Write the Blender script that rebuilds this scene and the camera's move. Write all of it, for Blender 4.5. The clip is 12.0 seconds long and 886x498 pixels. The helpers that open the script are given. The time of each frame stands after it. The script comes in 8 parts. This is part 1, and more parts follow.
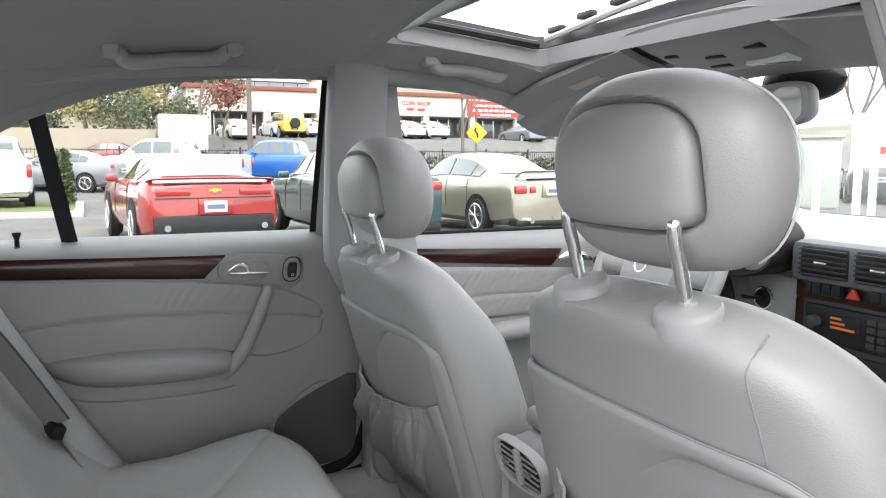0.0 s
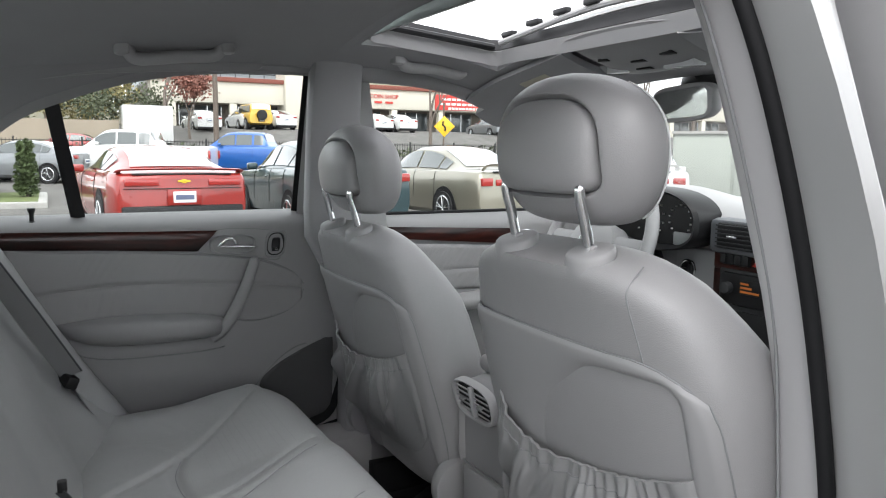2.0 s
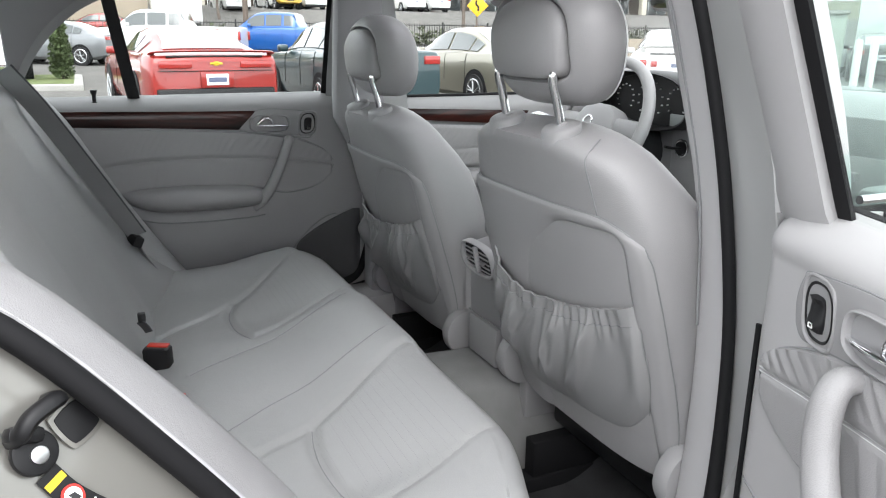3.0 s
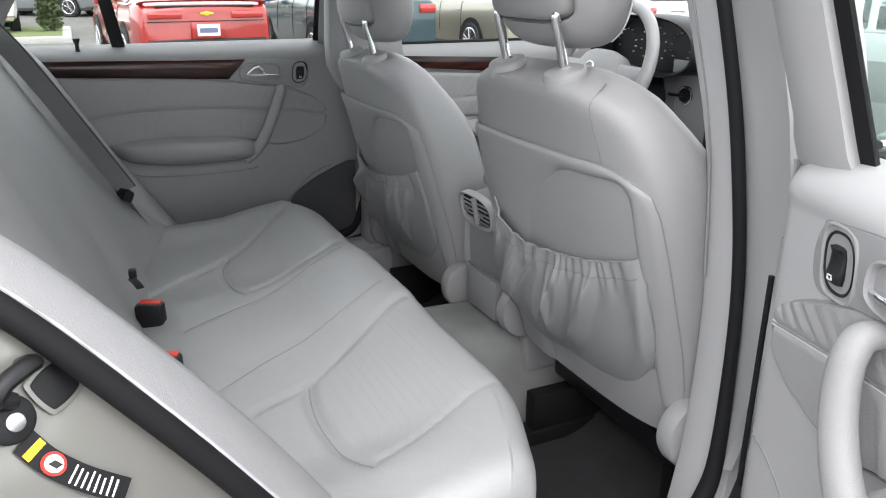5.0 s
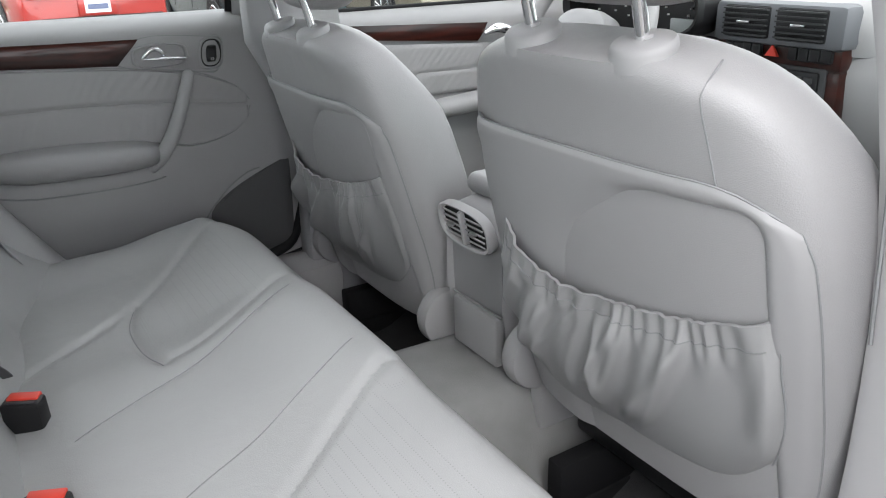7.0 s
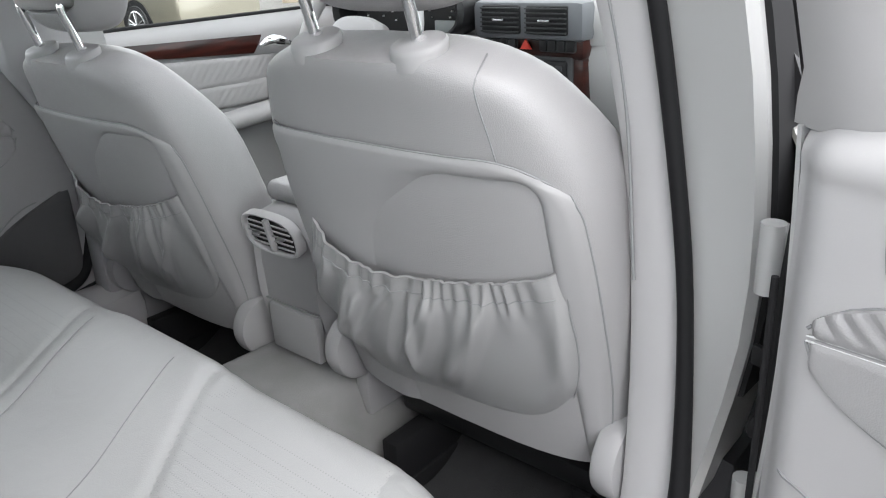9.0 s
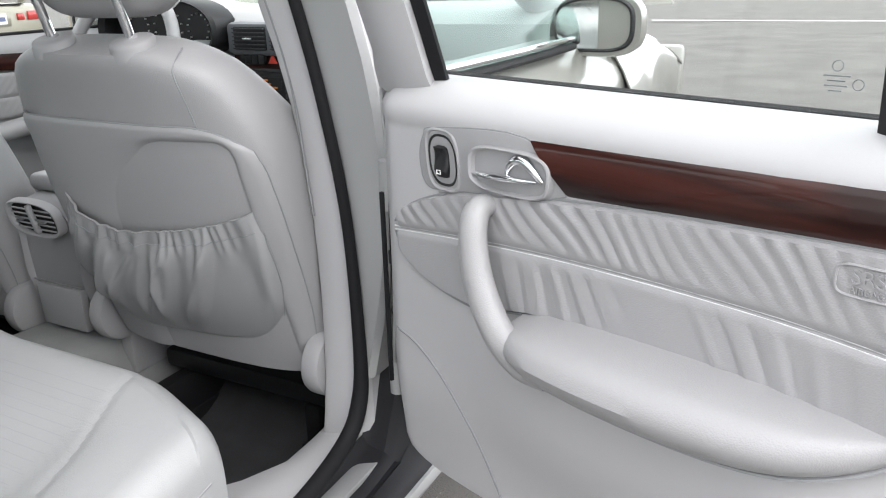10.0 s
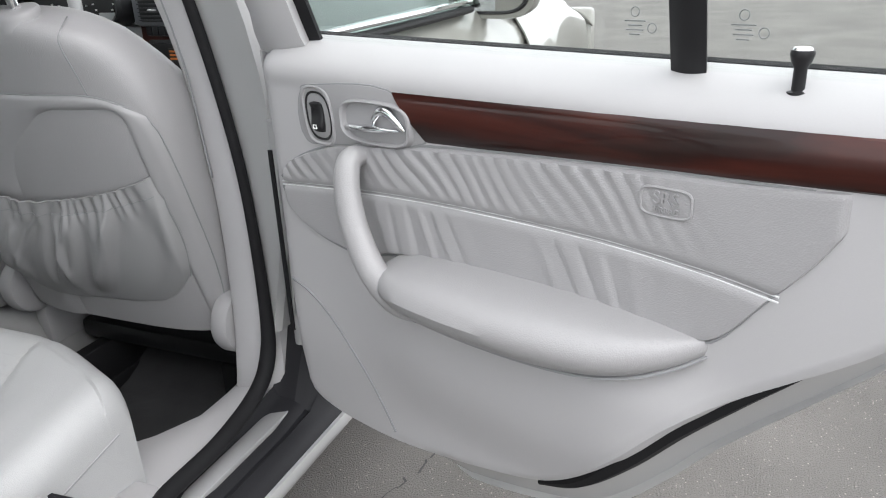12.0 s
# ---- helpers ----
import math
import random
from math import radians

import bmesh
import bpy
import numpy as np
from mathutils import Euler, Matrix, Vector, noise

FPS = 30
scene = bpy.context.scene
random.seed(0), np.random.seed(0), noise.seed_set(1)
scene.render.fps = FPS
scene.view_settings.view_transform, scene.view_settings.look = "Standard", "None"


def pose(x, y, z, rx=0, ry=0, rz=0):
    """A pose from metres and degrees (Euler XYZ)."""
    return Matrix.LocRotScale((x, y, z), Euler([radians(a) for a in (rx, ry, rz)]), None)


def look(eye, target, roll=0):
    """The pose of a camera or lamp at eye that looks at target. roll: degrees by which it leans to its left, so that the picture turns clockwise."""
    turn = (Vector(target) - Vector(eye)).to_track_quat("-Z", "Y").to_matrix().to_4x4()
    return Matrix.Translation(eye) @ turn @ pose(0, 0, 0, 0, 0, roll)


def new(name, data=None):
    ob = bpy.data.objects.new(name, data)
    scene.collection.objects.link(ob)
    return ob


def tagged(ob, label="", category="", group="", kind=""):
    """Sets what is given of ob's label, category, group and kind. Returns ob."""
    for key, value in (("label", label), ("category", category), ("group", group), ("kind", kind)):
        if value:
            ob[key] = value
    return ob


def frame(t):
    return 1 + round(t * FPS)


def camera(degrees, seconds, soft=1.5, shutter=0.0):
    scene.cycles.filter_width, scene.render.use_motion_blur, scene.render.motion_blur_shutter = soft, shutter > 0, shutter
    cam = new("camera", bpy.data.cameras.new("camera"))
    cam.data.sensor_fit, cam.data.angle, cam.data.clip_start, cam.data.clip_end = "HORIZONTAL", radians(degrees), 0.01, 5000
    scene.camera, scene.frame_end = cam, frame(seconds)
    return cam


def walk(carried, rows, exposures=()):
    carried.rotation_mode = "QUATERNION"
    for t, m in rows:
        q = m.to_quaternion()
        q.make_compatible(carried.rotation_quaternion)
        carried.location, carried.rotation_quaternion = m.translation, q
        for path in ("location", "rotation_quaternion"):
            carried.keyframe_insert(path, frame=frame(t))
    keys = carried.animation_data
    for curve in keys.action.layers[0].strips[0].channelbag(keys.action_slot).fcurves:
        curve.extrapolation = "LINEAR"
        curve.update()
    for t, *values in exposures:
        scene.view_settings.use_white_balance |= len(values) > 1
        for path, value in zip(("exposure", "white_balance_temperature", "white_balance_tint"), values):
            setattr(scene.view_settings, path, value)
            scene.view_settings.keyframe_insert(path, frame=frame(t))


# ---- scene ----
cam = camera(60.61, 12.0, soft=1.1)
PATH = [
    (0, look((0.923, -0.447, 1.122), (-0.427, 0.181, 0.944), 0.14)),
    (0.5, look((0.925, -0.447, 1.121), (-0.393, 0.253, 0.968), -0.02)),
    (1, look((0.942, -0.460, 1.114), (-0.369, 0.252, 0.959), 0.17)),
    (1.5, look((1.000, -0.503, 1.107), (-0.307, 0.214, 0.942), 0.68)),
    (2, look((1.124, -0.539, 1.108), (-0.197, 0.146, 0.918), 0.55)),
    (2.5, look((1.282, -0.583, 1.117), (-0.046, 0.065, 0.857), 0.63)),
    (3, look((1.339, -0.596, 1.123), (0.032, 0.014, 0.711), 0.56)),
    (5, look((1.305, -0.582, 1.111), (0.027, 0.021, 0.610), 0.15)),
    (5.5, look((1.237, -0.571, 1.105), (-0.022, 0.051, 0.578), 0.60)),
    (6, look((1.127, -0.569, 1.099), (-0.102, 0.102, 0.560), 0.94)),
    (6.5, look((1.010, -0.548, 1.090), (-0.182, 0.180, 0.542), -0.46)),
    (6.7, look((0.960, -0.520, 1.085), (-0.230, 0.208, 0.532), -1.09)),
    (8.5, look((0.865, -0.468, 1.072), (-0.255, 0.327, 0.469), -2.21)),
    (9, look((0.958, -0.551, 1.086), (0.027, 0.482, 0.525), -3.22)),
    (9.5, look((1.097, -0.616, 1.088), (0.344, 0.566, 0.555), -2.18)),
    (10, look((1.264, -0.713, 1.070), (0.609, 0.535, 0.556), -1.52)),
    (10.5, look((1.351, -0.760, 1.068), (0.781, 0.509, 0.508), -2.13)),
    (11, look((1.358, -0.753, 1.068), (0.796, 0.519, 0.505), -2.44)),
    (11.5, look((1.361, -0.747, 1.064), (0.807, 0.527, 0.499), -2.56)),
    (12, look((1.360, -0.743, 1.062), (0.809, 0.531, 0.494), -2.57)),
]
walk(cam, PATH, [(0, 2.00, 6400, 11), (0.5, 1.70, 6400, 11), (1, 1.48, 6400, 11), (1.5, 1.40, 6400, 11), (2, 1.44, 6400, 11), (2.5, 1.53, 6400, 11), (3.2, 1.74, 6400, 11), (5, 1.76, 6400, 11), (6, 1.91, 6400, 11), (6.7, 1.98, 6400, 11), (8.4, 2.20, 6400, 11), (9, 2.06, 6400, 11), (9.5, 1.92, 6400, 11), (10.5, 1.62, 6400, 11), (12, 1.54, 6400, 11)])

# ---- world and light: a bright overcast sky over a car park ----
world = bpy.data.worlds.new("overcast_sky")
scene.world = world
world.use_nodes = True
_wn, _wl = world.node_tree.nodes, world.node_tree.links
_sky = _wn.new("ShaderNodeTexSky")
_sky.sky_type, _sky.sun_disc = "NISHITA", False
_sky.sun_elevation, _sky.sun_rotation = radians(50), radians(112)
_sky.air_density, _sky.dust_density = 1.0, 1.5
_hsv = _wn.new("ShaderNodeHueSaturation")
_hsv.inputs["Saturation"].default_value = 0.12
_wl.new(_sky.outputs[0], _hsv.inputs["Color"])
_cloud = _wn.new("ShaderNodeMix")
_cloud.data_type = "RGBA"
_cloud.inputs["Factor"].default_value = 0.65
_cloud.inputs["B"].default_value = (7.0, 7.1, 7.25, 1)
_wl.new(_hsv.outputs[0], _cloud.inputs["A"])
_wl.new(_cloud.outputs["Result"], _wn["Background"].inputs["Color"])
_wn["Background"].inputs["Strength"].default_value = 0.15
sun = new("sun", bpy.data.lights.new("sun", "SUN"))
sun.data.energy, sun.data.angle, sun.data.color = 0.8, radians(50), (1.0, 0.975, 0.95)
sun.matrix_world = look((0, 0, 0), (-0.60, 0.22, -0.77))

# ---- materials ----


def nodes_of(name):
    m = bpy.data.materials.new(name)
    m.use_nodes = True
    return m, m.node_tree.nodes, m.node_tree.links, m.node_tree.nodes["Principled BSDF"]


def surface(name, color, rough=0.5, metal=0.0, grain=400.0, bump=0.15, depth=0.0004, vary=0.08, broad=6.0, coat=0.0, spec=0.5, cells=False):
    """A plain surface with colour that varies at two scales and a fine relief."""
    m, n, l, b = nodes_of(name)
    co = n.new("ShaderNodeTexCoord")
    big = n.new("ShaderNodeTexNoise")
    big.inputs["Scale"].default_value, big.inputs["Detail"].default_value = broad, 4
    l.new(co.outputs["Object"], big.inputs["Vector"])
    if cells:
        fine = n.new("ShaderNodeTexVoronoi")
        fine.inputs["Scale"].default_value = grain
        height = fine.outputs["Distance"]
    else:
        fine = n.new("ShaderNodeTexNoise")
        fine.inputs["Scale"].default_value, fine.inputs["Detail"].default_value = grain, 3
        height = fine.outputs["Fac"]
    l.new(co.outputs["Object"], fine.inputs["Vector"])
    add = n.new("ShaderNodeMath")
    add.operation = "MULTIPLY_ADD"
    add.inputs[1].default_value = 0.35
    l.new(height, add.inputs[0])
    l.new(big.outputs["Fac"], add.inputs[2])
    ramp = n.new("ShaderNodeMapRange")
    ramp.inputs["From Min"].default_value, ramp.inputs["From Max"].default_value = 0.35, 1.0
    ramp.inputs["To Min"].default_value, ramp.inputs["To Max"].default_value = 1 - vary, 1 + vary
    l.new(add.outputs[0], ramp.inputs["Value"])
    mul = n.new("ShaderNodeVectorMath")
    mul.operation = "SCALE"
    mul.inputs[0].default_value = color
    l.new(ramp.outputs[0], mul.inputs["Scale"])
    l.new(mul.outputs[0], b.inputs["Base Color"])
    rr = n.new("ShaderNodeMapRange")
    rr.inputs["To Min"].default_value, rr.inputs["To Max"].default_value = max(rough - 0.06, 0.02), min(rough + 0.06, 1)
    l.new(big.outputs["Fac"], rr.inputs["Value"])
    l.new(rr.outputs[0], b.inputs["Roughness"])
    b.inputs["Metallic"].default_value = metal
    b.inputs["Specular IOR Level"].default_value = spec
    b.inputs["Coat Weight"].default_value = coat
    b.inputs["Coat Roughness"].default_value = 0.05
    if bump:
        bp = n.new("ShaderNodeBump")
        bp.inputs["Strength"].default_value, bp.inputs["Distance"].default_value = bump, depth
        l.new(height, bp.inputs["Height"])
        l.new(bp.outputs[0], b.inputs["Normal"])
    return m


def leather_mat(name, color, wrinkles=0.25, holes=False):
    """Grained car leather; with holes it is finely perforated."""
    m = surface(name, color, 0.42, grain=720, bump=0.38, depth=0.00055, vary=0.05, broad=5, cells=True)
    n, l = m.node_tree.nodes, m.node_tree.links
    b = n["Principled BSDF"]
    first = b.inputs["Normal"].links[0].from_node
    co = n.new("ShaderNodeTexCoord")
    wr = n.new("ShaderNodeTexNoise")
    wr.inputs["Scale"].default_value, wr.inputs["Detail"].default_value, wr.inputs["Distortion"].default_value = 18, 4, 0.8
    l.new(co.outputs["Object"], wr.inputs["Vector"])
    bp = n.new("ShaderNodeBump")
    bp.inputs["Strength"].default_value, bp.inputs["Distance"].default_value = wrinkles * 1.3, 0.004
    l.new(wr.outputs["Fac"], bp.inputs["Height"])
    l.new(first.outputs[0], bp.inputs["Normal"])
    l.new(bp.outputs[0], b.inputs["Normal"])
    if holes:
        v = n.new("ShaderNodeTexVoronoi")
        v.inputs["Scale"].default_value, v.inputs["Randomness"].default_value = 230, 0.0
        l.new(co.outputs["Object"], v.inputs["Vector"])
        step = n.new("ShaderNodeMapRange")
        step.inputs["From Min"].default_value, step.inputs["From Max"].default_value = 0.16, 0.24
        step.inputs["To Min"].default_value, step.inputs["To Max"].default_value = 0.8, 1.0
        l.new(v.outputs["Distance"], step.inputs["Value"])
        src = b.inputs["Base Color"].links[0].from_socket
        mul = n.new("ShaderNodeVectorMath")
        mul.operation = "SCALE"
        l.new(src, mul.inputs[0])
        l.new(step.outputs[0], mul.inputs["Scale"])
        l.new(mul.outputs[0], b.inputs["Base Color"])
    return m


def wood_mat():
    m, n, l, b = nodes_of("burl_wood")
    co = n.new("ShaderNodeTexCoord")
    mp = n.new("ShaderNodeMapping")
    mp.inputs["Scale"].default_value = (1.5, 1.5, 9.0)
    l.new(co.outputs["Object"], mp.inputs["Vector"])
    a = n.new("ShaderNodeTexNoise")
    a.inputs["Scale"].default_value, a.inputs["Detail"].default_value, a.inputs["Distortion"].default_value = 2.0, 6, 1.6
    l.new(mp.outputs[0], a.inputs["Vector"])
    ramp = n.new("ShaderNodeValToRGB")
    e = ramp.color_ramp.elements
    e[0].position, e[0].color = 0.25, (0.004, 0.0013, 0.0011, 1)
    e[1].position, e[1].color = 0.75, (0.062, 0.014, 0.009, 1)
    mid = e.new(0.5)
    mid.color = (0.017, 0.0040, 0.0029, 1)
    l.new(a.outputs["Fac"], ramp.inputs[0])
    l.new(ramp.outputs[0], b.inputs["Base Color"])
    b.inputs["Roughness"].default_value = 0.3
    b.inputs["Specular IOR Level"].default_value = 0.25
    b.inputs["Coat Weight"].default_value, b.inputs["Coat Roughness"].default_value = 0.3, 0.03
    return m


def glass_mat(name, tint):
    """A thin pane: what lies behind shows through, tinted, with a Fresnel gloss over it."""
    m = bpy.data.materials.new(name)
    m.use_nodes = True
    n, l = m.node_tree.nodes, m.node_tree.links
    n.remove(n["Principled BSDF"])
    tr, gl, fr, pw, sc, mx = (n.new("ShaderNode" + k) for k in ("BsdfTransparent", "BsdfGlossy", "LayerWeight", "Math", "Math", "MixShader"))
    tr.inputs["Color"].default_value = (*tint, 1)
    gl.inputs["Roughness"].default_value = 0.01
    pw.operation, sc.operation = "POWER", "MULTIPLY_ADD"
    pw.inputs[1].default_value, sc.inputs[1].default_value, sc.inputs[2].default_value = 4.0, 0.45, 0.02
    l.new(fr.outputs["Facing"], pw.inputs[0])
    l.new(pw.outputs[0], sc.inputs[0])
    l.new(sc.outputs[0], mx.inputs[0])
    l.new(tr.outputs[0], mx.inputs[1])
    l.new(gl.outputs[0], mx.inputs[2])
    l.new(mx.outputs[0], n["Material Output"].inputs["Surface"])
    return m


LEATHER = leather_mat("grey_leather", (0.292, 0.288, 0.290), 0.24)
# Same leather, made paler: light on the upward cushions is in these two colours.
LEATHER_SEAT = leather_mat("grey_seat_leather_lit", (0.330, 0.334, 0.333), 0.30)
LEATHER_HOLES = leather_mat("perforated_seat_leather_lit", (0.330, 0.334, 0.333), 0.22, True)
POCKET = surface("pocket_vinyl", (0.262, 0.262, 0.263), 0.48, grain=900, bump=0.3, vary=0.06)
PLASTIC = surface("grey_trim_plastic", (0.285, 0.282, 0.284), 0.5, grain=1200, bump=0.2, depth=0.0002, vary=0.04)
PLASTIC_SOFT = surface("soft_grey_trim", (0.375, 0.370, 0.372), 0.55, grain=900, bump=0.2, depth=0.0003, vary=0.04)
# Dark tone laid along seams and joints for the shade in them.
SEAM = surface("seam_shade", (0.22, 0.224, 0.228), 0.8, bump=0)
THREAD = surface("stitching", (0.62, 0.63, 0.63), 0.7, bump=0)
HEADLINER = surface("headliner_cloth", (0.305, 0.302, 0.308), 0.9, grain=700, bump=0.4, vary=0.05)
CARPET = surface("dark_carpet", (0.024, 0.0245, 0.026), 0.95, grain=900, bump=0.8, depth=0.002, vary=0.3, broad=12)
CARPET_GREY = surface("grey_carpet", (0.245, 0.245, 0.243), 0.95, grain=900, bump=0.8, depth=0.002, vary=0.15, broad=14)
MAT = surface("floor_mat_pile", (0.030, 0.0305, 0.032), 0.95, grain=700, bump=0.9, depth=0.003, vary=0.35, broad=20)
RUBBER = surface("black_rubber", (0.008, 0.008, 0.009), 0.7, grain=500, bump=0.1, spec=0.25)
PALE_RUBBER = surface("pale_rubber", (0.50, 0.49, 0.52), 0.5, grain=500, bump=0.05)
BLACK = surface("black_plastic", (0.010, 0.010, 0.011), 0.45, grain=900, bump=0.1, spec=0.35)
SILL_BLACK = surface("sill_black_plastic", (0.011, 0.011, 0.013), 0.55, grain=900, bump=0.3, vary=0.15, spec=0.3)
DARK = surface("charcoal_plastic", (0.028, 0.029, 0.031), 0.55, grain=900, bump=0.2)
DASH_GREY = surface("blue_grey_dash_plastic", (0.11, 0.115, 0.124), 0.5, grain=1200, bump=0.2, depth=0.0002, vary=0.05)
GRILLE = surface("speaker_cloth", (0.075, 0.075, 0.077), 0.8, grain=900, bump=0.6, depth=0.001, cells=True)
CHROME = surface("chrome", (0.86, 0.87, 0.88), 0.07, 1.0, bump=0, vary=0.02)
BRUSHED = surface("brushed_steel", (0.42, 0.42, 0.42), 0.5, 0.6, grain=500, bump=0.1)
STEEL = surface("bare_steel", (0.55, 0.55, 0.55), 0.3, 1.0, grain=300, bump=0.05)
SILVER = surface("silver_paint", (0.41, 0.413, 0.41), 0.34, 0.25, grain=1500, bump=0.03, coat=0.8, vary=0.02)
# Same silver-gold car paint, darkened to offset strong light on some panels.
CHAMPAGNE = surface("champagne_paint_dimmed", (0.25, 0.243, 0.222), 0.34, 0.45, grain=1500, bump=0.03, coat=0.8, vary=0.03)
RED_BUTTON = surface("red_release_button", (0.62, 0.05, 0.03), 0.4, bump=0)
AMBER = surface("amber_display", (0.55, 0.16, 0.03), 0.4, bump=0)
WEBBING = surface("belt_webbing", (0.24, 0.24, 0.244), 0.7, grain=1200, bump=0.4)
WEBBING_DARK = surface("dark_webbing_and_shade", (0.06, 0.062, 0.066), 0.7, grain=1200, bump=0.4)
WOOD = wood_mat()
GLASS = glass_mat("window_glass", (0.95, 0.97, 0.96))
GLASS_GREEN = glass_mat("green_window_glass", (0.86, 0.94, 0.92))
MIRROR = surface("mirror_glass", (0.85, 0.88, 0.87), 0.02, 1.0, bump=0, vary=0.01)
WHITE = surface("white_print", (0.8, 0.8, 0.78), 0.5, bump=0)
YELLOW = surface("yellow_print", (0.75, 0.5, 0.03), 0.5, bump=0)
RED = surface("red_print", (0.6, 0.04, 0.03), 0.5, bump=0)

# ---- mesh helpers ----
HELD = {}


def thing(name, at=(0, 0, 0), label="", category="", group="", kind=""):
    ob = new(name)
    ob.location = at
    ob.empty_display_size = 0.05
    HELD[ob] = Matrix.Translation(at)
    return tagged(ob, label, category, group, kind)


def mesh_of(name, bm, material, sharp=38):
    me = bpy.data.meshes.new(name)
    bm.normal_update()
    bm.to_mesh(me)
    bm.free()
    me.materials.append(material)
    me.shade_smooth()
    me.set_sharp_from_angle(angle=radians(sharp))
    return me


def part(name, bm, material, parent, label="", m=None, sharp=38):
    """Links a bmesh, drawn in the world's coordinates (or moved there by m), as one part of a thing."""
    if m is not None:
        bm.transform(m)
        if m.determinant() < 0:
            bmesh.ops.reverse_faces(bm, faces=bm.faces)
    ob = new(name, mesh_of(name, bm, material, sharp))
    ob.parent = parent
    ob.matrix_parent_inverse = HELD.get(parent, Matrix()).inverted()
    return tagged(ob, label)


def solid(name, bm, material, label, category, kind="structure", sharp=38):
    return tagged(new(name, mesh_of(name, bm, material, sharp)), label, category, "", kind)


def curve_at(points, t):
    """Smooth value along (key, value) pairs, with monotone cubic easing between them."""
    if t <= points[0][0]:
        return points[0][1]
    for (a, va), (b, vb) in zip(points, points[1:]):
        if t <= b:
            k = (t - a) / (b - a)
            return va + (vb - va) * k
    return points[-1][1]


def soft_at(points, t):
    """As curve_at, with rounded corners (Catmull-Rom)."""
    if t <= points[0][0]:
        return points[0][1]
    if t >= points[-1][0]:
        return points[-1][1]
    for i in range(len(points) - 1):
        a, va = points[i]
        b, vb = points[i + 1]
        if t <= b:
            k = (t - a) / (b - a)
            sa = (vb - points[i - 1][1]) / (b - points[i - 1][0]) if i else (vb - va) / (b - a)
            sb = (points[i + 2][1] - va) / (points[i + 2][0] - a) if i + 2 < len(points) else (vb - va) / (b - a)
            h = b - a
            return (2 * k**3 - 3 * k**2 + 1) * va + (k**3 - 2 * k**2 + k) * h * sa + (3 * k**2 - 2 * k**3) * vb + (k**3 - k**2) * h * sb
    return points[-1][1]


def sheet(f, nu, nv, thick=0.0):
    """A skin over f(u, v), both from 0 to 1; thick gives it a back."""
    bm = bmesh.new()
    grid = [[bm.verts.new(f(i / nu, j / nv)) for j in range(nv + 1)] for i in range(nu + 1)]
    for i in range(nu):
        for j in range(nv):
            bm.faces.new((grid[i][j], grid[i + 1][j], grid[i + 1][j + 1], grid[i][j + 1]))
    if thick:
        bm.normal_update()
        bmesh.ops.solidify(bm, geom=bm.faces[:], thickness=thick)
    return bm


def loft(rings, cap=True, closed=True):
    bm = bmesh.new()
    rows = [[bm.verts.new(p) for p in ring] for ring in rings]
    n = len(rows[0])
    for a, b in zip(rows, rows[1:]):
        for i in range(n if closed else n - 1):
            j = (i + 1) % n
            bm.faces.new((a[i], a[j], b[j], b[i]))
    if cap:
        bm.faces.new(reversed(rows[0]))
        bm.faces.new(rows[-1])
    bmesh.ops.recalc_face_normals(bm, faces=bm.faces)
    return bm


def oval(cx, cy, rx, ry, power=2.5, n=40):
    out = []
    for i in range(n):
        a = 2 * math.pi * i / n
        c, s = math.cos(a), math.sin(a)
        out.append((cx + rx * math.copysign(abs(c) ** (2 / power), c), cy + ry * math.copysign(abs(s) ** (2 / power), s)))
    return out


def box(x0, x1, y0, y1, z0, z1, r=0.0, seg=2):
    bm = bmesh.new()
    bmesh.ops.create_cube(bm, size=1)
    for v in bm.verts:
        v.co = ((x0 + x1) / 2 + v.co.x * (x1 - x0), (y0 + y1) / 2 + v.co.y * (y1 - y0), (z0 + z1) / 2 + v.co.z * (z1 - z0))
    if r:
        bmesh.ops.bevel(bm, geom=bm.edges[:], offset=r, segments=seg, profile=0.5, affect="EDGES")
    return bm


def smooth_path(points, per=8):
    """Catmull-Rom through the points."""
    p = [Vector(q) for q in points]
    p = [2 * p[0] - p[1]] + p + [2 * p[-1] - p[-2]]
    out = []
    for i in range(1, len(p) - 2):
        for k in range(per):
            t = k / per
            a, b, c, d = p[i - 1], p[i], p[i + 1], p[i + 2]
            out.append(0.5 * (2 * b + (c - a) * t + (2 * a - 5 * b + 4 * c - d) * t * t + (3 * b - a - 3 * c + d) * t**3))
    return out + [p[-2]]


def tube(points, radius, n=10, flat=1.0, smooth=8, ends=True, up=(0, 0, 1)):
    """A rod along the points; radius may be a function of 0..1; flat squeezes it along up."""
    pts = smooth_path(points, smooth) if smooth else [Vector(p) for p in points]
    rings = []
    side = None
    for i, p in enumerate(pts):
        d = (pts[min(i + 1, len(pts) - 1)] - pts[max(i - 1, 0)]).normalized()
        if side is None:
            u = Vector(up)
            if abs(d.dot(u)) > 0.95:
                u = Vector((1, 0, 0))
            side = d.cross(u).normalized()
        else:
            side = (side - d * side.dot(d)).normalized()
        over = side.cross(d).normalized()
        r = radius(i / (len(pts) - 1)) if callable(radius) else radius
        rings.append([p + side * math.cos(2 * math.pi * k / n) * r + over * math.sin(2 * math.pi * k / n) * r * flat for k in range(n)])
    return loft(rings, ends)


def joined(*bms):
    out = bmesh.new()
    for b in bms:
        me = bpy.data.meshes.new("joint")
        b.to_mesh(me)
        b.free()
        out.from_mesh(me)
        bpy.data.meshes.remove(me)
    return out


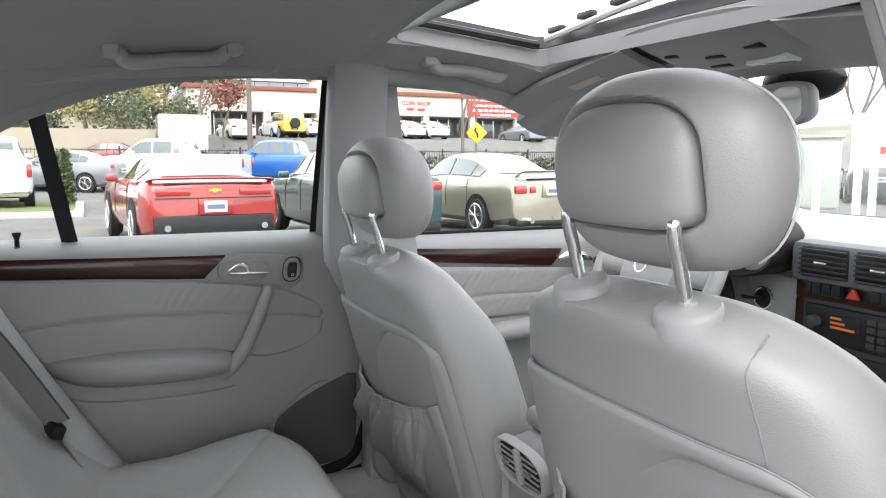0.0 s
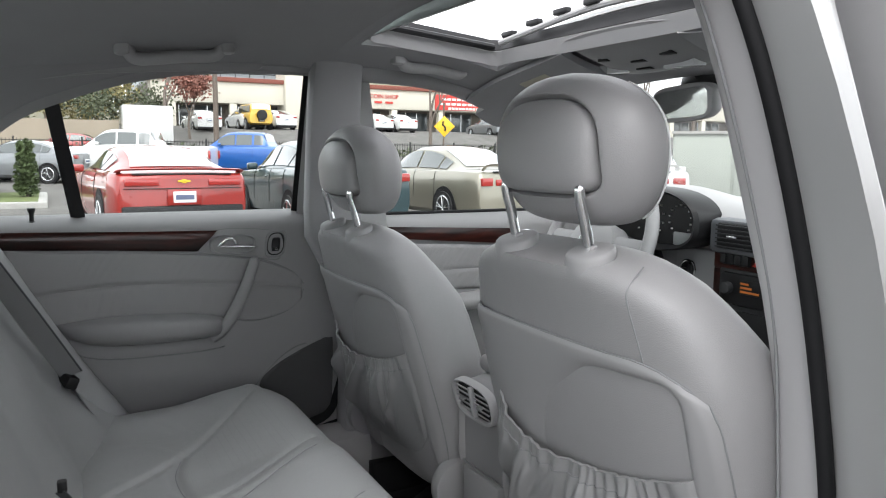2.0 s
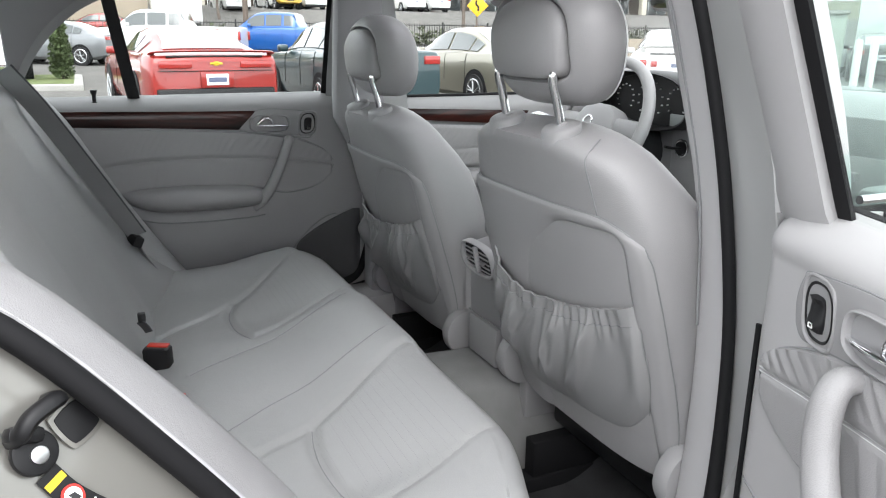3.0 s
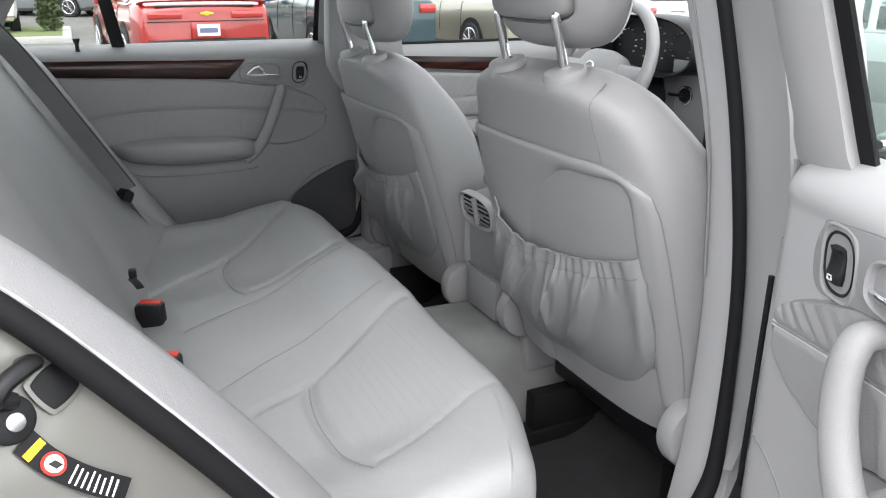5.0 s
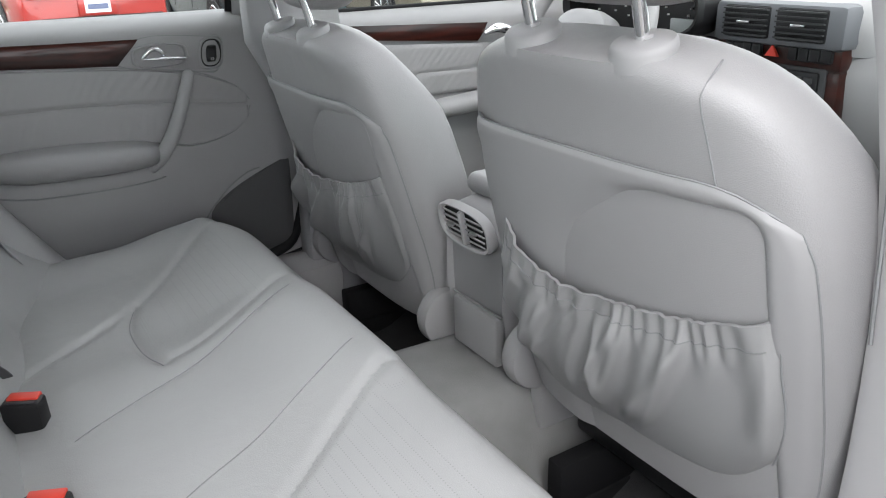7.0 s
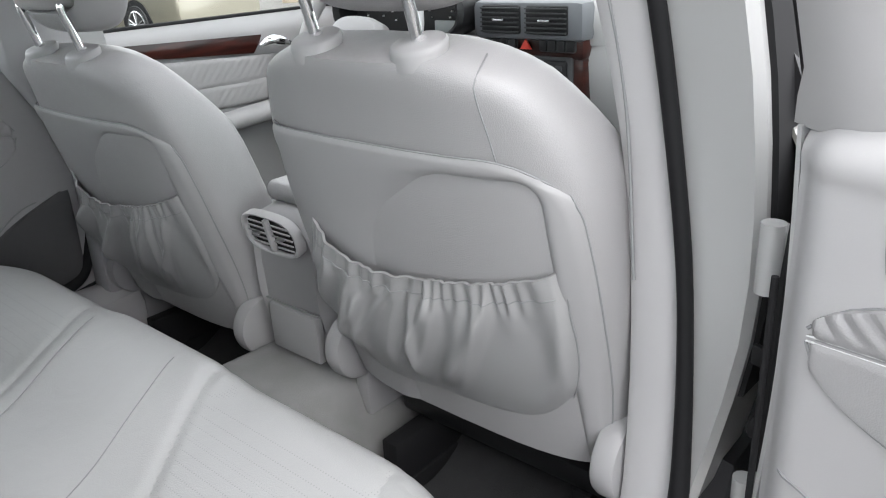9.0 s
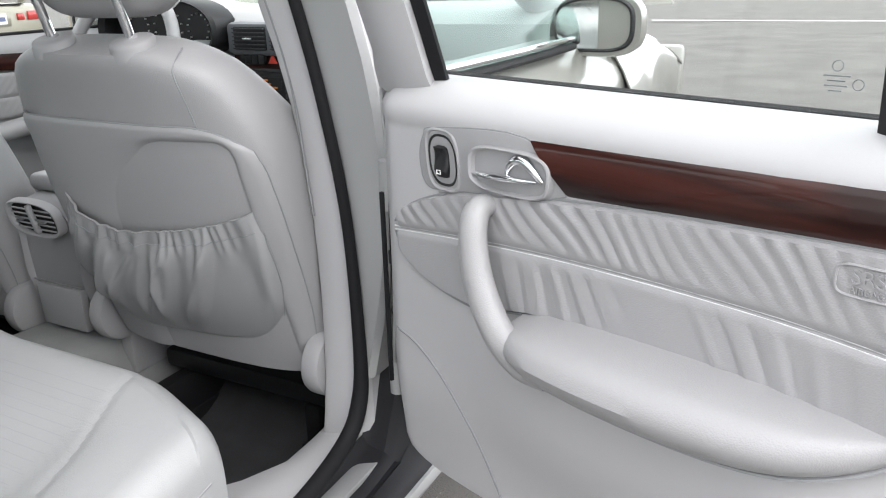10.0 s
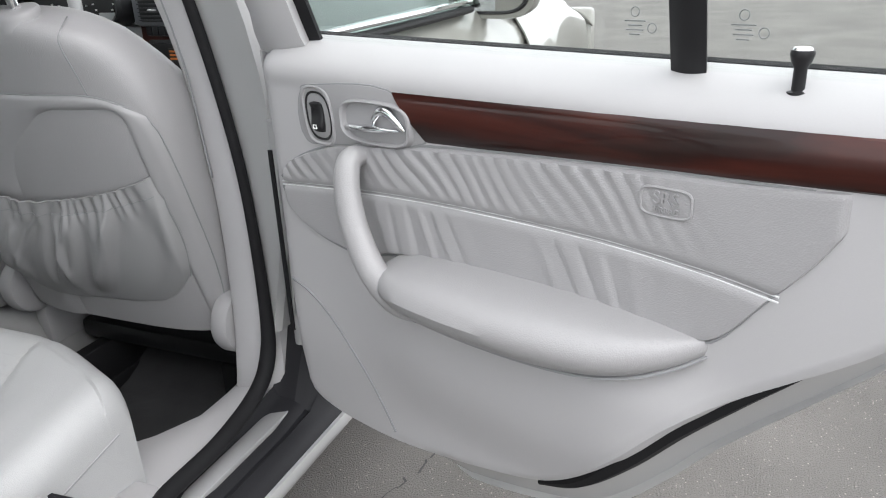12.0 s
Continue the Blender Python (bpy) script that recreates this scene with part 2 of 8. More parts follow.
def disc(c, r, axis, thick, n=32, bevel=0.0):
    """A short cylinder of radius r at c along axis."""
    bm = bmesh.new()
    q = Vector(axis).to_track_quat("Z", "Y").to_matrix().to_4x4()
    bmesh.ops.create_cone(bm, cap_ends=True, segments=n, radius1=r, radius2=r, depth=thick, matrix=Matrix.Translation(c) @ q)
    if bevel:
        caps = [e for e in bm.edges if len(e.link_faces) == 2 and any(len(f.verts) > 4 for f in e.link_faces)]
        bmesh.ops.bevel(bm, geom=caps, offset=bevel, segments=2, profile=0.5, affect="EDGES")
    return bm


def slab(outline, thick, r=0.0):
    """A flat plate from an outline in (a, b), thick along c; coordinates (a, b, c)."""
    bm = bmesh.new()
    f = bm.faces.new([bm.verts.new((a, b, 0)) for a, b in outline])
    ext = bmesh.ops.extrude_face_region(bm, geom=[f])
    for v in ext["geom"]:
        if isinstance(v, bmesh.types.BMVert):
            v.co.z += thick
    bmesh.ops.recalc_face_normals(bm, faces=bm.faces)
    if r:
        rim = [e for e in bm.edges if all(abs(v.co.z - thick) < 1e-6 for v in e.verts)]
        bmesh.ops.bevel(bm, geom=rim, offset=r, segments=2, profile=0.5, affect="EDGES")
    return bm


def smoothstep(a, b, t):
    k = max(0.0, min(1.0, (t - a) / (b - a)))
    return k * k * (3 - 2 * k)

# ---- the car's shell: roof lining, pillars, floor, sills ----
ROOF_LINE = [(-1.25, 1.17), (-1.0, 1.255), (-0.7, 1.325), (-0.3, 1.372), (0.0, 1.38), (0.25, 1.370), (0.42, 1.338), (0.56, 1.298)]
SUN_X, SUN_Y0, SUN_Y1 = 0.42, 0.06, 0.40


def roof_z(x, y):
    return soft_at(ROOF_LINE, y) - 0.20 * x * x - 0.12 * max(abs(x) - 0.45, 0)


def roof_half(y):
    return soft_at([(-1.25, 0.54), (-0.7, 0.56), (0.0, 0.585), (0.3, 0.58), (0.56, 0.57)], y)


def roof_lining():
    bm = bmesh.new()
    xs = [-1 + i / 20 * 2 for i in range(21)]
    ys = [-1.0 + i * (1.0 + SUN_Y0) / 22 for i in range(22)] + [SUN_Y0 + i * (SUN_Y1 - SUN_Y0) / 8 for i in range(8)] + [SUN_Y1 + i * (0.56 - SUN_Y1) / 6 for i in range(7)]
    cut = SUN_X / 0.58
    xs = sorted(set([round(x, 4) for x in xs if abs(abs(x) - cut) > 0.04] + [cut, -cut]))
    rows = []
    for y in ys:
        rows.append([bm.verts.new((x * (SUN_X / cut if abs(x) <= cut + 1e-6 else SUN_X / cut + (roof_half(y) - SUN_X / cut) * (abs(x) - cut) / (1 - cut) / max(abs(x), 1e-6)), y, 0)) for x in xs])
    for row in rows:
        for v in row:
            v.co.x = min(v.co.x, 0.575)
            v.co.z = roof_z(v.co.x, v.co.y)
    for j in range(len(ys) - 1):
        for i in range(len(xs) - 1):
            inside = abs((xs[i] + xs[i + 1]) / 2) < cut and SUN_Y0 - 1e-6 <= ys[j] and ys[j + 1] <= SUN_Y1 + 1e-6
            if not inside:
                bm.faces.new((rows[j][i], rows[j + 1][i], rows[j + 1][i + 1], rows[j][i + 1]))
    bm.normal_update()
    bmesh.ops.solidify(bm, geom=bm.faces[:], thickness=-0.012)
    return bm


solid("ceiling", roof_lining(), HEADLINER, "grey cloth headliner of the car with a sunroof opening", "headliner")


def outer_roof():
    bm = bmesh.new()

    def quad_strip(y0, y1, x0, x1, ny, nx):
        g = []
        for j in range(ny + 1):
            y = y0 + (y1 - y0) * j / ny
            g.append([bm.verts.new((x0 + (x1 - x0) * i / nx, y, roof_z(x0 + (x1 - x0) * i / nx, y) + 0.045)) for i in range(nx + 1)])
        for j in range(ny):
            for i in range(nx):
                bm.faces.new((g[j][i], g[j][i + 1], g[j + 1][i + 1], g[j + 1][i]))

    quad_strip(-1.0, SUN_Y0 - 0.02, -0.61, 0.61, 12, 12)
    quad_strip(SUN_Y1 + 0.02, 0.58, -0.61, 0.61, 4, 12)
    quad_strip(SUN_Y0 - 0.02, SUN_Y1 + 0.02, -0.61, -SUN_X - 0.02, 4, 3)
    quad_strip(SUN_Y0 - 0.02, SUN_Y1 + 0.02, SUN_X + 0.02, 0.61, 4, 3)
    bmesh.ops.remove_doubles(bm, verts=bm.verts, dist=0.001)
    bm.normal_update()
    bmesh.ops.solidify(bm, geom=bm.faces[:], thickness=0.008)
    return bm


solid("roof", outer_roof(), SILVER, "silver painted steel roof skin over the headliner", "car roof")

# rim, track and deflector of the sunroof
sunroof = thing("sunroof", (0, 0.22, 1.37), "open sunroof with pale rim and black side tracks", "sunroof")


def rim_path(inset, lift):
    x, y0, y1 = SUN_X - inset, SUN_Y0 + inset, SUN_Y1 - inset
    pts = []
    for cx, cy, a0 in ((x - 0.04, y1 - 0.04, 0), (-x + 0.04, y1 - 0.04, 90), (-x + 0.04, y0 + 0.04, 180), (x - 0.04, y0 + 0.04, 270)):
        for k in range(7):
            a = radians(a0 + 15 * k)
            px, py = cx + 0.04 * math.cos(a), cy + 0.04 * math.sin(a)
            pts.append(Vector((px, py, roof_z(px, py) + lift)))
    return pts


def band(inner, outer):
    bm = bmesh.new()
    a = [bm.verts.new(p) for p in inner]
    b = [bm.verts.new(p) for p in outer]
    n = len(a)
    for i in range(n):
        bm.faces.new((a[i], a[(i + 1) % n], b[(i + 1) % n], b[i]))
    bm.normal_update()
    bmesh.ops.solidify(bm, geom=bm.faces[:], thickness=0.004)
    return bm


part("rim", band(rim_path(0.004, -0.006), rim_path(0.014, 0.02)), PLASTIC_SOFT, sunroof, "pale grey rim")
part("frame", band(rim_path(0.012, 0.02), rim_path(0.0, 0.05)), BLACK, sunroof, "black sunroof frame")
for s in (-1, 1):
    part("side_track", tube([(s * (SUN_X - 0.03), SUN_Y0 + 0.03, roof_z(0.38, 0.1) + 0.022), (s * (SUN_X - 0.03), SUN_Y1 - 0.03, roof_z(0.38, 0.36) + 0.022)], 0.008, 8), BLACK, sunroof)
part("wind_deflector", tube([(-0.36, SUN_Y1 - 0.03, roof_z(0.36, 0.38) + 0.03), (0, SUN_Y1 - 0.015, roof_z(0, 0.38) + 0.035), (0.36, SUN_Y1 - 0.03, roof_z(0.36, 0.38) + 0.03)], 0.007, 8), PLASTIC_SOFT, sunroof)
for k in range(8):
    x = -0.34 + k * 0.0971
    part("rubber_stop", box(x - 0.022, x + 0.022, SUN_Y1 - 0.028, SUN_Y1 - 0.012, roof_z(x, 0.38) + 0.038, roof_z(x, 0.38) + 0.05, 0.003), BLACK, sunroof)
part("glass_panel", sheet(lambda u, v: (-0.40 + 0.80 * u, -0.34 + 0.42 * v, roof_z(-0.40 + 0.80 * u, -0.34 + 0.42 * v) + 0.028), 10, 6, 0.006), GLASS_GREEN, sunroof, "tinted glass panel slid back")

part("shade_slot", sheet(lambda u, v: (-0.47 + 0.94 * u, -0.025 + 0.07 * v, roof_z(-0.47 + 0.94 * u, -0.025 + 0.07 * v) - 0.002 - 0.010 * v * v), 12, 6, 0.004), HEADLINER, sunroof, "grey cloth slot of the sliding shade")
part("slot_lip", tube([(x, -0.025, roof_z(x, -0.025) - 0.003) for x in (-0.47, -0.25, 0.0, 0.25, 0.47)], 0.004, 8), PLASTIC, sunroof)


def pillar_b(s, back=0.0):
    """Inner trim of the middle pillar, lofted up from the sill into the roof lining."""
    rings = []
    for k in range(15):
        z = 0.36 + (1.31 - 0.36) * k / 14
        xi = soft_at([(0.36, 0.615), (0.5, 0.62), (0.75, 0.613), (0.93, 0.595), (1.05, 0.577), (1.2, 0.552), (1.31, 0.52)], z)
        xs = soft_at([(0.36, 0.69), (0.5, 0.678), (0.75, 0.665), (0.93, 0.64), (1.05, 0.622), (1.2, 0.600), (1.31, 0.575)], z)
        y0 = soft_at([(0.36, 0.085), (0.5, 0.105), (0.7, 0.116), (0.9, 0.110), (1.1, 0.073), (1.31, 0.03)], z)
        y0 = y0 * (1 - back) + (-0.008 + 0.098 * smoothstep(0.93, 0.72, z)) * back
        y1 = y0 + soft_at([(0.36, 0.26), (0.6, 0.22), (0.95, 0.17), (1.31, 0.15)], z) - 0.032 * back
        r = 0.014
        ring = [(xs, y0 + 0.004), (xi + r, y0), (xi + 0.004, y0 + 0.005), (xi, y0 + r), (xi - 0.006, (y0 + y1) / 2), (xi, y1 - r), (xi + 0.004, y1 - 0.004), (xi + r, y1), (xs, y1), (xs + 0.02, y1 - 0.02), (xs + 0.02, y0 + 0.02)]
        rings.append([(s * x, y, z) for x, y in ring])
    return loft(rings)


def pillar_b_steel(s):
    """Painted outer steel of the middle pillar, which shows where the door stands open."""
    rings = []
    for k in range(13):
        z = 0.51 + (1.30 - 0.51) * k / 12
        xs = soft_at([(0.36, 0.70), (0.5, 0.69), (0.75, 0.678), (0.93, 0.655), (1.05, 0.640), (1.2, 0.618), (1.31, 0.592)], z)
        xo = soft_at([(0.36, 0.705), (0.5, 0.710), (0.62, 0.732), (0.75, 0.748), (0.93, 0.742), (1.05, 0.728), (1.2, 0.695), (1.31, 0.66)], z)
        y0 = soft_at([(0.36, 0.085), (0.5, 0.10), (0.7, 0.111), (0.9, 0.105), (1.1, 0.068), (1.31, 0.025)], z)
        ring = [(xs, y0 + 0.012), ((xs + xo) / 2, y0 + 0.006), (xo - 0.008, y0 + 0.004), (xo, y0 + 0.014), (xo, y0 + 0.12), (xs, y0 + 0.12)]
        rings.append([(s * x, y, z) for x, y in ring])
    return loft(rings)


for s, side in ((-1, "left"), (1, "right")):
    # One trim both sides; the left takes a darker tone for backlit shade.
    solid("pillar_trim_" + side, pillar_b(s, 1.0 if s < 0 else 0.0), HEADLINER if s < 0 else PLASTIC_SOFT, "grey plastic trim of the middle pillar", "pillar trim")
    solid("pillar_steel_" + side, pillar_b_steel(s), SILVER, "silver painted steel of the middle pillar", "pillar")


def pillar_gap(s):
    """Black weather strip down the outer face of the middle pillar, against the front door."""
    rings = []
    for k in range(13):
        z = 0.64 + (1.29 - 0.64) * k / 12
        xo = soft_at([(0.36, 0.705), (0.5, 0.710), (0.62, 0.732), (0.75, 0.748), (0.93, 0.742), (1.05, 0.728), (1.2, 0.695), (1.31, 0.66)], z)
        y0 = soft_at([(0.36, 0.085), (0.5, 0.10), (0.7, 0.111), (0.9, 0.105), (1.1, 0.068), (1.31, 0.025)], z)
        rings.append([(s * (xo - 0.004), y0 + 0.022, z), (s * (xo + 0.005), y0 + 0.026, z), (s * (xo + 0.007), y0 + 0.075, z), (s * (xo - 0.004), y0 + 0.080, z)])
    return loft(rings)


solid("pillar_weather_strip", pillar_gap(1), RUBBER, "black weather strip on the middle pillar", "weather strip")
solid("pillar_joint", tube([(0.624, 0.114, 0.75), (0.612, 0.106, 0.93), (0.596, 0.082, 1.06), (0.572, 0.050, 1.2), (0.545, 0.028, 1.30)], 0.0018, 6), SEAM, "thin joint down the pillar trim", "trim")


def opening_line(s, out=0.0):
    """The rim of the rear door opening, from the roof rail down the middle pillar, along the sill and up behind the seat."""
    pts = [(0.585, 0.03, 1.30), (0.615, 0.056, 1.19), (0.638, 0.083, 1.06), (0.655, 0.106, 0.92), (0.676, 0.114, 0.75), (0.690, 0.104, 0.55), (0.690, 0.090, 0.468), (0.687, 0.050, 0.425), (0.693, -0.05, 0.408), (0.701, -0.17, 0.412), (0.72, -0.27, 0.437), (0.733, -0.37, 0.548), (0.74, -0.47, 0.70), (0.742, -0.56, 0.82), (0.735, -0.66, 0.93), (0.72, -0.76, 0.99), (0.675, -0.80, 1.06), (0.63, -0.74, 1.15), (0.60, -0.62, 1.225), (0.59, -0.45, 1.268), (0.585, -0.25, 1.288), (0.585, -0.08, 1.298)]
    return [Vector((s * (x + out), y, z)) for x, y, z in pts]


def seal_line(s):
    """Where the rubber runs: as the rim, but on the right it sits lower behind the seat."""
    pts = opening_line(s, 0.004)
    if s > 0:
        pts[10:16] = [Vector(p) for p in ((0.738, -0.275, 0.428), (0.760, -0.375, 0.528), (0.774, -0.47, 0.668), (0.778, -0.56, 0.797), (0.767, -0.665, 0.921), (0.742, -0.77, 0.988))]
    return pts


def seal(s):
    pts = seal_line(s)
    return tube(pts + [pts[0]], lambda k: 0.0082 + 0.0045 * smoothstep(0.18, 0.28, k) * smoothstep(0.50, 0.42, k) + 0.0022 * smoothstep(0.42, 0.50, k) * smoothstep(0.82, 0.70, k), 10)


for s, side in ((-1, "left"), (1, "right")):
    solid("door_seal_" + side, seal(s), RUBBER, "black rubber seal round the rear door opening", "door seal")


def body_rear(s):
    """Painted steel behind the opening: a rim that runs from the sill up round the wheel arch to the roof."""
    line = smooth_path(opening_line(s)[9:], 4)
    rings = []
    for p in line:
        x, y, z = p
        low = max(0.0, min(1.0, (1.05 - z) / 0.15))
        up = Vector((0, -1, 0)) * max(0.0, min(1.0, (z - 0.42) / 0.2)) + Vector((0, 0, -1)) * max(0.0, 1 - max(0, (z - 0.42) / 0.2)) + Vector((0, 0, 1.0 - low))
        up.normalize()
        rings.append([p + Vector((s * 0.002, 0, 0)), p + up * 0.012 + Vector((s * 0.012, 0, 0)), p + up * 0.05 + Vector((s * 0.022 * (0.4 + 0.6 * low), 0, 0)), p + up * 0.10 + Vector((s * 0.05 * (0.2 + 0.8 * low), 0, 0)), p + up * 0.16 + Vector((s * 0.10 * low, 0, 0)), p + up * 0.24 + Vector((s * 0.118 * low, 0, 0))])
    bm = loft(rings, cap=False, closed=False)
    bm.normal_update()
    return bm


def body_rear_part(s):
    bm = body_rear(s)
    bmesh.ops.solidify(bm, geom=bm.faces[:], thickness=-0.006 * s)
    return bm


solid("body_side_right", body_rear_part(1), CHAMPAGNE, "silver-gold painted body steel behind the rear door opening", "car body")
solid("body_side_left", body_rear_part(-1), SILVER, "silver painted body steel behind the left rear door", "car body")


def quarter_trim(s):
    """Soft grey trim between the seat back and the door seal, up to the roof."""
    line = smooth_path(opening_line(s)[9:], 4)
    rings = []
    for p, q in zip(line, smooth_path(seal_line(s)[9:], 4)):
        x, y, z = p
        k = max(0.0, min(1.0, (z - 0.45) / 0.4))
        if s < 0:
            rings.append([p + Vector((0.004, 0.002, 0.0)), p + Vector((0.010, 0.003, 0.004)), p + Vector((0.020, -0.004, 0.004)), p + Vector((0.026, -0.014, 0.0)), p + Vector((0.030, -0.03, -0.006)), p + Vector((0.030, -0.05, -0.02))])
            continue
        rings.append([q + Vector((-s * 0.003, 0.002, 0.0)), q + (p - q) * 0.4 + Vector((-s * 0.006, 0.004, 0.004)), p + Vector((-s * 0.014, 0.004, 0.007)), p + Vector((-s * 0.032, -0.002, 0.012)), p + Vector((-s * 0.048, -0.010, 0.008)), p + Vector((-s * 0.060, -0.03, -0.004)), p + Vector((-s * 0.064, -0.06 * k - 0.03, -0.03))])
    bm = loft(rings, cap=False, closed=False)
    bm.normal_update()
    bmesh.ops.solidify(bm, geom=bm.faces[:], thickness=0.006 * s)
    return bm


for s, side in ((-1, "left"), (1, "right")):
    solid("quarter_trim_" + side, quarter_trim(s), LEATHER if s > 0 else PLASTIC_SOFT, "soft pale grey trim beside the rear seat", "quarter trim")

pale_lip = []
for p, q in zip(smooth_path(opening_line(1)[10:16], 5), smooth_path(seal_line(1)[10:16], 5)):
    pale_lip.append(q + (p - q).normalized() * 0.0135 + Vector((0.004, 0.003, 0.003)))
solid("seal_lip", tube(pale_lip, 0.0026, 8, smooth=0), PALE_RUBBER, "thin white lip along the door seal", "door seal")

# floor pan, tunnel and sills
solid("floor", box(-0.66, 0.66, -0.62, 1.35, 0.20, 0.245), CARPET, "dark carpeted car floor", "car floor")


def tunnel():
    rings = []
    for y, h, w in ((-0.60, 0.44, 0.135), (-0.10, 0.435, 0.135), (0.16, 0.43, 0.13), (0.30, 0.42, 0.13), (1.30, 0.44, 0.15)):
        rings.append([(-w - 0.06, y, 0.22), (-w - 0.03, y, 0.30), (-w + 0.005, y, h - 0.03), (-w + 0.02, y, h - 0.008), (-w + 0.045, y, h), (0, y, h + 0.004), (w - 0.045, y, h), (w - 0.02, y, h - 0.008), (w - 0.005, y, h - 0.03), (w + 0.03, y, 0.30), (w + 0.06, y, 0.22)])
    return loft(rings)


solid("tunnel", tunnel(), CARPET_GREY, "grey carpeted centre tunnel of the car floor", "floor tunnel")


def sill(s):
    """Inner trim, plate and outer step of the door sill."""
    prof = [(0.60, 0.24, 1.0), (0.597, 0.365, 1.0), (0.604, 0.389, 0.9), (0.628, 0.404, 0.35), (0.655, 0.409, 0.0), (0.690, 0.402, 0.0)]
    rings = []
    for k in range(25):
        y = -0.30 + 1.55 * k / 24
        lift = 0.10 * max(0, (-0.12 - y) / 0.18) ** 2 + 0.06 * max(0, (0.12 - abs(y - 0.24)) / 0.12) ** 2
        tuck = 0.09 * smoothstep(0.0, -0.10, y)
        rings.append([(s * (x - tuck * k), y, z + (lift if z > 0.3 else 0)) for x, z, k in prof])
    bm = loft(rings, False, False)
    bm.normal_update()
    bmesh.ops.solidify(bm, geom=bm.faces[:], thickness=0.006 * s)
    return bm


def sill_outer(s, prof):
    rings = []
    for k in range(25):
        y = -0.30 + 1.6 * k / 24
        lift = 0.12 * max(0, (-0.12 - y) / 0.18) ** 2
        foot = 0.15 * smoothstep(0.085, 0.17, y)
        rings.append([(s * x, y, z + (lift if z > 0.3 else 0) + foot * smoothstep(0.772, 0.725, x)) for x, z in prof])
    bm = loft(rings, False, False)
    bm.normal_update()
    bmesh.ops.solidify(bm, geom=bm.faces[:], thickness=0.006 * s)
    return bm


for s, side in ((-1, "left"), (1, "right")):
    solid("sill_trim_" + side, sill(s), PLASTIC_SOFT, "pale grey plastic trim along the door sill", "sill trim")
    solid("sill_" + side, sill_outer(s, [(0.690, 0.400), (0.698, 0.388), (0.706, 0.3845), (0.728, 0.382), (0.742, 0.380), (0.746, 0.376), (0.752, 0.376), (0.756, 0.379), (0.772, 0.374), (0.783, 0.362), (0.785, 0.352), (0.765, 0.330)]), SILL_BLACK, "charcoal door sill step", "sill")
    solid("sill_skirt_" + side, sill_outer(s, [(0.781, 0.357), (0.7895, 0.356), (0.792, 0.345), (0.786, 0.328), (0.755, 0.300), (0.70, 0.245)]), SILVER, "silver painted lower edge of the car body", "body skirt")
sp = thing("sill_plate", (0.738, 0.02, 0.37), "brushed metal plate let into the sill step", "sill plate")
part("plate", box(0.700, 0.7305, -0.20, 0.105, 0.380, 0.3900, 0.002), BRUSHED, sp)

# ---- front seats ----


BACK_W = [(-0.05, 0.20), (0, 0.222), (0.08, 0.240), (0.25, 0.250), (0.38, 0.248), (0.46, 0.236), (0.51, 0.215), (0.545, 0.188), (0.565, 0.150), (0.575, 0.115)]
BACK_D = [(0, 0.13), (0.1, 0.15), (0.3, 0.145), (0.45, 0.135), (0.52, 0.125), (0.55, 0.11), (0.566, 0.098), (0.575, 0.078)]
BACK_N = [(0, 0.0), (0.42, 0.0), (0.50, -0.001), (0.54, 0.002), (0.562, 0.004), (0.575, 0.002)]


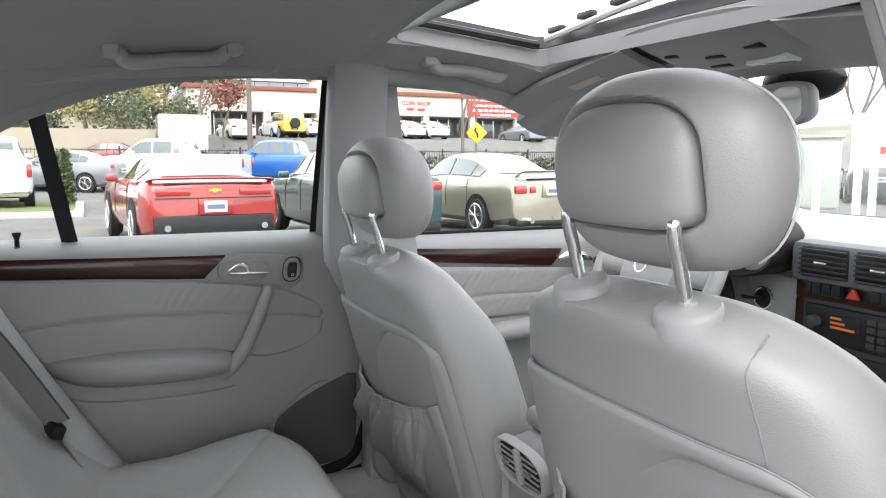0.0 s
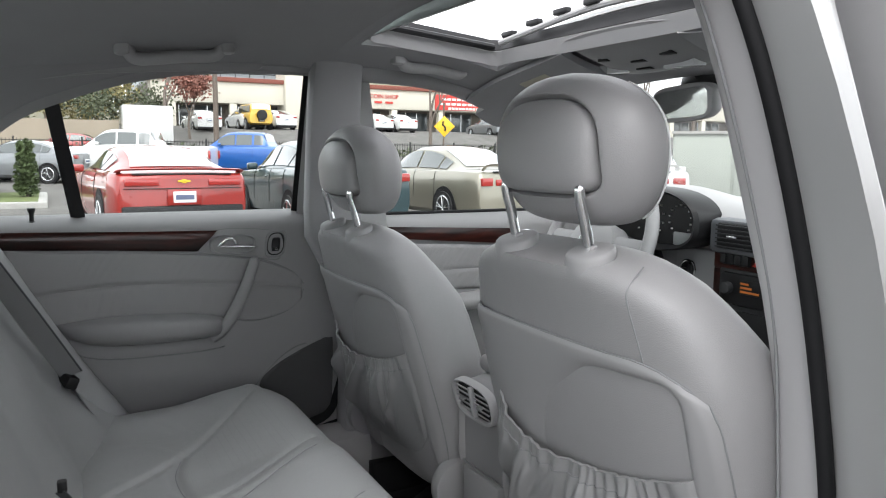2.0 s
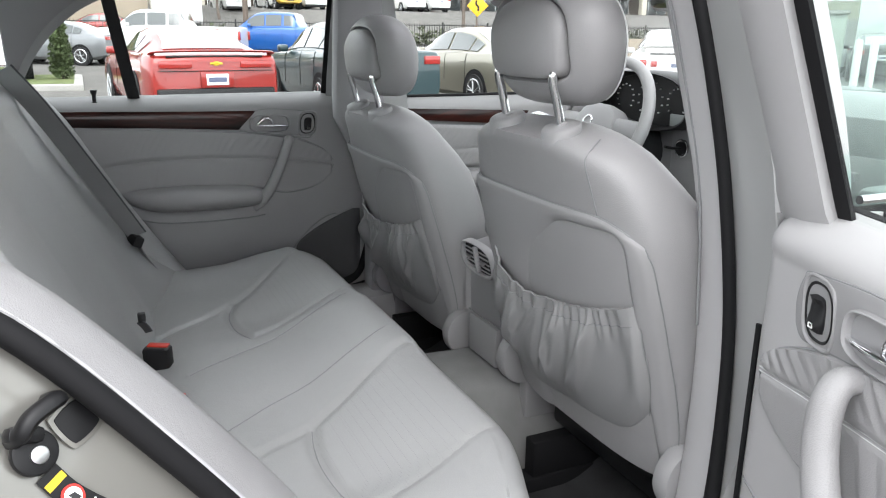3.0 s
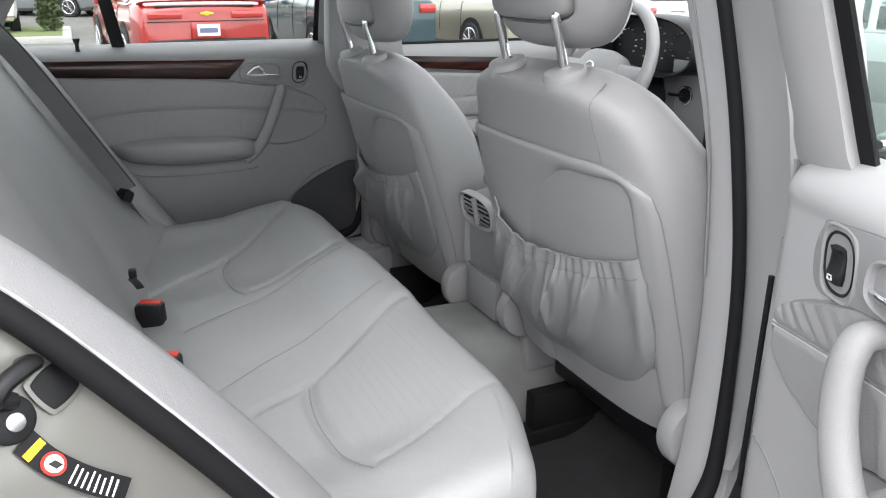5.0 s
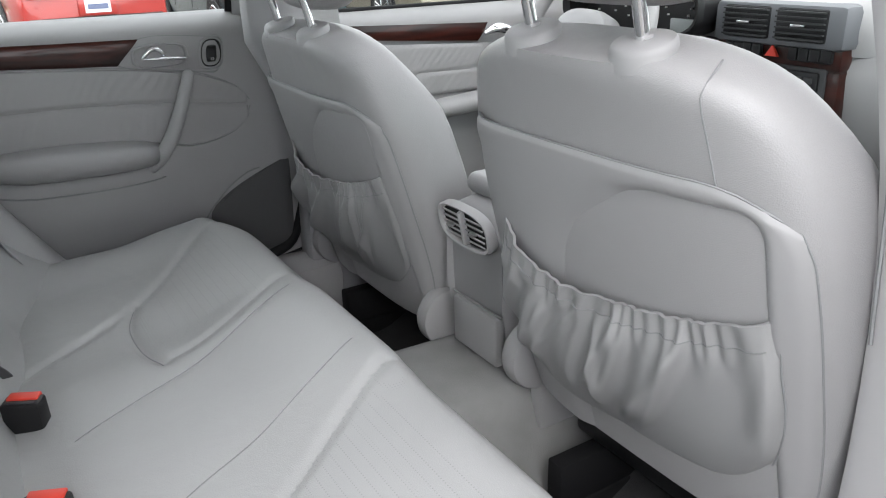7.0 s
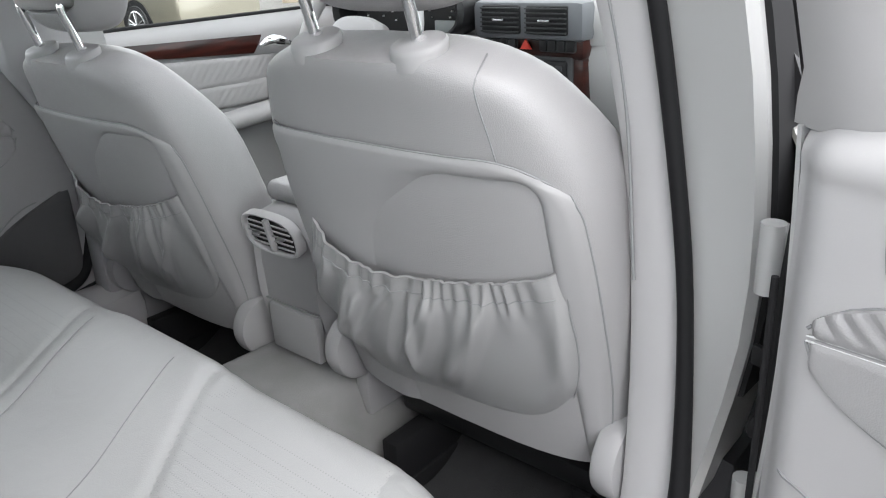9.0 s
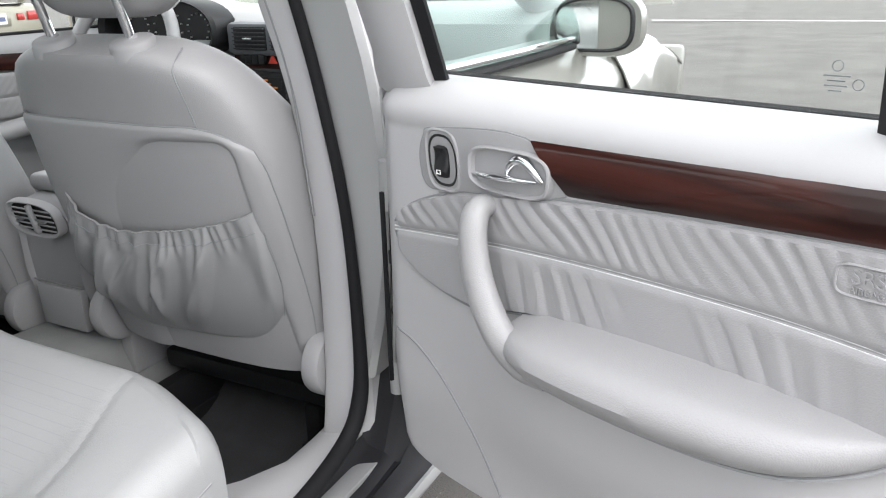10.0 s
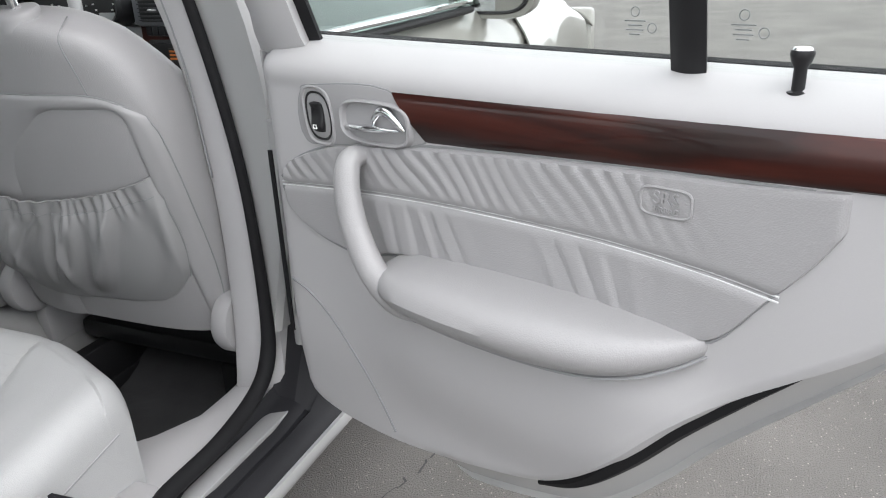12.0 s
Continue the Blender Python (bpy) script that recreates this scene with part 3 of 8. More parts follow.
def front_seat(xc, dz, label, outer):
    """A leather front seat seen from behind; outer is the side (+1 or -1) on which it meets its door."""
    seat = thing("passenger_seat" if outer > 0 else "driver_seat", (xc, 0.25, 0.25), label, "car seat", "front seats")
    T, N = Vector((0, -0.27, 0.963)), Vector((0, -0.963, -0.27))
    o = Vector((xc, 0.133, 0.427 + dz))

    def at(s, n, t):
        return o + Vector((s, 0, 0)) + N * n + T * t

    rings = []
    steps = [0.045, 0.05, 0.08, 0.14, 0.20, 0.26, 0.32, 0.38, 0.42, 0.46, 0.49, 0.515, 0.535, 0.55, 0.56, 0.568, 0.573, 0.575]
    for t in steps:
        w, d, n0 = soft_at(BACK_W, t), soft_at(BACK_D, t), soft_at(BACK_N, t)
        ring = []
        for a, b in oval(0, 0, 1, 1, 3.2, 48):
            bolster = 0.035 * smoothstep(0.55, 0.95, abs(a)) * smoothstep(0.0, -0.6, b) * smoothstep(0.53, 0.40, t) * smoothstep(0, 0.1, t)
            ring.append(at(a * w, n0 - d / 2 + b * d / 2 - bolster, t))
        rings.append(ring)
    back = part("backrest", loft(rings), LEATHER, seat)

    def rear_n(s, t):
        w, d, n0 = soft_at(BACK_W, t), soft_at(BACK_D, t), soft_at(BACK_N, t)
        k = max(0.0, 1 - min(1.0, abs(s) / w) ** 3.2)
        return n0 - d / 2 + d / 2 * k ** (1 / 3.2)

    def hollow_depth(s, t):
        """Knee hollow: a sharp rolled rim on one side and above, fading towards the other side."""
        left = soft_at([(0.05, -0.075), (0.33, -0.083), (0.40, -0.086), (0.435, -0.098), (0.465, -0.150)], t)
        fade = 0.030 + 0.26 * smoothstep(0.10, -0.07, s)
        side = smoothstep(0.216 + 0.3 * max(0.0, t - 0.45), 0.176, s) * smoothstep(left - 0.03, left + 0.08, s)
        corner = smoothstep(0.0, 0.03, math.hypot(max(0.0, s - 0.165), max(0.0, t - 0.418)) - 0.024)
        return 0.029 * side * smoothstep(0.468, 0.468 - fade, t) * (1 - corner)

    # hard shell on the back of the backrest, hollowed for the knees
    SHELL_L = [(0.04, -0.205), (0.10, -0.226), (0.20, -0.234), (0.32, -0.226), (0.42, -0.207), (0.475, -0.192)]
    SHELL_R = [(0.04, 0.196), (0.08, 0.222), (0.16, 0.236), (0.30, 0.240), (0.40, 0.236), (0.43, 0.229), (0.452, 0.214), (0.466, 0.190), (0.478, 0.15)]

    def shell(u, v):
        a = 2 * u - 1
        t = 0.046 + 0.432 * v
        k = max(0.0, (a - 0.62) / 0.38)
        t -= 0.040 * (1 - math.sqrt(max(0.0, 1 - k * k))) * smoothstep(0.80, 1.0, v)
        sl, sr = soft_at(SHELL_L, t), soft_at(SHELL_R, min(t, 0.452))
        s = sl + (sr - sl) * u
        dish = hollow_depth(s, t)
        edge = 0.005 * smoothstep(0.97, 1.0, abs(a)) + 0.004 * smoothstep(0.988, 1.0, v)
        lip = 0.004 * smoothstep(0.90, 0.97, v) * smoothstep(0.25, 0.0, u)
        return at(s, max(rear_n(s, t), -0.055) + 0.0065 - dish - edge + lip, t)

    part("back_shell", sheet(shell, 110, 110, 0.006), PLASTIC, seat, "hard grey back shell with knee hollow")
    rim = [shell(0.0, v / 24) for v in range(0, 25)] + [shell(u / 24, 1.0) for u in range(1, 25)] + [shell(1.0, 1 - v / 24) for v in range(1, 25)]
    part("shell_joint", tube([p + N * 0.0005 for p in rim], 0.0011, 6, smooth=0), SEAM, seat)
    # seams over the shoulders
    for s in ((1,) if outer > 0 else ()):
        line = []
        for k in range(13):
            t = 0.572 - 0.108 * k / 12
            x = s * (0.150 + 0.012 * (k / 12) ** 1.3)
            line.append(at(x, rear_n(x, t) + 0.0002, t))
        part("shoulder_seam", tube(line, 0.0009, 6), SEAM, seat)
    # gathered map pocket
    rnd = random.Random(int(xc * 1000) + 7)
    folds = [(rnd.uniform(-0.9, 1.05), rnd.uniform(0.035, 0.10), rnd.uniform(0.35, 1.0), rnd.uniform(-0.75, 0.0)) for _ in range(20)]
    P_TOP = [(-0.172, 0.348), (-0.150, 0.330), (-0.110, 0.313), (-0.042, 0.300), (0.041, 0.307), (0.139, 0.329), (0.209, 0.351)]
    P_LEFT = [(0.0, -0.120), (0.06, -0.175), (0.16, -0.208), (0.35, -0.218), (0.6, -0.208), (0.85, -0.188), (1.0, -0.172)]
    P_RIGHT = [(0.0, 0.085), (0.04, 0.130), (0.10, 0.163), (0.22, 0.192), (0.4, 0.209), (0.6, 0.216), (0.8, 0.215), (1.0, 0.209)]

    def pocket(u, v):
        a = 2 * u - 1
        sl, sr = soft_at(P_LEFT, v), soft_at(P_RIGHT, v)
        s = sl + (sr - sl) * u
        t_top = soft_at(P_TOP, -0.172 + 0.381 * u)
        t_bot = 0.088 + 0.012 * a * a
        t = t_bot + (t_top - t_bot) * v
        n = max(rear_n(s, t), -0.045) + 0.0085 - hollow_depth(s, t) * 0.35 * smoothstep(1.1, 0.4, v)
        belly = 0.012 * math.sin(math.pi * min(v * 1.1, 1)) * (1 - a ** 4) + 0.010 * smoothstep(0.75, 1.0, v) * smoothstep(-0.98, -0.75, a) * smoothstep(0.1, -0.5, a)
        ruffle = 0.0021 * math.sin(118 * u + 3 * math.sin(9 * u) + 1.8 * math.sin(23 * u)) * smoothstep(0.76, 0.90, v) * (1 - 0.5 * smoothstep(0.955, 1.0, v))
        ruffle += 0.0014 * math.sin(61 * u + 1.7) * smoothstep(0.62, 0.8, v)
        drape = 0.0
        for c, width, h, lean in folds:
            x = (a - c - lean * (1 - v)) / width
            drape += 0.0105 * h * math.exp(-x * x) * smoothstep(0.06, 0.40, v) * smoothstep(1.02, 0.74, v)
        edge = 0.0085 * max(smoothstep(0.95, 1.0, abs(a)), smoothstep(0.05, 0.0, v))
        return at(s, n + belly + ruffle + drape - edge + 0.002, t)

    part("map_pocket", sheet(pocket, 200, 60, 0.0035), POCKET, seat, "gathered grey map pocket with elastic top")
    hem = [pocket(0.02 + 0.96 * k / 120, 0.89) + N * 0.0003 for k in range(121)]
    rim2 = [pocket(0.0, 1 - v / 20) for v in range(21)] + [pocket(u / 30, 0.0) for u in range(1, 31)] + [pocket(1.0, v / 20) for v in range(1, 21)]
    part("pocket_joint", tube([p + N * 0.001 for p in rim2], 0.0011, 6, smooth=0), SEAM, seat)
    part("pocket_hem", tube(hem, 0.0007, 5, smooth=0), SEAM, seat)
    # headrest posts, sockets and cushion
    hz = 0.98 + dz
    for s in (-0.0765, 0.0765):
        foot = Vector((xc + s, 0.006, hz + 0.004))
        part("post", tube([foot - Vector((0, 0, 0.02)), foot, foot + Vector((0, -0.012, 0.05)), foot + Vector((0, -0.020, 0.078)), foot + Vector((0, -0.014, 0.092)), foot + Vector((0, 0.02, 0.100))], 0.0066, 14), CHROME, seat, "chrome headrest post")
        rr = []
        for r, h in ((0.0310, -0.012), (0.0318, 0.002), (0.0308, 0.0062), (0.0285, 0.0085), (0.018, 0.0098), (0.0085, 0.0100), (0.008, 0.013), (0.007, 0.013)):
            rr.append([(foot.x + a * r, foot.y - 0.002 + b * r * 0.86, hz + 0.011 + h + 0.24 * b * r) for a, b in oval(0, 0, 1, 1, 2, 32)])
        part("post_socket", loft(rr), PLASTIC, seat, "oval grey post socket")
    z0, z1 = 1.024 + dz, 1.203 + dz
    HW = [(0, 0.060), (0.02, 0.080), (0.06, 0.098), (0.14, 0.115), (0.28, 0.129), (0.45, 0.136), (0.58, 0.136), (0.70, 0.130), (0.80, 0.118), (0.88, 0.099), (0.94, 0.075), (0.98, 0.046), (1, 0.012)]
    HD = [(0, 0.026), (0.03, 0.038), (0.10, 0.050), (0.25, 0.061), (0.5, 0.066), (0.70, 0.062), (0.84, 0.051), (0.93, 0.036), (0.98, 0.022), (1, 0.008)]
    PAD_Z = z0 + 0.086

    def head_y(k):
        return 0.047 - 0.018 * k

    def head_rear(s, z):
        k = max(0.0, min(1.0, (z - z0) / (z1 - z0)))
        w, d = soft_at(HW, k), soft_at(HD, k)
        return head_y(k) - d * max(0.0, 1 - min(1, abs(s) / w) ** 2.3) ** (1 / 2.3)

    def pad_measure(s, z):
        """1 on the outline of the inset pad, less inside it."""
        a, b = (s + 0.001) / 0.0955, z - PAD_Z
        b /= 0.062 if b > 0 else 0.049
        p = 2.7 if b > 0 else 5.0
        return (abs(a) ** p + abs(b) ** p) ** (1 / p)

    rings = []
    for j in range(91):
        k = 0.5 - 0.5 * math.cos(math.pi * j / 90)
        w, d = soft_at(HW, k), soft_at(HD, k)
        z = z0 + (z1 - z0) * k
        ring = []
        for a, b in oval(0, head_y(k), w, d, 2.3, 160):
            sunk = 0.016 * smoothstep(1.10, 0.95, pad_measure(a, z)) if b < head_y(k) else 0.0
            ring.append((xc + a, b + sunk, z))
        rings.append(ring)
    head = part("headrest", loft(rings), LEATHER, seat)

    def arch(r):
        """Outline of the inset pad, scaled about its middle."""
        pts = []
        for a, b in oval(0, 0, 1, 1, 2.7, 64)[:33] + oval(0, 0, 1, 1, 5.0, 64)[33:]:
            pts.append((-0.001 + a * 0.0955 * r, PAD_Z + b * (0.062 if b > 0 else 0.049) * r))
        return pts

    rings = []
    for r, d in ((0.99, -0.014), (0.99, -0.003), (0.978, 0.0015), (0.955, 0.0040), (0.91, 0.0062), (0.8, 0.0078), (0.6, 0.0085), (0.3, 0.0088), (0.02, 0.0088)):
        rings.append([(xc + s_, head_rear(s_, z) - d - 0.004 * smoothstep(PAD_Z + 0.02, PAD_Z - 0.05, z) * (d > -0.01) + 0.006 * smoothstep(PAD_Z + 0.01, PAD_Z + 0.06, z), z) for s_, z in arch(r)])
    part("rear_pad", loft(rings), LEATHER, head, "inset leather pad")
    side = []
    for k in range(17):
        q = 0.06 + 0.86 * k / 16
        side.append(Vector((xc + outer * (soft_at(HW, q) * 0.975), head_y(q) + soft_at(HD, q) * 0.38, z0 + (z1 - z0) * q)))
    part("side_seam", tube(side, 0.0012, 6), THREAD, head, "pale stitched seam")
    # cushion, runners and hinge covers
    rings = []
    for y, w, zt, zb in ((0.23, 0.20, 0.49, 0.44), (0.245, 0.235, 0.51, 0.42), (0.30, 0.25, 0.525, 0.38), (0.40, 0.255, 0.545, 0.33), (0.56, 0.25, 0.555, 0.34), (0.63, 0.235, 0.54, 0.36), (0.65, 0.20, 0.50, 0.40)):
        rings.append([(xc + a * w, y, dz + (zt + zb) / 2 + b * (zt - zb) / 2 + 0.02 * smoothstep(0.6, 0.95, abs(a)) * (b > 0)) for a, b in oval(0, 0, 1, 1, 4, 40)])
    part("seat_cushion", loft(rings), LEATHER_SEAT, seat)
    for s in (-1, 1):
        x = xc + s * 0.15
        part("seat_pan", box(xc - 0.20, xc + 0.20, 0.20 + 0.003 * s, 0.60, 0.36, 0.40, 0.01), BLACK, seat, "black underside of the seat") if s > 0 else None
        part("runner", box(x - 0.022, x + 0.022, 0.10 if s < 0 else 0.19, 0.62, 0.245, 0.285, 0.004), RUBBER, seat, "black steel seat runner")
        part("runner_leg", box(x - 0.016, x + 0.016, 0.12 if s < 0 else 0.20, 0.58, 0.28, 0.36, 0.003), RUBBER, seat)
        hinge = xc + s * 0.237
        part("hinge_cover", joined(disc((hinge, 0.150, 0.498 + dz), 0.056, (1, 0, 0), 0.034, 36, 0.008), box(hinge - 0.016, hinge + 0.016, 0.15, 0.42, 0.36 + dz, 0.46 + dz, 0.01)), PLASTIC, seat, "round grey hinge cover")
    part("lumbar_lever", tube([(xc + outer * 0.235, 0.18, 0.77 + dz), (xc + outer * 0.262, 0.175, 0.772 + dz)], 0.010, 12), BLACK, seat, "black backrest release knob")
    return seat


front_seat(0.365, 0.0, "grey leather front passenger seat with headrest raised", 1)
front_seat(-0.366, -0.042, "grey leather driver's seat set slightly lower", -1)

# ---- rear bench ----
bench = thing("rear_bench", (0, -0.35, 0.30), "grey leather rear bench seat with fitted cushion", "car seat")


def cush_z(x, y):
    """Top of the cushion: high along the front, sunk under the thighs, a flat middle place."""
    z = soft_at([(-0.60, 0.498), (-0.53, 0.503), (-0.47, 0.516), (-0.40, 0.520), (-0.30, 0.526), (-0.20, 0.556), (-0.14, 0.572), (-0.10, 0.572)], y)
    mid = smoothstep(0.22, 0.10, abs(x))
    z += 0.012 * mid
    z += 0.022 * smoothstep(0.46, 0.58, abs(x)) * smoothstep(-0.10, -0.3, y)
    return z


# sewn lines of the cushion: points along it, depth of the fold, its width, whether a dark shade line is laid in it
SEAMS = [
    ([(-0.226, -0.515), (-0.26, -0.44), (-0.34, -0.342), (-0.45, -0.24), (-0.58, -0.13)], 0.0045, 0.011, False),
    ([(-0.34, -0.342), (-0.29, -0.358), (-0.24, -0.363), (-0.155, -0.358), (-0.105, -0.345)], 0.0085, 0.010, True),
    ([(-0.105, -0.345), (-0.13, -0.27), (-0.17, -0.19), (-0.21, -0.125)], 0.0035, 0.010, False),
    ([(0.02, -0.48), (-0.031, -0.38), (-0.091, -0.256), (-0.155, -0.13)], 0.0015, 0.005, True),
    ([(0.255, -0.484), (0.185, -0.375), (0.14, -0.27), (0.10, -0.18), (0.07, -0.12)], 0.0015, 0.005, True),
    ([(0.349, -0.473), (0.315, -0.41), (0.282, -0.33), (0.258, -0.30), (0.20, -0.21), (0.14, -0.11)], 0.0055, 0.010, False),
    ([(0.282, -0.328), (0.33, -0.338), (0.389, -0.343), (0.46, -0.338), (0.51, -0.326), (0.535, -0.316)], 0.0085, 0.010, True),
    ([(0.535, -0.316), (0.52, -0.247), (0.49, -0.168), (0.468, -0.106)], 0.0030, 0.008, False),
]
SEAM_PATHS = [([(p.x, p.y) for p in smooth_path([(x, y, 0) for x, y in pts], 8)], d, w, dark) for pts, d, w, dark in SEAMS]
FIELDS = [[(0.262, -0.303), (0.20, -0.21), (0.14, -0.11), (0.468, -0.106), (0.49, -0.168), (0.52, -0.247), (0.535, -0.316), (0.46, -0.338), (0.389, -0.343), (0.30, -0.332)], [(-0.34, -0.342), (-0.24, -0.361), (-0.155, -0.357), (-0.105, -0.345), (-0.13, -0.27), (-0.17, -0.19), (-0.21, -0.11), (-0.60, -0.11), (-0.45, -0.24)]]


def off_path(path, x, y):
    """Distance in plan from a sewn line."""
    best = 9.0
    for (ax, ay), (bx, by) in zip(path, path[1:]):
        dx, dy = bx - ax, by - ay
        k = max(0.0, min(1.0, ((x - ax) * dx + (y - ay) * dy) / (dx * dx + dy * dy)))
        best = min(best, math.hypot(x - ax - dx * k, y - ay - dy * k))
    return best


def in_field(poly, x, y):
    odd = False
    for (ax, ay), (bx, by) in zip(poly, poly[1:] + poly[:1]):
        if (ay > y) != (by > y) and x < ax + (y - ay) * (bx - ax) / (by - ay):
            odd = not odd
    return odd


def fold(x, y):
    d = 0.0
    for path, depth, width, _ in SEAM_PATHS:
        xs, ys = [p[0] for p in path], [p[1] for p in path]
        if min(xs) - 0.03 < x < max(xs) + 0.03 and min(ys) - 0.03 < y < max(ys) + 0.03:
            k = off_path(path, x, y) / width
            if k < 2.5:
                d = max(d, depth * math.exp(-k * k))
    return d


def cushion(u, v):
    """Top, rounded ends and front of the bench cushion; u runs across the car, v from the back over the front edge."""
    e, side = abs(2 * u - 1), 1 if u >= 0.5 else -1
    k = max(0.0, (e - 0.86) / 0.14)
    a = min(k / 0.35, 1.0) * math.pi / 2
    fall = max(0.0, (k - 0.35) / 0.65)
    wide, rnd = (0.622, 0.042) if side > 0 else (0.580, 0.036)
    x = side * (min(e, 0.86) / 0.86 * wide + rnd * math.sin(a))
    front = -0.079 - 0.072 * smoothstep(0.42, 0.70, abs(x)) ** 1.3 - (0.02 if side < 0 else 0.008) * max(0.0, math.sin(a)) ** 3
    if v < 0.72:
        y = -0.60 + (front - 0.035 + 0.60) * v / 0.72
        z = cush_z(x, y) - fold(x, y)
    else:
        q = (v - 0.72) / 0.28
        b = min(q / 0.45, 1.0) * math.pi / 2
        down = max(0, (q - 0.45) / 0.55)
        y = front - 0.035 + 0.035 * math.sin(b) - 0.07 * down
        z = cush_z(x, front) - 0.035 * (1 - math.cos(b)) - down * 0.27 - fold(x, front - 0.035) * (1 - b / (math.pi / 2))
    z -= rnd * (1 - math.cos(a))
    z += (min(z, 0.262) - z) * fall
    return Vector((x - side * (0.022 if side < 0 else -0.004) * fall, y, z))


def cushion_skin(poly):
    """One perforated field of the cushion's top, or with None all the rest of it."""
    nu, nv = 240, 170
    bm = bmesh.new()
    grid = [[bm.verts.new(cushion(i / nu, j / nv)) for j in range(nv + 1)] for i in range(nu + 1)]
    for i in range(nu):
        for j in range(nv):
            c = (grid[i][j].co + grid[i + 1][j + 1].co) / 2
            if c.z > 0.5 and poly:
                keep = in_field(poly, c.x, c.y)
            else:
                keep = not poly and not (c.z > 0.5 and any(in_field(q, c.x, c.y) for q in FIELDS))
            if keep:
                bm.faces.new((grid[i][j], grid[i + 1][j], grid[i + 1][j + 1], grid[i][j + 1]))
    bmesh.ops.delete(bm, geom=[v for v in bm.verts if not v.link_faces], context="VERTS")
    return bm


part("seat_cushion", cushion_skin(None), LEATHER_SEAT, bench)
for poly in FIELDS:
    part("seat_field", cushion_skin(poly), LEATHER_HOLES, bench, "finely perforated leather seat field")
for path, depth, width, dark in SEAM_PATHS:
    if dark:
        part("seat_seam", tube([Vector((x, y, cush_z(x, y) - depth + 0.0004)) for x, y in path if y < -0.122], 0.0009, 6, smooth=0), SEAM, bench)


side_stitch = [Vector((0.6645 + 0.0003 * k, -0.178 - 0.023 * k, 0.508 - 0.005 * k)) for k in range(9)]
for k in range(60):
    p, q = curve_at(list(enumerate(side_stitch)), k * 8 / 60), curve_at(list(enumerate(side_stitch)), (k + 0.62) * 8 / 60)
    part("stitch", tube([p, q], 0.0006, 4, smooth=0), PLASTIC_SOFT, bench)
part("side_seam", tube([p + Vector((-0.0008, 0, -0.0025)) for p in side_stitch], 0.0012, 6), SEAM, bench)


def bench_back_y(x, z):
    lean = -0.545 - 0.44 * (z - 0.54)
    wing = 0.135 * smoothstep(0.36, 0.64, abs(x)) * soft_at([(0.46, 1.0), (0.52, 0.95), (0.58, 0.60), (0.66, 0.36), (0.80, 0.20), (1.0, 0.08)], z)
    mid = -0.012 * smoothstep(0.26, 0.13, abs(x)) * smoothstep(0.75, 0.6, z)
    pads = 0.014 * math.cos((abs(x) - 0.33) / 0.16 * math.pi / 2) if 0.17 < abs(x) < 0.49 else 0.0
    return lean + wing + mid + pads


def bench_back(u, v):
    x = -0.64 + 1.28 * u
    top = 1.01 - 0.03 * smoothstep(0.45, 0.63, abs(x))
    if v < 0.8:
        z = 0.47 + (top - 0.04 - 0.47) * v / 0.8
        return Vector((x, bench_back_y(x, z), z))
    a = (v - 0.8) / 0.2 * math.pi * 0.75
    y = bench_back_y(x, top - 0.04)
    return Vector((x, y - 0.045 * (1 - math.cos(a)), top - 0.04 + 0.045 * math.sin(a)))


bb = sheet(bench_back, 90, 44, 0.003)
part("seat_back", bb, LEATHER_SEAT, bench)
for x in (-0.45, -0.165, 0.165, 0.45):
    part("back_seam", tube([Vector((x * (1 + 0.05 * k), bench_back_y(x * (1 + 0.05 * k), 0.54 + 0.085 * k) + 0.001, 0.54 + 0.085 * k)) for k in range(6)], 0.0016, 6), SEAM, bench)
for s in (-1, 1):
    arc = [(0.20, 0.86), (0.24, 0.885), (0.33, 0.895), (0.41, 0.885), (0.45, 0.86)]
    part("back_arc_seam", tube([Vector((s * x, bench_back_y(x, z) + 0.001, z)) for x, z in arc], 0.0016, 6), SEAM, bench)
    part("side_bolster", tube([(s * 0.615, -0.455 + (0.03 if s < 0 else 0), 0.49), (s * 0.625, -0.55 + (0.03 if s < 0 else 0), 0.62), (s * 0.630, -0.635 + (0.025 if s < 0 else 0), 0.76), (s * 0.630, -0.70 + (0.02 if s < 0 else 0), 0.90), (s * 0.615, -0.75, 1.0)], lambda k: 0.050 - 0.014 * abs(2 * k - 1), 20), LEATHER_SEAT, bench)

# buckles and belts
for x, y, z, r in ((-0.066, -0.524, 0.510, 62), (0.160, -0.522, 0.510, 66)):
    bk = thing("seat_belt_buckle", (x, y, z), "black seat belt buckle with red release button", "buckle", "rear buckles")
    m = Matrix.Translation((x, y, z)) @ Euler((radians(3), 0, radians(r))).to_matrix().to_4x4()
    part("case", box(-0.0245, 0.0245, -0.014, 0.014, -0.06, 0.047, 0.005), BLACK, bk, m=m)
    part("release_button", box(-0.0195, 0.0195, -0.002, 0.0145, 0.036, 0.0495, 0.002), RED_BUTTON, bk, "red release button", m=m)
    part("slot", box(-0.018, 0.018, -0.0095, -0.0045, 0.044, 0.0482, 0.001), DARK, bk, m=m)

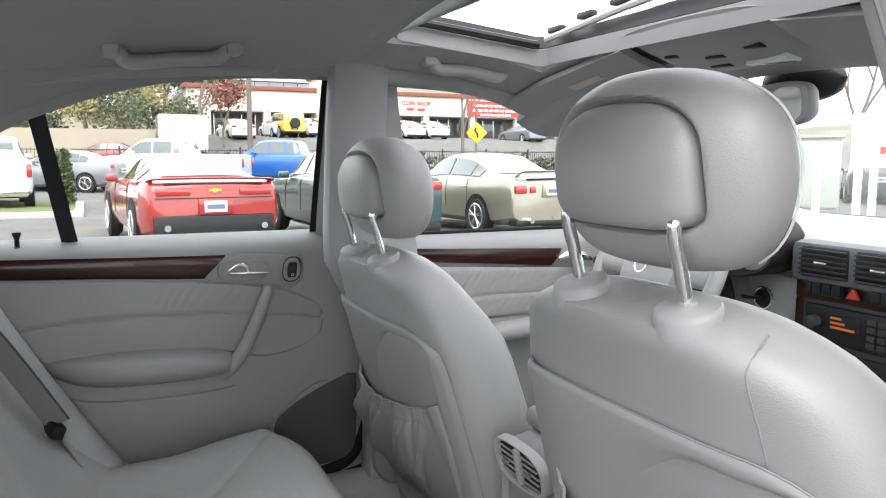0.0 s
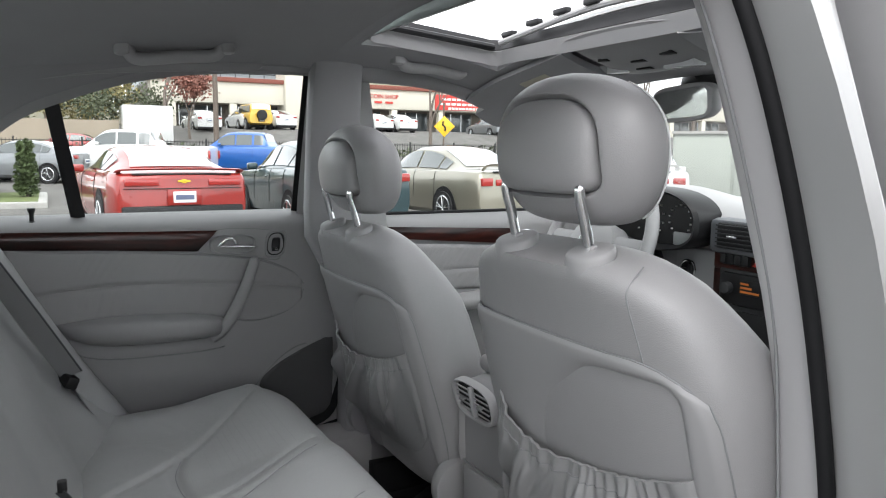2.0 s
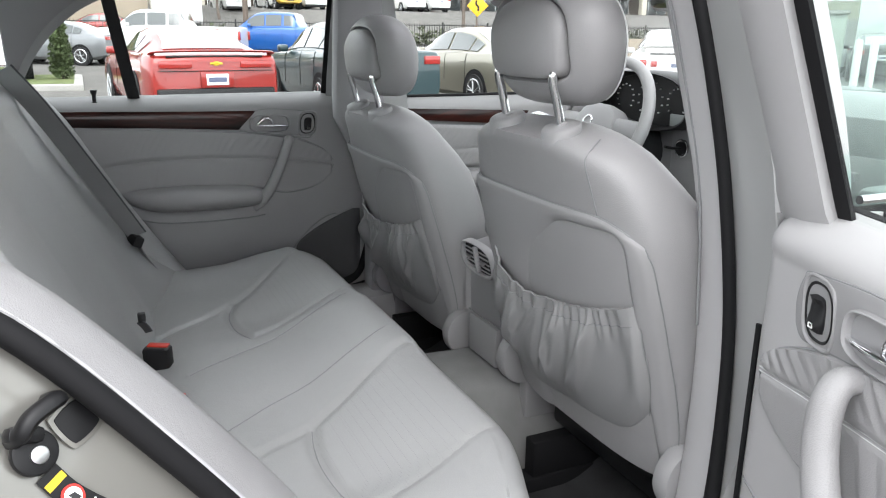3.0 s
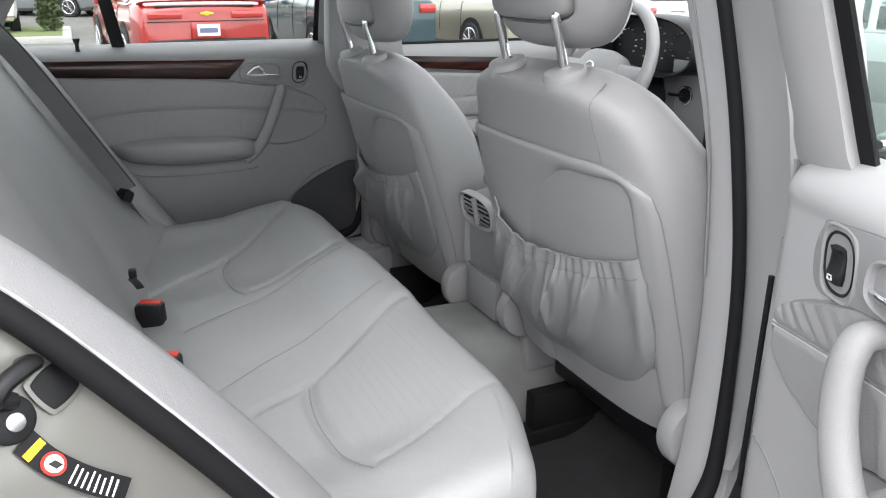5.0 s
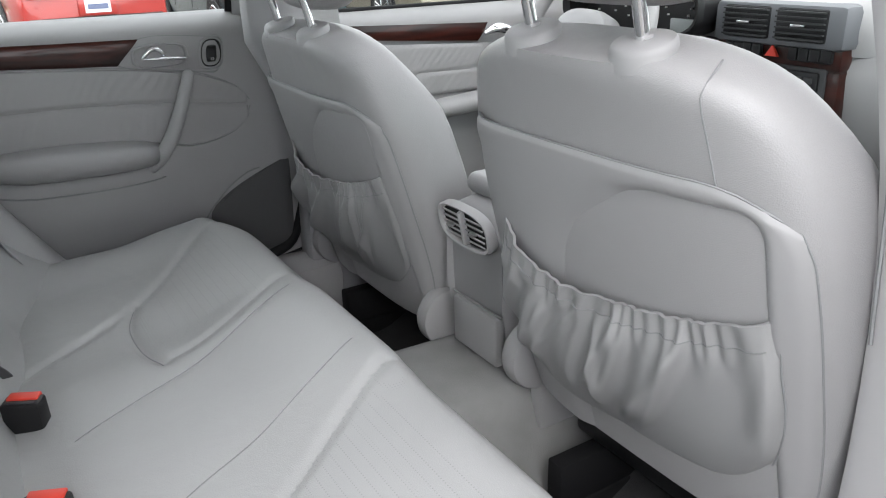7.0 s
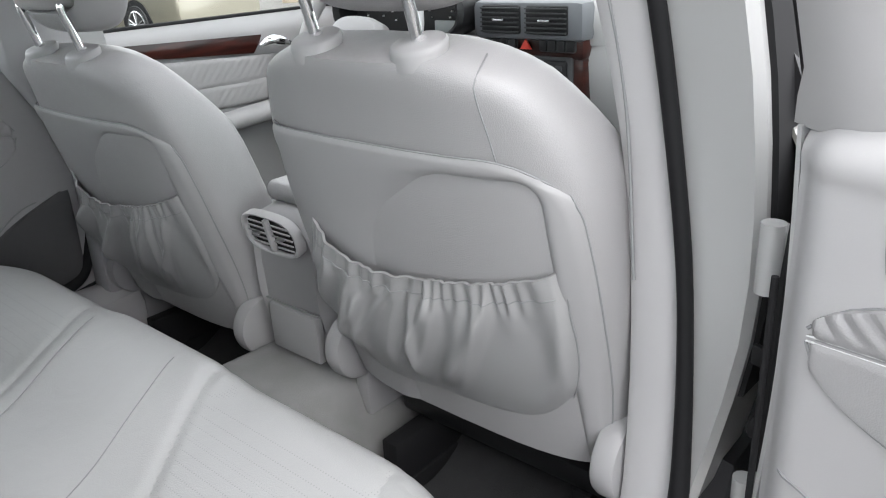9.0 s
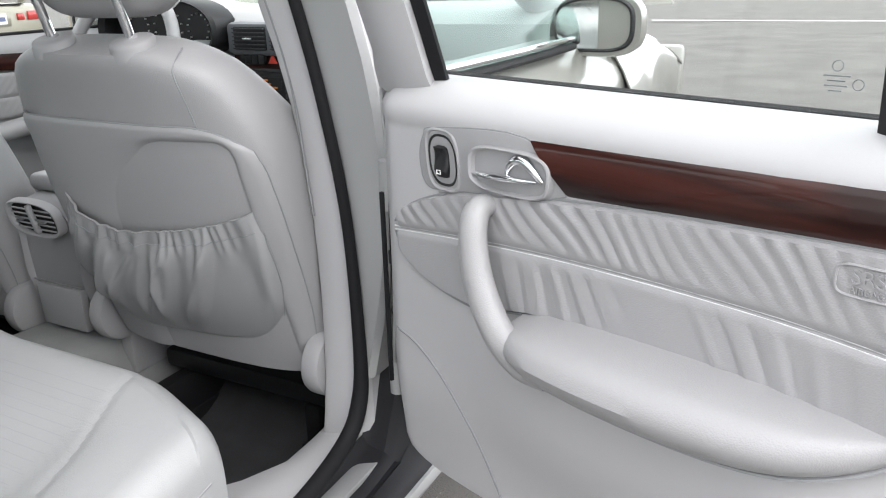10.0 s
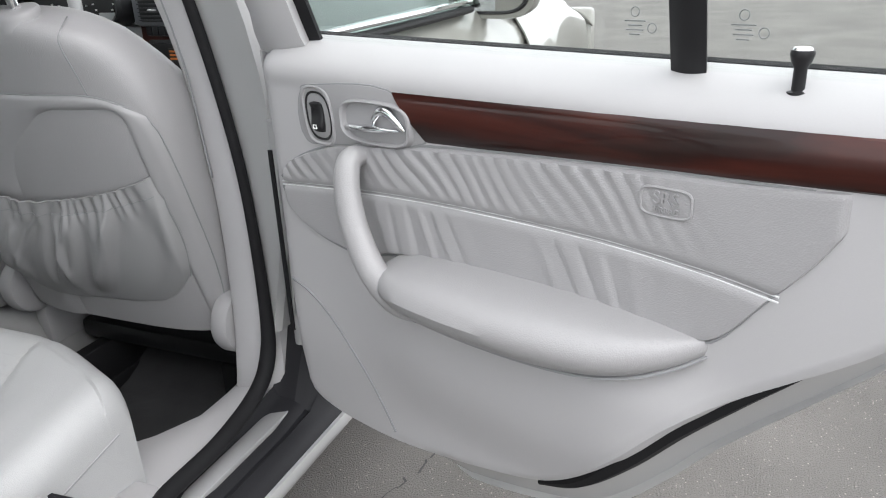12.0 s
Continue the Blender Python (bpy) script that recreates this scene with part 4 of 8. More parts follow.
# ---- doors: drawn along u (from hinge to latch), w (into the cabin) and z ----
LEFT_DOOR = Matrix(((0, 1, 0, -0.722), (-1, 0, 0, 0.045), (0, 0, 1, 0), (0, 0, 0, 1)))
RIGHT_DOOR = Matrix(((0.9426, -0.3338, 0, 0.80), (-0.3338, -0.9426, 0, 0.06), (0, 0, 1, 0), (0, 0, 0, 1)))
DOOR_FOOT = [(0.0, 0.56), (0.012, 0.50), (0.035, 0.466), (0.072, 0.452), (0.13, 0.449), (0.19, 0.452), (0.26, 0.464), (0.338, 0.483), (0.417, 0.510), (0.459, 0.542), (0.513, 0.602), (0.555, 0.652), (0.60, 0.694), (0.65, 0.735), (0.70, 0.778), (0.745, 0.83), (0.78, 0.90)]
INSERT_TOP = [(0.035, 0.797), (0.048, 0.812), (0.066, 0.825), (0.10, 0.840), (0.15, 0.855), (0.29, 0.872), (0.49, 0.886), (0.68, 0.893)]
INSERT_LOW = [(0.035, 0.790), (0.042, 0.772), (0.058, 0.756), (0.08, 0.743), (0.127, 0.730), (0.177, 0.727), (0.22, 0.738), (0.27, 0.745), (0.43, 0.750), (0.558, 0.748), (0.592, 0.756), (0.628, 0.802), (0.655, 0.838), (0.68, 0.882)]
STITCH = [(0.032, 0.790), (0.15, 0.803), (0.30, 0.814), (0.477, 0.818), (0.58, 0.813), (0.637, 0.806)]
WINDOW_TOP = [(0.0, 1.292), (0.08, 1.293), (0.20, 1.290), (0.30, 1.282), (0.38, 1.270), (0.46, 1.25), (0.54, 1.222), (0.64, 1.175), (0.72, 1.10), (0.775, 1.01), (0.79, 0.955)]


def letters(text, size, thick):
    """Text in Blender's own font as a mesh, centred, lying in x and y."""
    cu = bpy.data.curves.new("letters", "FONT")
    cu.body, cu.size, cu.extrude, cu.align_x, cu.align_y = text, size, thick / 2, "CENTER", "CENTER"
    tmp = bpy.data.objects.new("letters", cu)
    me = bpy.data.meshes.new_from_object(tmp)
    bpy.data.objects.remove(tmp)
    b = bmesh.new()
    b.from_mesh(me)
    bpy.data.meshes.remove(me)
    return b


def lean(z):
    """How far the window leans into the cabin above the belt line."""
    return 0.36 * max(0.0, z - 0.95)


def panel_w(u, z):
    w = 0.030
    if z > 0.915:
        k = (z - 0.915) / 0.042
        w = 0.030 + 0.006 * math.sin(math.pi * min(k, 1)) - 0.045 * k**2.4
    w -= 0.018 * smoothstep(0.60, 0.46, z) * 0.6
    w += 0.020 * smoothstep(0.10, 0.30, u) * smoothstep(0.66, 0.50, u) * smoothstep(0.52, 0.64, z) * smoothstep(0.735, 0.67, z)
    w -= 0.022 * smoothstep(0.035, 0.0, u) * (u >= 0) + 0.02 * smoothstep(0.74, 0.78, u)
    return w


def rear_door(m, label, open_door):
    door = thing("car_door", m @ Vector((0.0, 0.0, 0.45)), label, "car door", "rear doors")

    du = 0.018 if open_door else 0.0

    def at(u, w, z):
        return Vector((u, w, z if open_door else z - 0.028 * smoothstep(0.90, 0.72, z)))

    def panel(a, v):
        u = 0.79 * a if open_door else -0.06 + 0.85 * a
        z0 = soft_at(DOOR_FOOT, u) if open_door else min(0.375, soft_at(DOOR_FOOT, u))
        z = z0 + (0.957 - z0) * v
        w = panel_w(u if open_door else max(u, 0.036), z) - 0.03 * smoothstep(0.05, 0.0, v)
        return at(u, w, z)

    # Both doors share one trim; the darker grey carries the closed door's shade.
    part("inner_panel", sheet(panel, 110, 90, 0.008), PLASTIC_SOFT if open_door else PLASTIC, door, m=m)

    # pleated leather insert
    def insert(a, v):
        u = 0.036 + 0.642 * a
        lo, hi = soft_at(INSERT_LOW, u), soft_at(INSERT_TOP, u)
        hi = max(hi, lo + 0.004)
        z = lo + (hi - lo) * v
        zs = soft_at(STITCH, u)
        d = z - zs
        fade = smoothstep(0.62, 0.42, u)
        if d > 0:
            ph = 300 * (u + 0.85 * d) + 2.4 * math.sin(14 * u + 3 * d) + 1.6 * math.sin(37 * u - 20 * d)
            amp = 0.0014 * smoothstep(0.0, 0.02, d) * fade * (0.65 + 0.35 * math.sin(23 * u + 41 * d))
        else:
            ph = 190 * (u + 0.40 * d) + 2.6 * math.sin(19 * u + 2) + 1.3 * math.sin(43 * u + 30 * d)
            amp = 0.0010 * (0.6 + 0.4 * math.sin(29 * u)) * smoothstep(0.0, -0.02, d) * (0.45 + 0.55 * fade) * smoothstep(0.10, 0.2, u)
        wave = amp * (1.0 if open_door else 0.35) * (math.sin(ph) + 0.35 * math.sin(2.3 * ph + 1))
        tuck = 0.0045 * math.exp(-((d / 0.004) ** 2))
        rim = 0.010 * (smoothstep(0.05, 0.0, v) + smoothstep(0.95, 1.0, v) + smoothstep(0.015, 0.0, a) + smoothstep(0.985, 1.0, a))
        return at(u, panel_w(u, z) + 0.0095 + wave - tuck - min(rim, 0.010), z)

    part("leather_insert", sheet(insert, 330, 44, 0.003), LEATHER, door, "pleated grey leather insert", m=m)
    for dz in (-0.0022, 0.0022):
        part("stitching", tube([at(u, panel_w(u, z + dz) + 0.0094, z + dz) for u, z in ((0.037 + 0.6 * k / 40, soft_at(STITCH, 0.037 + 0.6 * k / 40)) for k in range(41))], 0.0009, 5, smooth=0), THREAD if open_door else LEATHER, door, m=m)
    edge = [at(u, panel_w(u, soft_at(INSERT_LOW, u)) + 0.0078, soft_at(INSERT_LOW, u)) for u in (0.036 + 0.615 * k / 60 for k in range(61))]
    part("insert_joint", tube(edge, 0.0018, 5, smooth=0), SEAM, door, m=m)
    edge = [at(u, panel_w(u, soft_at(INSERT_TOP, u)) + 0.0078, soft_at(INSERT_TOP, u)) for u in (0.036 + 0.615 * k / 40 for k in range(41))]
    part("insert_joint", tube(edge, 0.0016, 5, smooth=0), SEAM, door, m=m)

    # wooden strip with a bevelled front end
    def strip(a, v):
        lo = 0.875 + 0.062 * (0.43 * a) * 0.9
        hi = 0.924 + 0.010 * a
        z = lo + (hi - lo) * v
        u = 0.290 - 0.052 * v + (0.435 + 0.05 * v) * a
        return at(u, panel_w(u, 0.90) + 0.006 + 0.004 * math.sin(math.pi * v) - 0.004 * (v == 0) - 0.004 * (v == 1), z)

    part("wood_strip", sheet(strip, 50, 10, 0.004), WOOD, door, "glossy dark red-brown burl wood strip", m=m)
    part("strip_edge", tube([strip(k / 30, 1.0) + Vector((0, 0.001, 0.0012)) for k in range(31)], 0.0012, 5, smooth=0), SEAM, door, m=m)

    # handle bezel: a raised frame with two hollows, window switch and latch handle
    outline = [(0.088, 0.862), (0.100, 0.851), (0.130, 0.853), (0.284, 0.8745), (0.237, 0.923), (0.11, 0.917), (0.092, 0.907), (0.085, 0.885)]
    pts = smooth_path([(u, z, 0) for u, z in outline + outline[:1]], 5)[:-1]
    b = slab([(p.x, p.y) for p in pts], 0.005, 0.002)
    for v in b.verts:
        v.co = Vector((v.co.x, panel_w(v.co.x, v.co.y) + 0.005 + v.co.z, v.co.y))
    bmesh.ops.recalc_face_normals(b, faces=b.faces)
    part("handle_bezel", b, PLASTIC, door, "grey bezel round the handle", m=m)
    part("bezel_joint", tube([at(p.x, panel_w(p.x, p.y) + 0.0078, p.y) for p in pts] + [at(pts[0].x, panel_w(pts[0].x, pts[0].y) + 0.0078, pts[0].y)], 0.0015, 5, smooth=0), SEAM, door, m=m)

    def hollow(cu, cz, ru, rz, tilt, depth, mat, name, label=""):
        rings = []
        for r, w in ((1.06, 0.002), (1.0, depth - 0.0006), (0.96, depth), (0.91, depth - 0.0018), (0.87, 0.0010)):
            rings.append([(cu + a * ru * r + tilt * b * rz * r, panel_w(0.15, 0.88) + 0.005 + w, cz + b * rz * r) for a, b in oval(0, 0, 1, 1, 3.4, 36)])
        b = loft(rings, False)
        c = [b.verts.new(p) for p in rings[-1]]
        b.faces.new(c)
        bmesh.ops.recalc_face_normals(b, faces=b.faces)
        return part(name, b, mat, door, label, m=m)

    hollow(0.1045 + du, 0.884, 0.0250, 0.0330, -0.12, 0.0070, PLASTIC, "switch_rim")
    wb = panel_w(0.1, 0.88) + 0.005
    rings = []
    for r, w in ((1.0, 0.0040), (0.97, 0.0062), (0.92, 0.0058), (0.86, 0.0045), (0.01, 0.0040)):
        rings.append([(0.1045 + du + a * 0.0212 * r - 0.12 * b * 0.0280 * r, wb + w, 0.884 + b * 0.0280 * r) for a, b in oval(0, 0, 1, 1, 2.6, 32)])
    sw = part("window_switch", loft(rings), BLACK, door, "black window switch", m=m)
    rings = []
    for z, d, h in ((-0.017, 0.0, 0.004), (-0.016, 0.004, 0.008), (-0.009, 0.0058, 0.010), (0.0, 0.0036, 0.0105), (0.009, 0.0026, 0.0105), (0.015, 0.0048, 0.009), (0.017, 0.0, 0.004)):
        rings.append([(0.1045 + du - 0.12 * z + a * h, wb + 0.0035 + (b + 0.6) * d, 0.883 + z) for a, b in oval(0, 0, 1, 1, 3, 20)])
    part("rocker", loft(rings), BLACK, sw, "black rocker", m=m)
    part("window_mark", joined(box(0.1025 + du, 0.1085 + du, wb + 0.0118, wb + 0.0132, 0.8705, 0.8712), box(0.1025 + du, 0.1085 + du, wb + 0.0118, wb + 0.0132, 0.8745, 0.8752), box(0.1025 + du, 0.1032 + du, wb + 0.0118, wb + 0.0132, 0.8705, 0.8752), box(0.1078 + du, 0.1085 + du, wb + 0.0118, wb + 0.0132, 0.8705, 0.8752)), WHITE, sw, "small white window mark", m=m)
    hollow(0.206 + du * 0.6, 0.887, 0.053, 0.0225, 0.0, 0.0115, PLASTIC, "handle_hollow")
    w0 = panel_w(0.2, 0.88) + 0.005
    part("latch_handle", tube([Vector((u + du, w0 + w, z)) for u, w, z in ((0.150, 0.006, 0.8795), (0.166, 0.009, 0.8800), (0.190, 0.011, 0.8815), (0.214, 0.011, 0.8825), (0.236, 0.008, 0.8835))], lambda k: 0.0024 + 0.0030 * math.sin(math.pi * min(1, k * 1.1)), 14, 0.7), CHROME, door, "chrome latch handle", m=m)
    part("latch_base", tube([Vector((u + du, w0 + w, z)) for u, w, z in ((0.196, 0.006, 0.885), (0.202, 0.008, 0.894), (0.210, 0.008, 0.9005), (0.221, 0.008, 0.9005), (0.232, 0.008, 0.893), (0.241, 0.006, 0.8835))], lambda k: 0.0026 + 0.0028 * math.sin(math.pi * k) ** 0.7, 14), CHROME, door, "chrome handle base", m=m)

    # armrest shelf and diagonal pull handle
    rings = []
    for k in range(29):
        a = k / 28
        u = 0.236 + 0.362 * a
        out = soft_at([(0, 0.030), (0.06, 0.055), (0.2, 0.072), (0.5, 0.076), (0.75, 0.060), (0.9, 0.030), (1.0, -0.008)], a)
        zt = soft_at([(0, 0.744), (0.1, 0.753), (0.3, 0.760), (0.6, 0.764), (0.85, 0.761), (1.0, 0.756)], a)
        dep = soft_at([(0, 0.040), (0.15, 0.050), (0.4, 0.056), (0.65, 0.056), (0.8, 0.048), (0.9, 0.034), (1, 0.010)], a)
        w0 = panel_w(u, 0.70) - 0.012
        full = out + 0.012
        rings.append([at(u, w0 + full * x, zt - dep * y) for x, y in ((0.0, 0.0), (0.35, 0.05), (0.70, 0.10), (0.86, 0.17), (0.96, 0.32), (1.0, 0.5), (0.96, 0.68), (0.86, 0.86), (0.70, 0.97), (0.4, 1.05), (0.0, 1.12))])
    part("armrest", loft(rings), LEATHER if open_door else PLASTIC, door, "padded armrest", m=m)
    lower = [at(r[8][0], r[8][1] + 0.003, r[8][2] - 0.001) for r in rings]
    part("armrest_joint", tube(lower, 0.0018, 5, smooth=0), SEAM, door, m=m)
    part("pull_handle", tube([at(u + 1.4 * du, w, z) for u, w, z in (((0.162, 0.026, 0.848), (0.163, 0.052, 0.848), (0.166, 0.064, 0.836), (0.172, 0.071, 0.810), (0.186, 0.076, 0.775), (0.212, 0.080, 0.738), (0.244, 0.080, 0.716), (0.272, 0.072, 0.710)) if open_door else ((0.156, 0.026, 0.852), (0.160, 0.050, 0.848), (0.170, 0.062, 0.832), (0.190, 0.068, 0.795), (0.214, 0.070, 0.755), (0.240, 0.068, 0.722), (0.266, 0.060, 0.702)))], lambda k: (0.0135 if open_door else 0.0115) + 0.0045 * k, 16, 0.85), LEATHER if open_door else PLASTIC, door, "moulded diagonal pull handle", m=m)
    line = [at(u, panel_w(u, z) + 0.0082, z) for u, z in ((p.x, p.y) for p in smooth_path([(0.006, 0.66, 0), (0.06, 0.65, 0), (0.11, 0.618, 0), (0.157, 0.569, 0), (0.186, 0.51, 0), (0.197, 0.485, 0)], 8))]
    part("speaker_joint", tube(line, 0.0016, 5, smooth=0), SEAM, door, m=m)
    if not open_door:
        def grille(a, v):
            z = 0.46 + (0.665 - 0.46) * v
            far = soft_at([(0.46, 0.075), (0.49, 0.112), (0.53, 0.140), (0.575, 0.147), (0.61, 0.105), (0.64, 0.045), (0.665, -0.02)], z)
            u = -0.036 + (far + 0.036) * a
            return at(u, panel_w(max(u, 0.036), z) + 0.0125 - 0.006 * (a in (0, 1)) - 0.006 * (v in (0, 1)), z)
        # Perforated grille, its dark colour also carrying the shade low on this door.
        part("speaker_grille", sheet(grille, 20, 16, 0.003), GRILLE, door, "dark perforated speaker grille", m=m)
    # window: frame, divider, panes, lock knob
    rim = [at(u, lean(z) - 0.004, z) for u, z in WINDOW_TOP]
    frame_in = [at(0.012, 0.0, 0.945)] + [at(max(p.x, 0.012), p.y, p.z) for p in rim]

    def frame_sheet(a, v):
        u = 0.79 * a
        hi = soft_at(WINDOW_TOP, u)
        z = hi - 0.006 + 0.045 * v
        return at(u + 0.02 * v * smoothstep(0.7, 1, a), lean(z) - 0.006 + 0.008 * v, z)

    part("window_frame", sheet(frame_sheet, 60, 3, 0.02), PLASTIC, door, "grey painted window frame", m=m)
    # Frame post likewise: darker grey on the closed door for its shade.
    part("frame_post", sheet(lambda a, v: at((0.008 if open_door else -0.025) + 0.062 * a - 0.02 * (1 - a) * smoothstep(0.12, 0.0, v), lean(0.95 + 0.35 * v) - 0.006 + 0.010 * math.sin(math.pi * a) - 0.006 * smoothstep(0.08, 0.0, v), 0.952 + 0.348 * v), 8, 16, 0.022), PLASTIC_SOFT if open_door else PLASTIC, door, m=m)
    part("glass_channel", sheet(lambda a, v: at((0.070 + 0.019 * a) if open_door else (0.036 + 0.017 * a), lean(0.95 + 0.345 * v) - 0.002 - 0.004 * a, 0.957 + 0.335 * v), 3, 16, 0.005), RUBBER, door, "black glass channel", m=m)
    part("frame_seal", tube([at(-0.004, lean(z) - 0.010, z) for z in (0.93, 0.96, 1.05, 1.15, 1.25, 1.30)], 0.015, 8), RUBBER, door, m=m)
    part("glass_channel", tube([at(u, lean(z) - 0.004, z - 0.006) for u, z in WINDOW_TOP], 0.006, 8), RUBBER, door, m=m)
    part("belt_seal", tube([at(u, -0.013, 0.953) for u in (0.012, 0.2, 0.4, 0.6, 0.785)], 0.006, 8), RUBBER, door, m=m)

    def divider(a, v):
        z = 0.952 + (soft_at(WINDOW_TOP, 0.545) - 0.952) * v
        return at((0.525 + 0.022 * a + 0.020 * v) if open_door else (0.520 + 0.022 * a + 0.045 * v), lean(z) - 0.010 + 0.003 * math.sin(math.pi * a), z)

    part("window_divider", sheet(divider, 6, 20, 0.010), BLACK, door, "black upright between the panes", m=m)

    def pane(u0, u1):
        def f(a, v):
            u = u0 + (u1 - u0) * a
            hi = soft_at(WINDOW_TOP, u)
            z = 0.945 + (hi - 0.945) * v
            return at(u, lean(z) - 0.008, z)
        return sheet(f, 16, 12, 0.004)

    for u0, u1, text in ((0.085 if open_door else 0.045, 0.535, "front"), (0.535, 0.785, "rear")):
        p = part("window_pane", pane(u0, u1), GLASS, door, "clear tinted glass pane", m=m)
        p.visible_shadow = False
    rings = []
    for h, r in ((0.950, 0.008), (0.953, 0.008), (0.954, 0.0045), (0.969, 0.0045), (0.974, 0.0070), (0.979, 0.0082), (0.9815, 0.0075)):
        rings.append([(0.622 + a * r, 0.012 + b * r, h) for a, b in oval(0, 0, 1, 1, 2, 20)])
    part("lock_knob", loft(rings), BLACK, door, "black lock knob", m=m)
    if open_door:
        rings = [[(0.622 + a * r, 0.012 + b * r, h) for a, b in oval(0, 0, 1, 1, 2, 20)] for h, r in ((0.981, 0.0068), (0.983, 0.0060), (0.9835, 0.003))]
        part("knob_cap", loft(rings), CHROME, door, "bright knob cap", m=m)
        # airbag badge pressed into the insert, with plain raised bars
        badge = [(0.545 + a * 0.0215, 0.8645 + b * 0.0115) for a, b in oval(0, 0, 1, 1, 4.5, 28)]
        for text, size, zz in (("SRS", 0.0150, 0.8672), ("AIRBAG", 0.0066, 0.8578)):
            b = letters(text, size, 0.0012)
            for v in b.verts:
                u, z = 0.545 + v.co.x, zz + v.co.y
                v.co = Vector((u, panel_w(u, z) + 0.0135 + v.co.z, z))
            part("raised_letters", b, LEATHER, door, "raised leather letters", m=m)
        part("badge_rim", tube([at(u, panel_w(u, z) + 0.0130, z) for u, z in badge] + [at(badge[0][0], panel_w(*badge[0]) + 0.0130, badge[0][1])], 0.0012, 6, smooth=0), LEATHER, door, "pressed leather badge", m=m)
        # edges and outer skin
        def drop(u):
            return -0.055 + 0.155 * smoothstep(0.02, 0.24, u) - 0.05 * smoothstep(0.5, 0.8, u)

        def skin(a, v):
            u = -0.02 + 0.83 * a
            z0 = soft_at(DOOR_FOOT, u) - drop(u)
            z = z0 + (0.955 - z0) * v
            return at(u, -0.085 - 0.03 * math.sin(math.pi * min(1, v * 0.9)) + 0.05 * smoothstep(0.85, 1.0, v), z)
        part("outer_skin", sheet(skin, 40, 24, 0.004), SILVER, door, "silver painted outer skin", m=m)
        def rim_edge(a, v):
            u = 0.79 * a
            z0 = soft_at(DOOR_FOOT, u)
            return at(u - 0.02 * v * (1 - a), 0.004 - 0.09 * v, z0 + 0.004 - drop(u) * v)
        part("lower_edge", sheet(rim_edge, 50, 6, 0.004), SILVER, door, m=m)
        part("front_edge", sheet(lambda a, v: at(-0.010 + 0.008 * math.sin(math.pi * v), 0.016 - 0.115 * a, 0.585 + 0.36 * v), 6, 20, 0.004), SILVER, door, m=m)
        # rubber strip under the panel towards the latch
        part("bottom_seal", tube([at(u, 0.002, soft_at(DOOR_FOOT, u) - 0.008) for u in (0.40, 0.45, 0.50, 0.55, 0.60, 0.65)], lambda k: 0.003 + 0.013 * math.sin(math.pi * k), 8), RUBBER, door, "black rubber bottom seal", m=m)
        for u0 in (0.497, 0.583):
            ink = surface("etched_mark_%d" % int(u0 * 1000), (0.16, 0.17, 0.17), 0.6, bump=0)
            zz = 0.988
            w = lean(zz) - 0.0035
            ring = [at(u0 - 0.004 + 0.0036 * math.cos(2 * math.pi * k / 24), w + 0.001, zz + 0.015 + 0.0036 * math.sin(2 * math.pi * k / 24)) for k in range(25)]
            lines = [box(u0 - 0.004 - hw, u0 - 0.004 + hw, w, w + 0.0006, zz + 0.0075 - 0.0034 * k, zz + 0.0085 - 0.0034 * k) for k, hw in enumerate((0.009, 0.006, 0.0075, 0.0045))]
            part("etched_mark", joined(tube(ring, 0.0004, 4, smooth=0), tube([p + Vector((0.015, 0, -0.012)) for p in ring], 0.0004, 4, smooth=0), *lines), ink, door, "faint etched glass mark", m=m)
        part("edge_rubber", tube([at(-0.010, 0.020, z) for z in (0.56, 0.6, 0.68, 0.74, 0.79, 0.82)], 0.0032, 8), RUBBER, door, "black edge rubber", m=m)
        part("outer_belt_seal", tube([at(u, -0.020, 0.960) for u in (0.0, 0.2, 0.4, 0.6, 0.785)], 0.0075, 8), RUBBER, door, "black outer window seal", m=m)
        for zc in (0.815, 0.545):
            hg = part("door_hinge", joined(box(-0.055, 0.0, -0.045, -0.022, zc - 0.027, zc + 0.027, 0.005), tube([at(-0.045, -0.018, zc - 0.033), at(-0.045, -0.018, zc + 0.033)], 0.011, 14)), SILVER, door, "silver painted door hinge", m=m)
            part("hinge_bolt", disc((-0.018, -0.020, zc), 0.008, (0, 1, 0), 0.006, 6, 0.001), STEEL, hg, m=m)
        part("check_strap", joined(box(-0.040, 0.0, -0.035, -0.012, 0.692, 0.734, 0.005), box(-0.055, 0.01, -0.028, -0.020, 0.703, 0.723, 0.002)), BLACK, door, "black door check strap", m=m)
        boot = [[(u, -0.028 + a * r, 0.636 + c * r) for a, c in oval(0, 0, 1, 1, 2, 16)] for u, r in [(-0.05 + 0.005 * k, 0.011 + 0.0028 * (k % 2)) for k in range(11)]]
        part("cable_boot", loft(boot), RUBBER, door, "ribbed black cable boot", m=m)
        part("hinge_boot", tube([at(-0.01, 0.0, 0.86), at(-0.012, -0.005, 0.74), at(-0.006, -0.002, 0.62), at(0.004, 0.0, 0.55)], lambda k: 0.006 + 0.007 * math.sin(math.pi * k), 8), RUBBER, door, m=m)
    return door


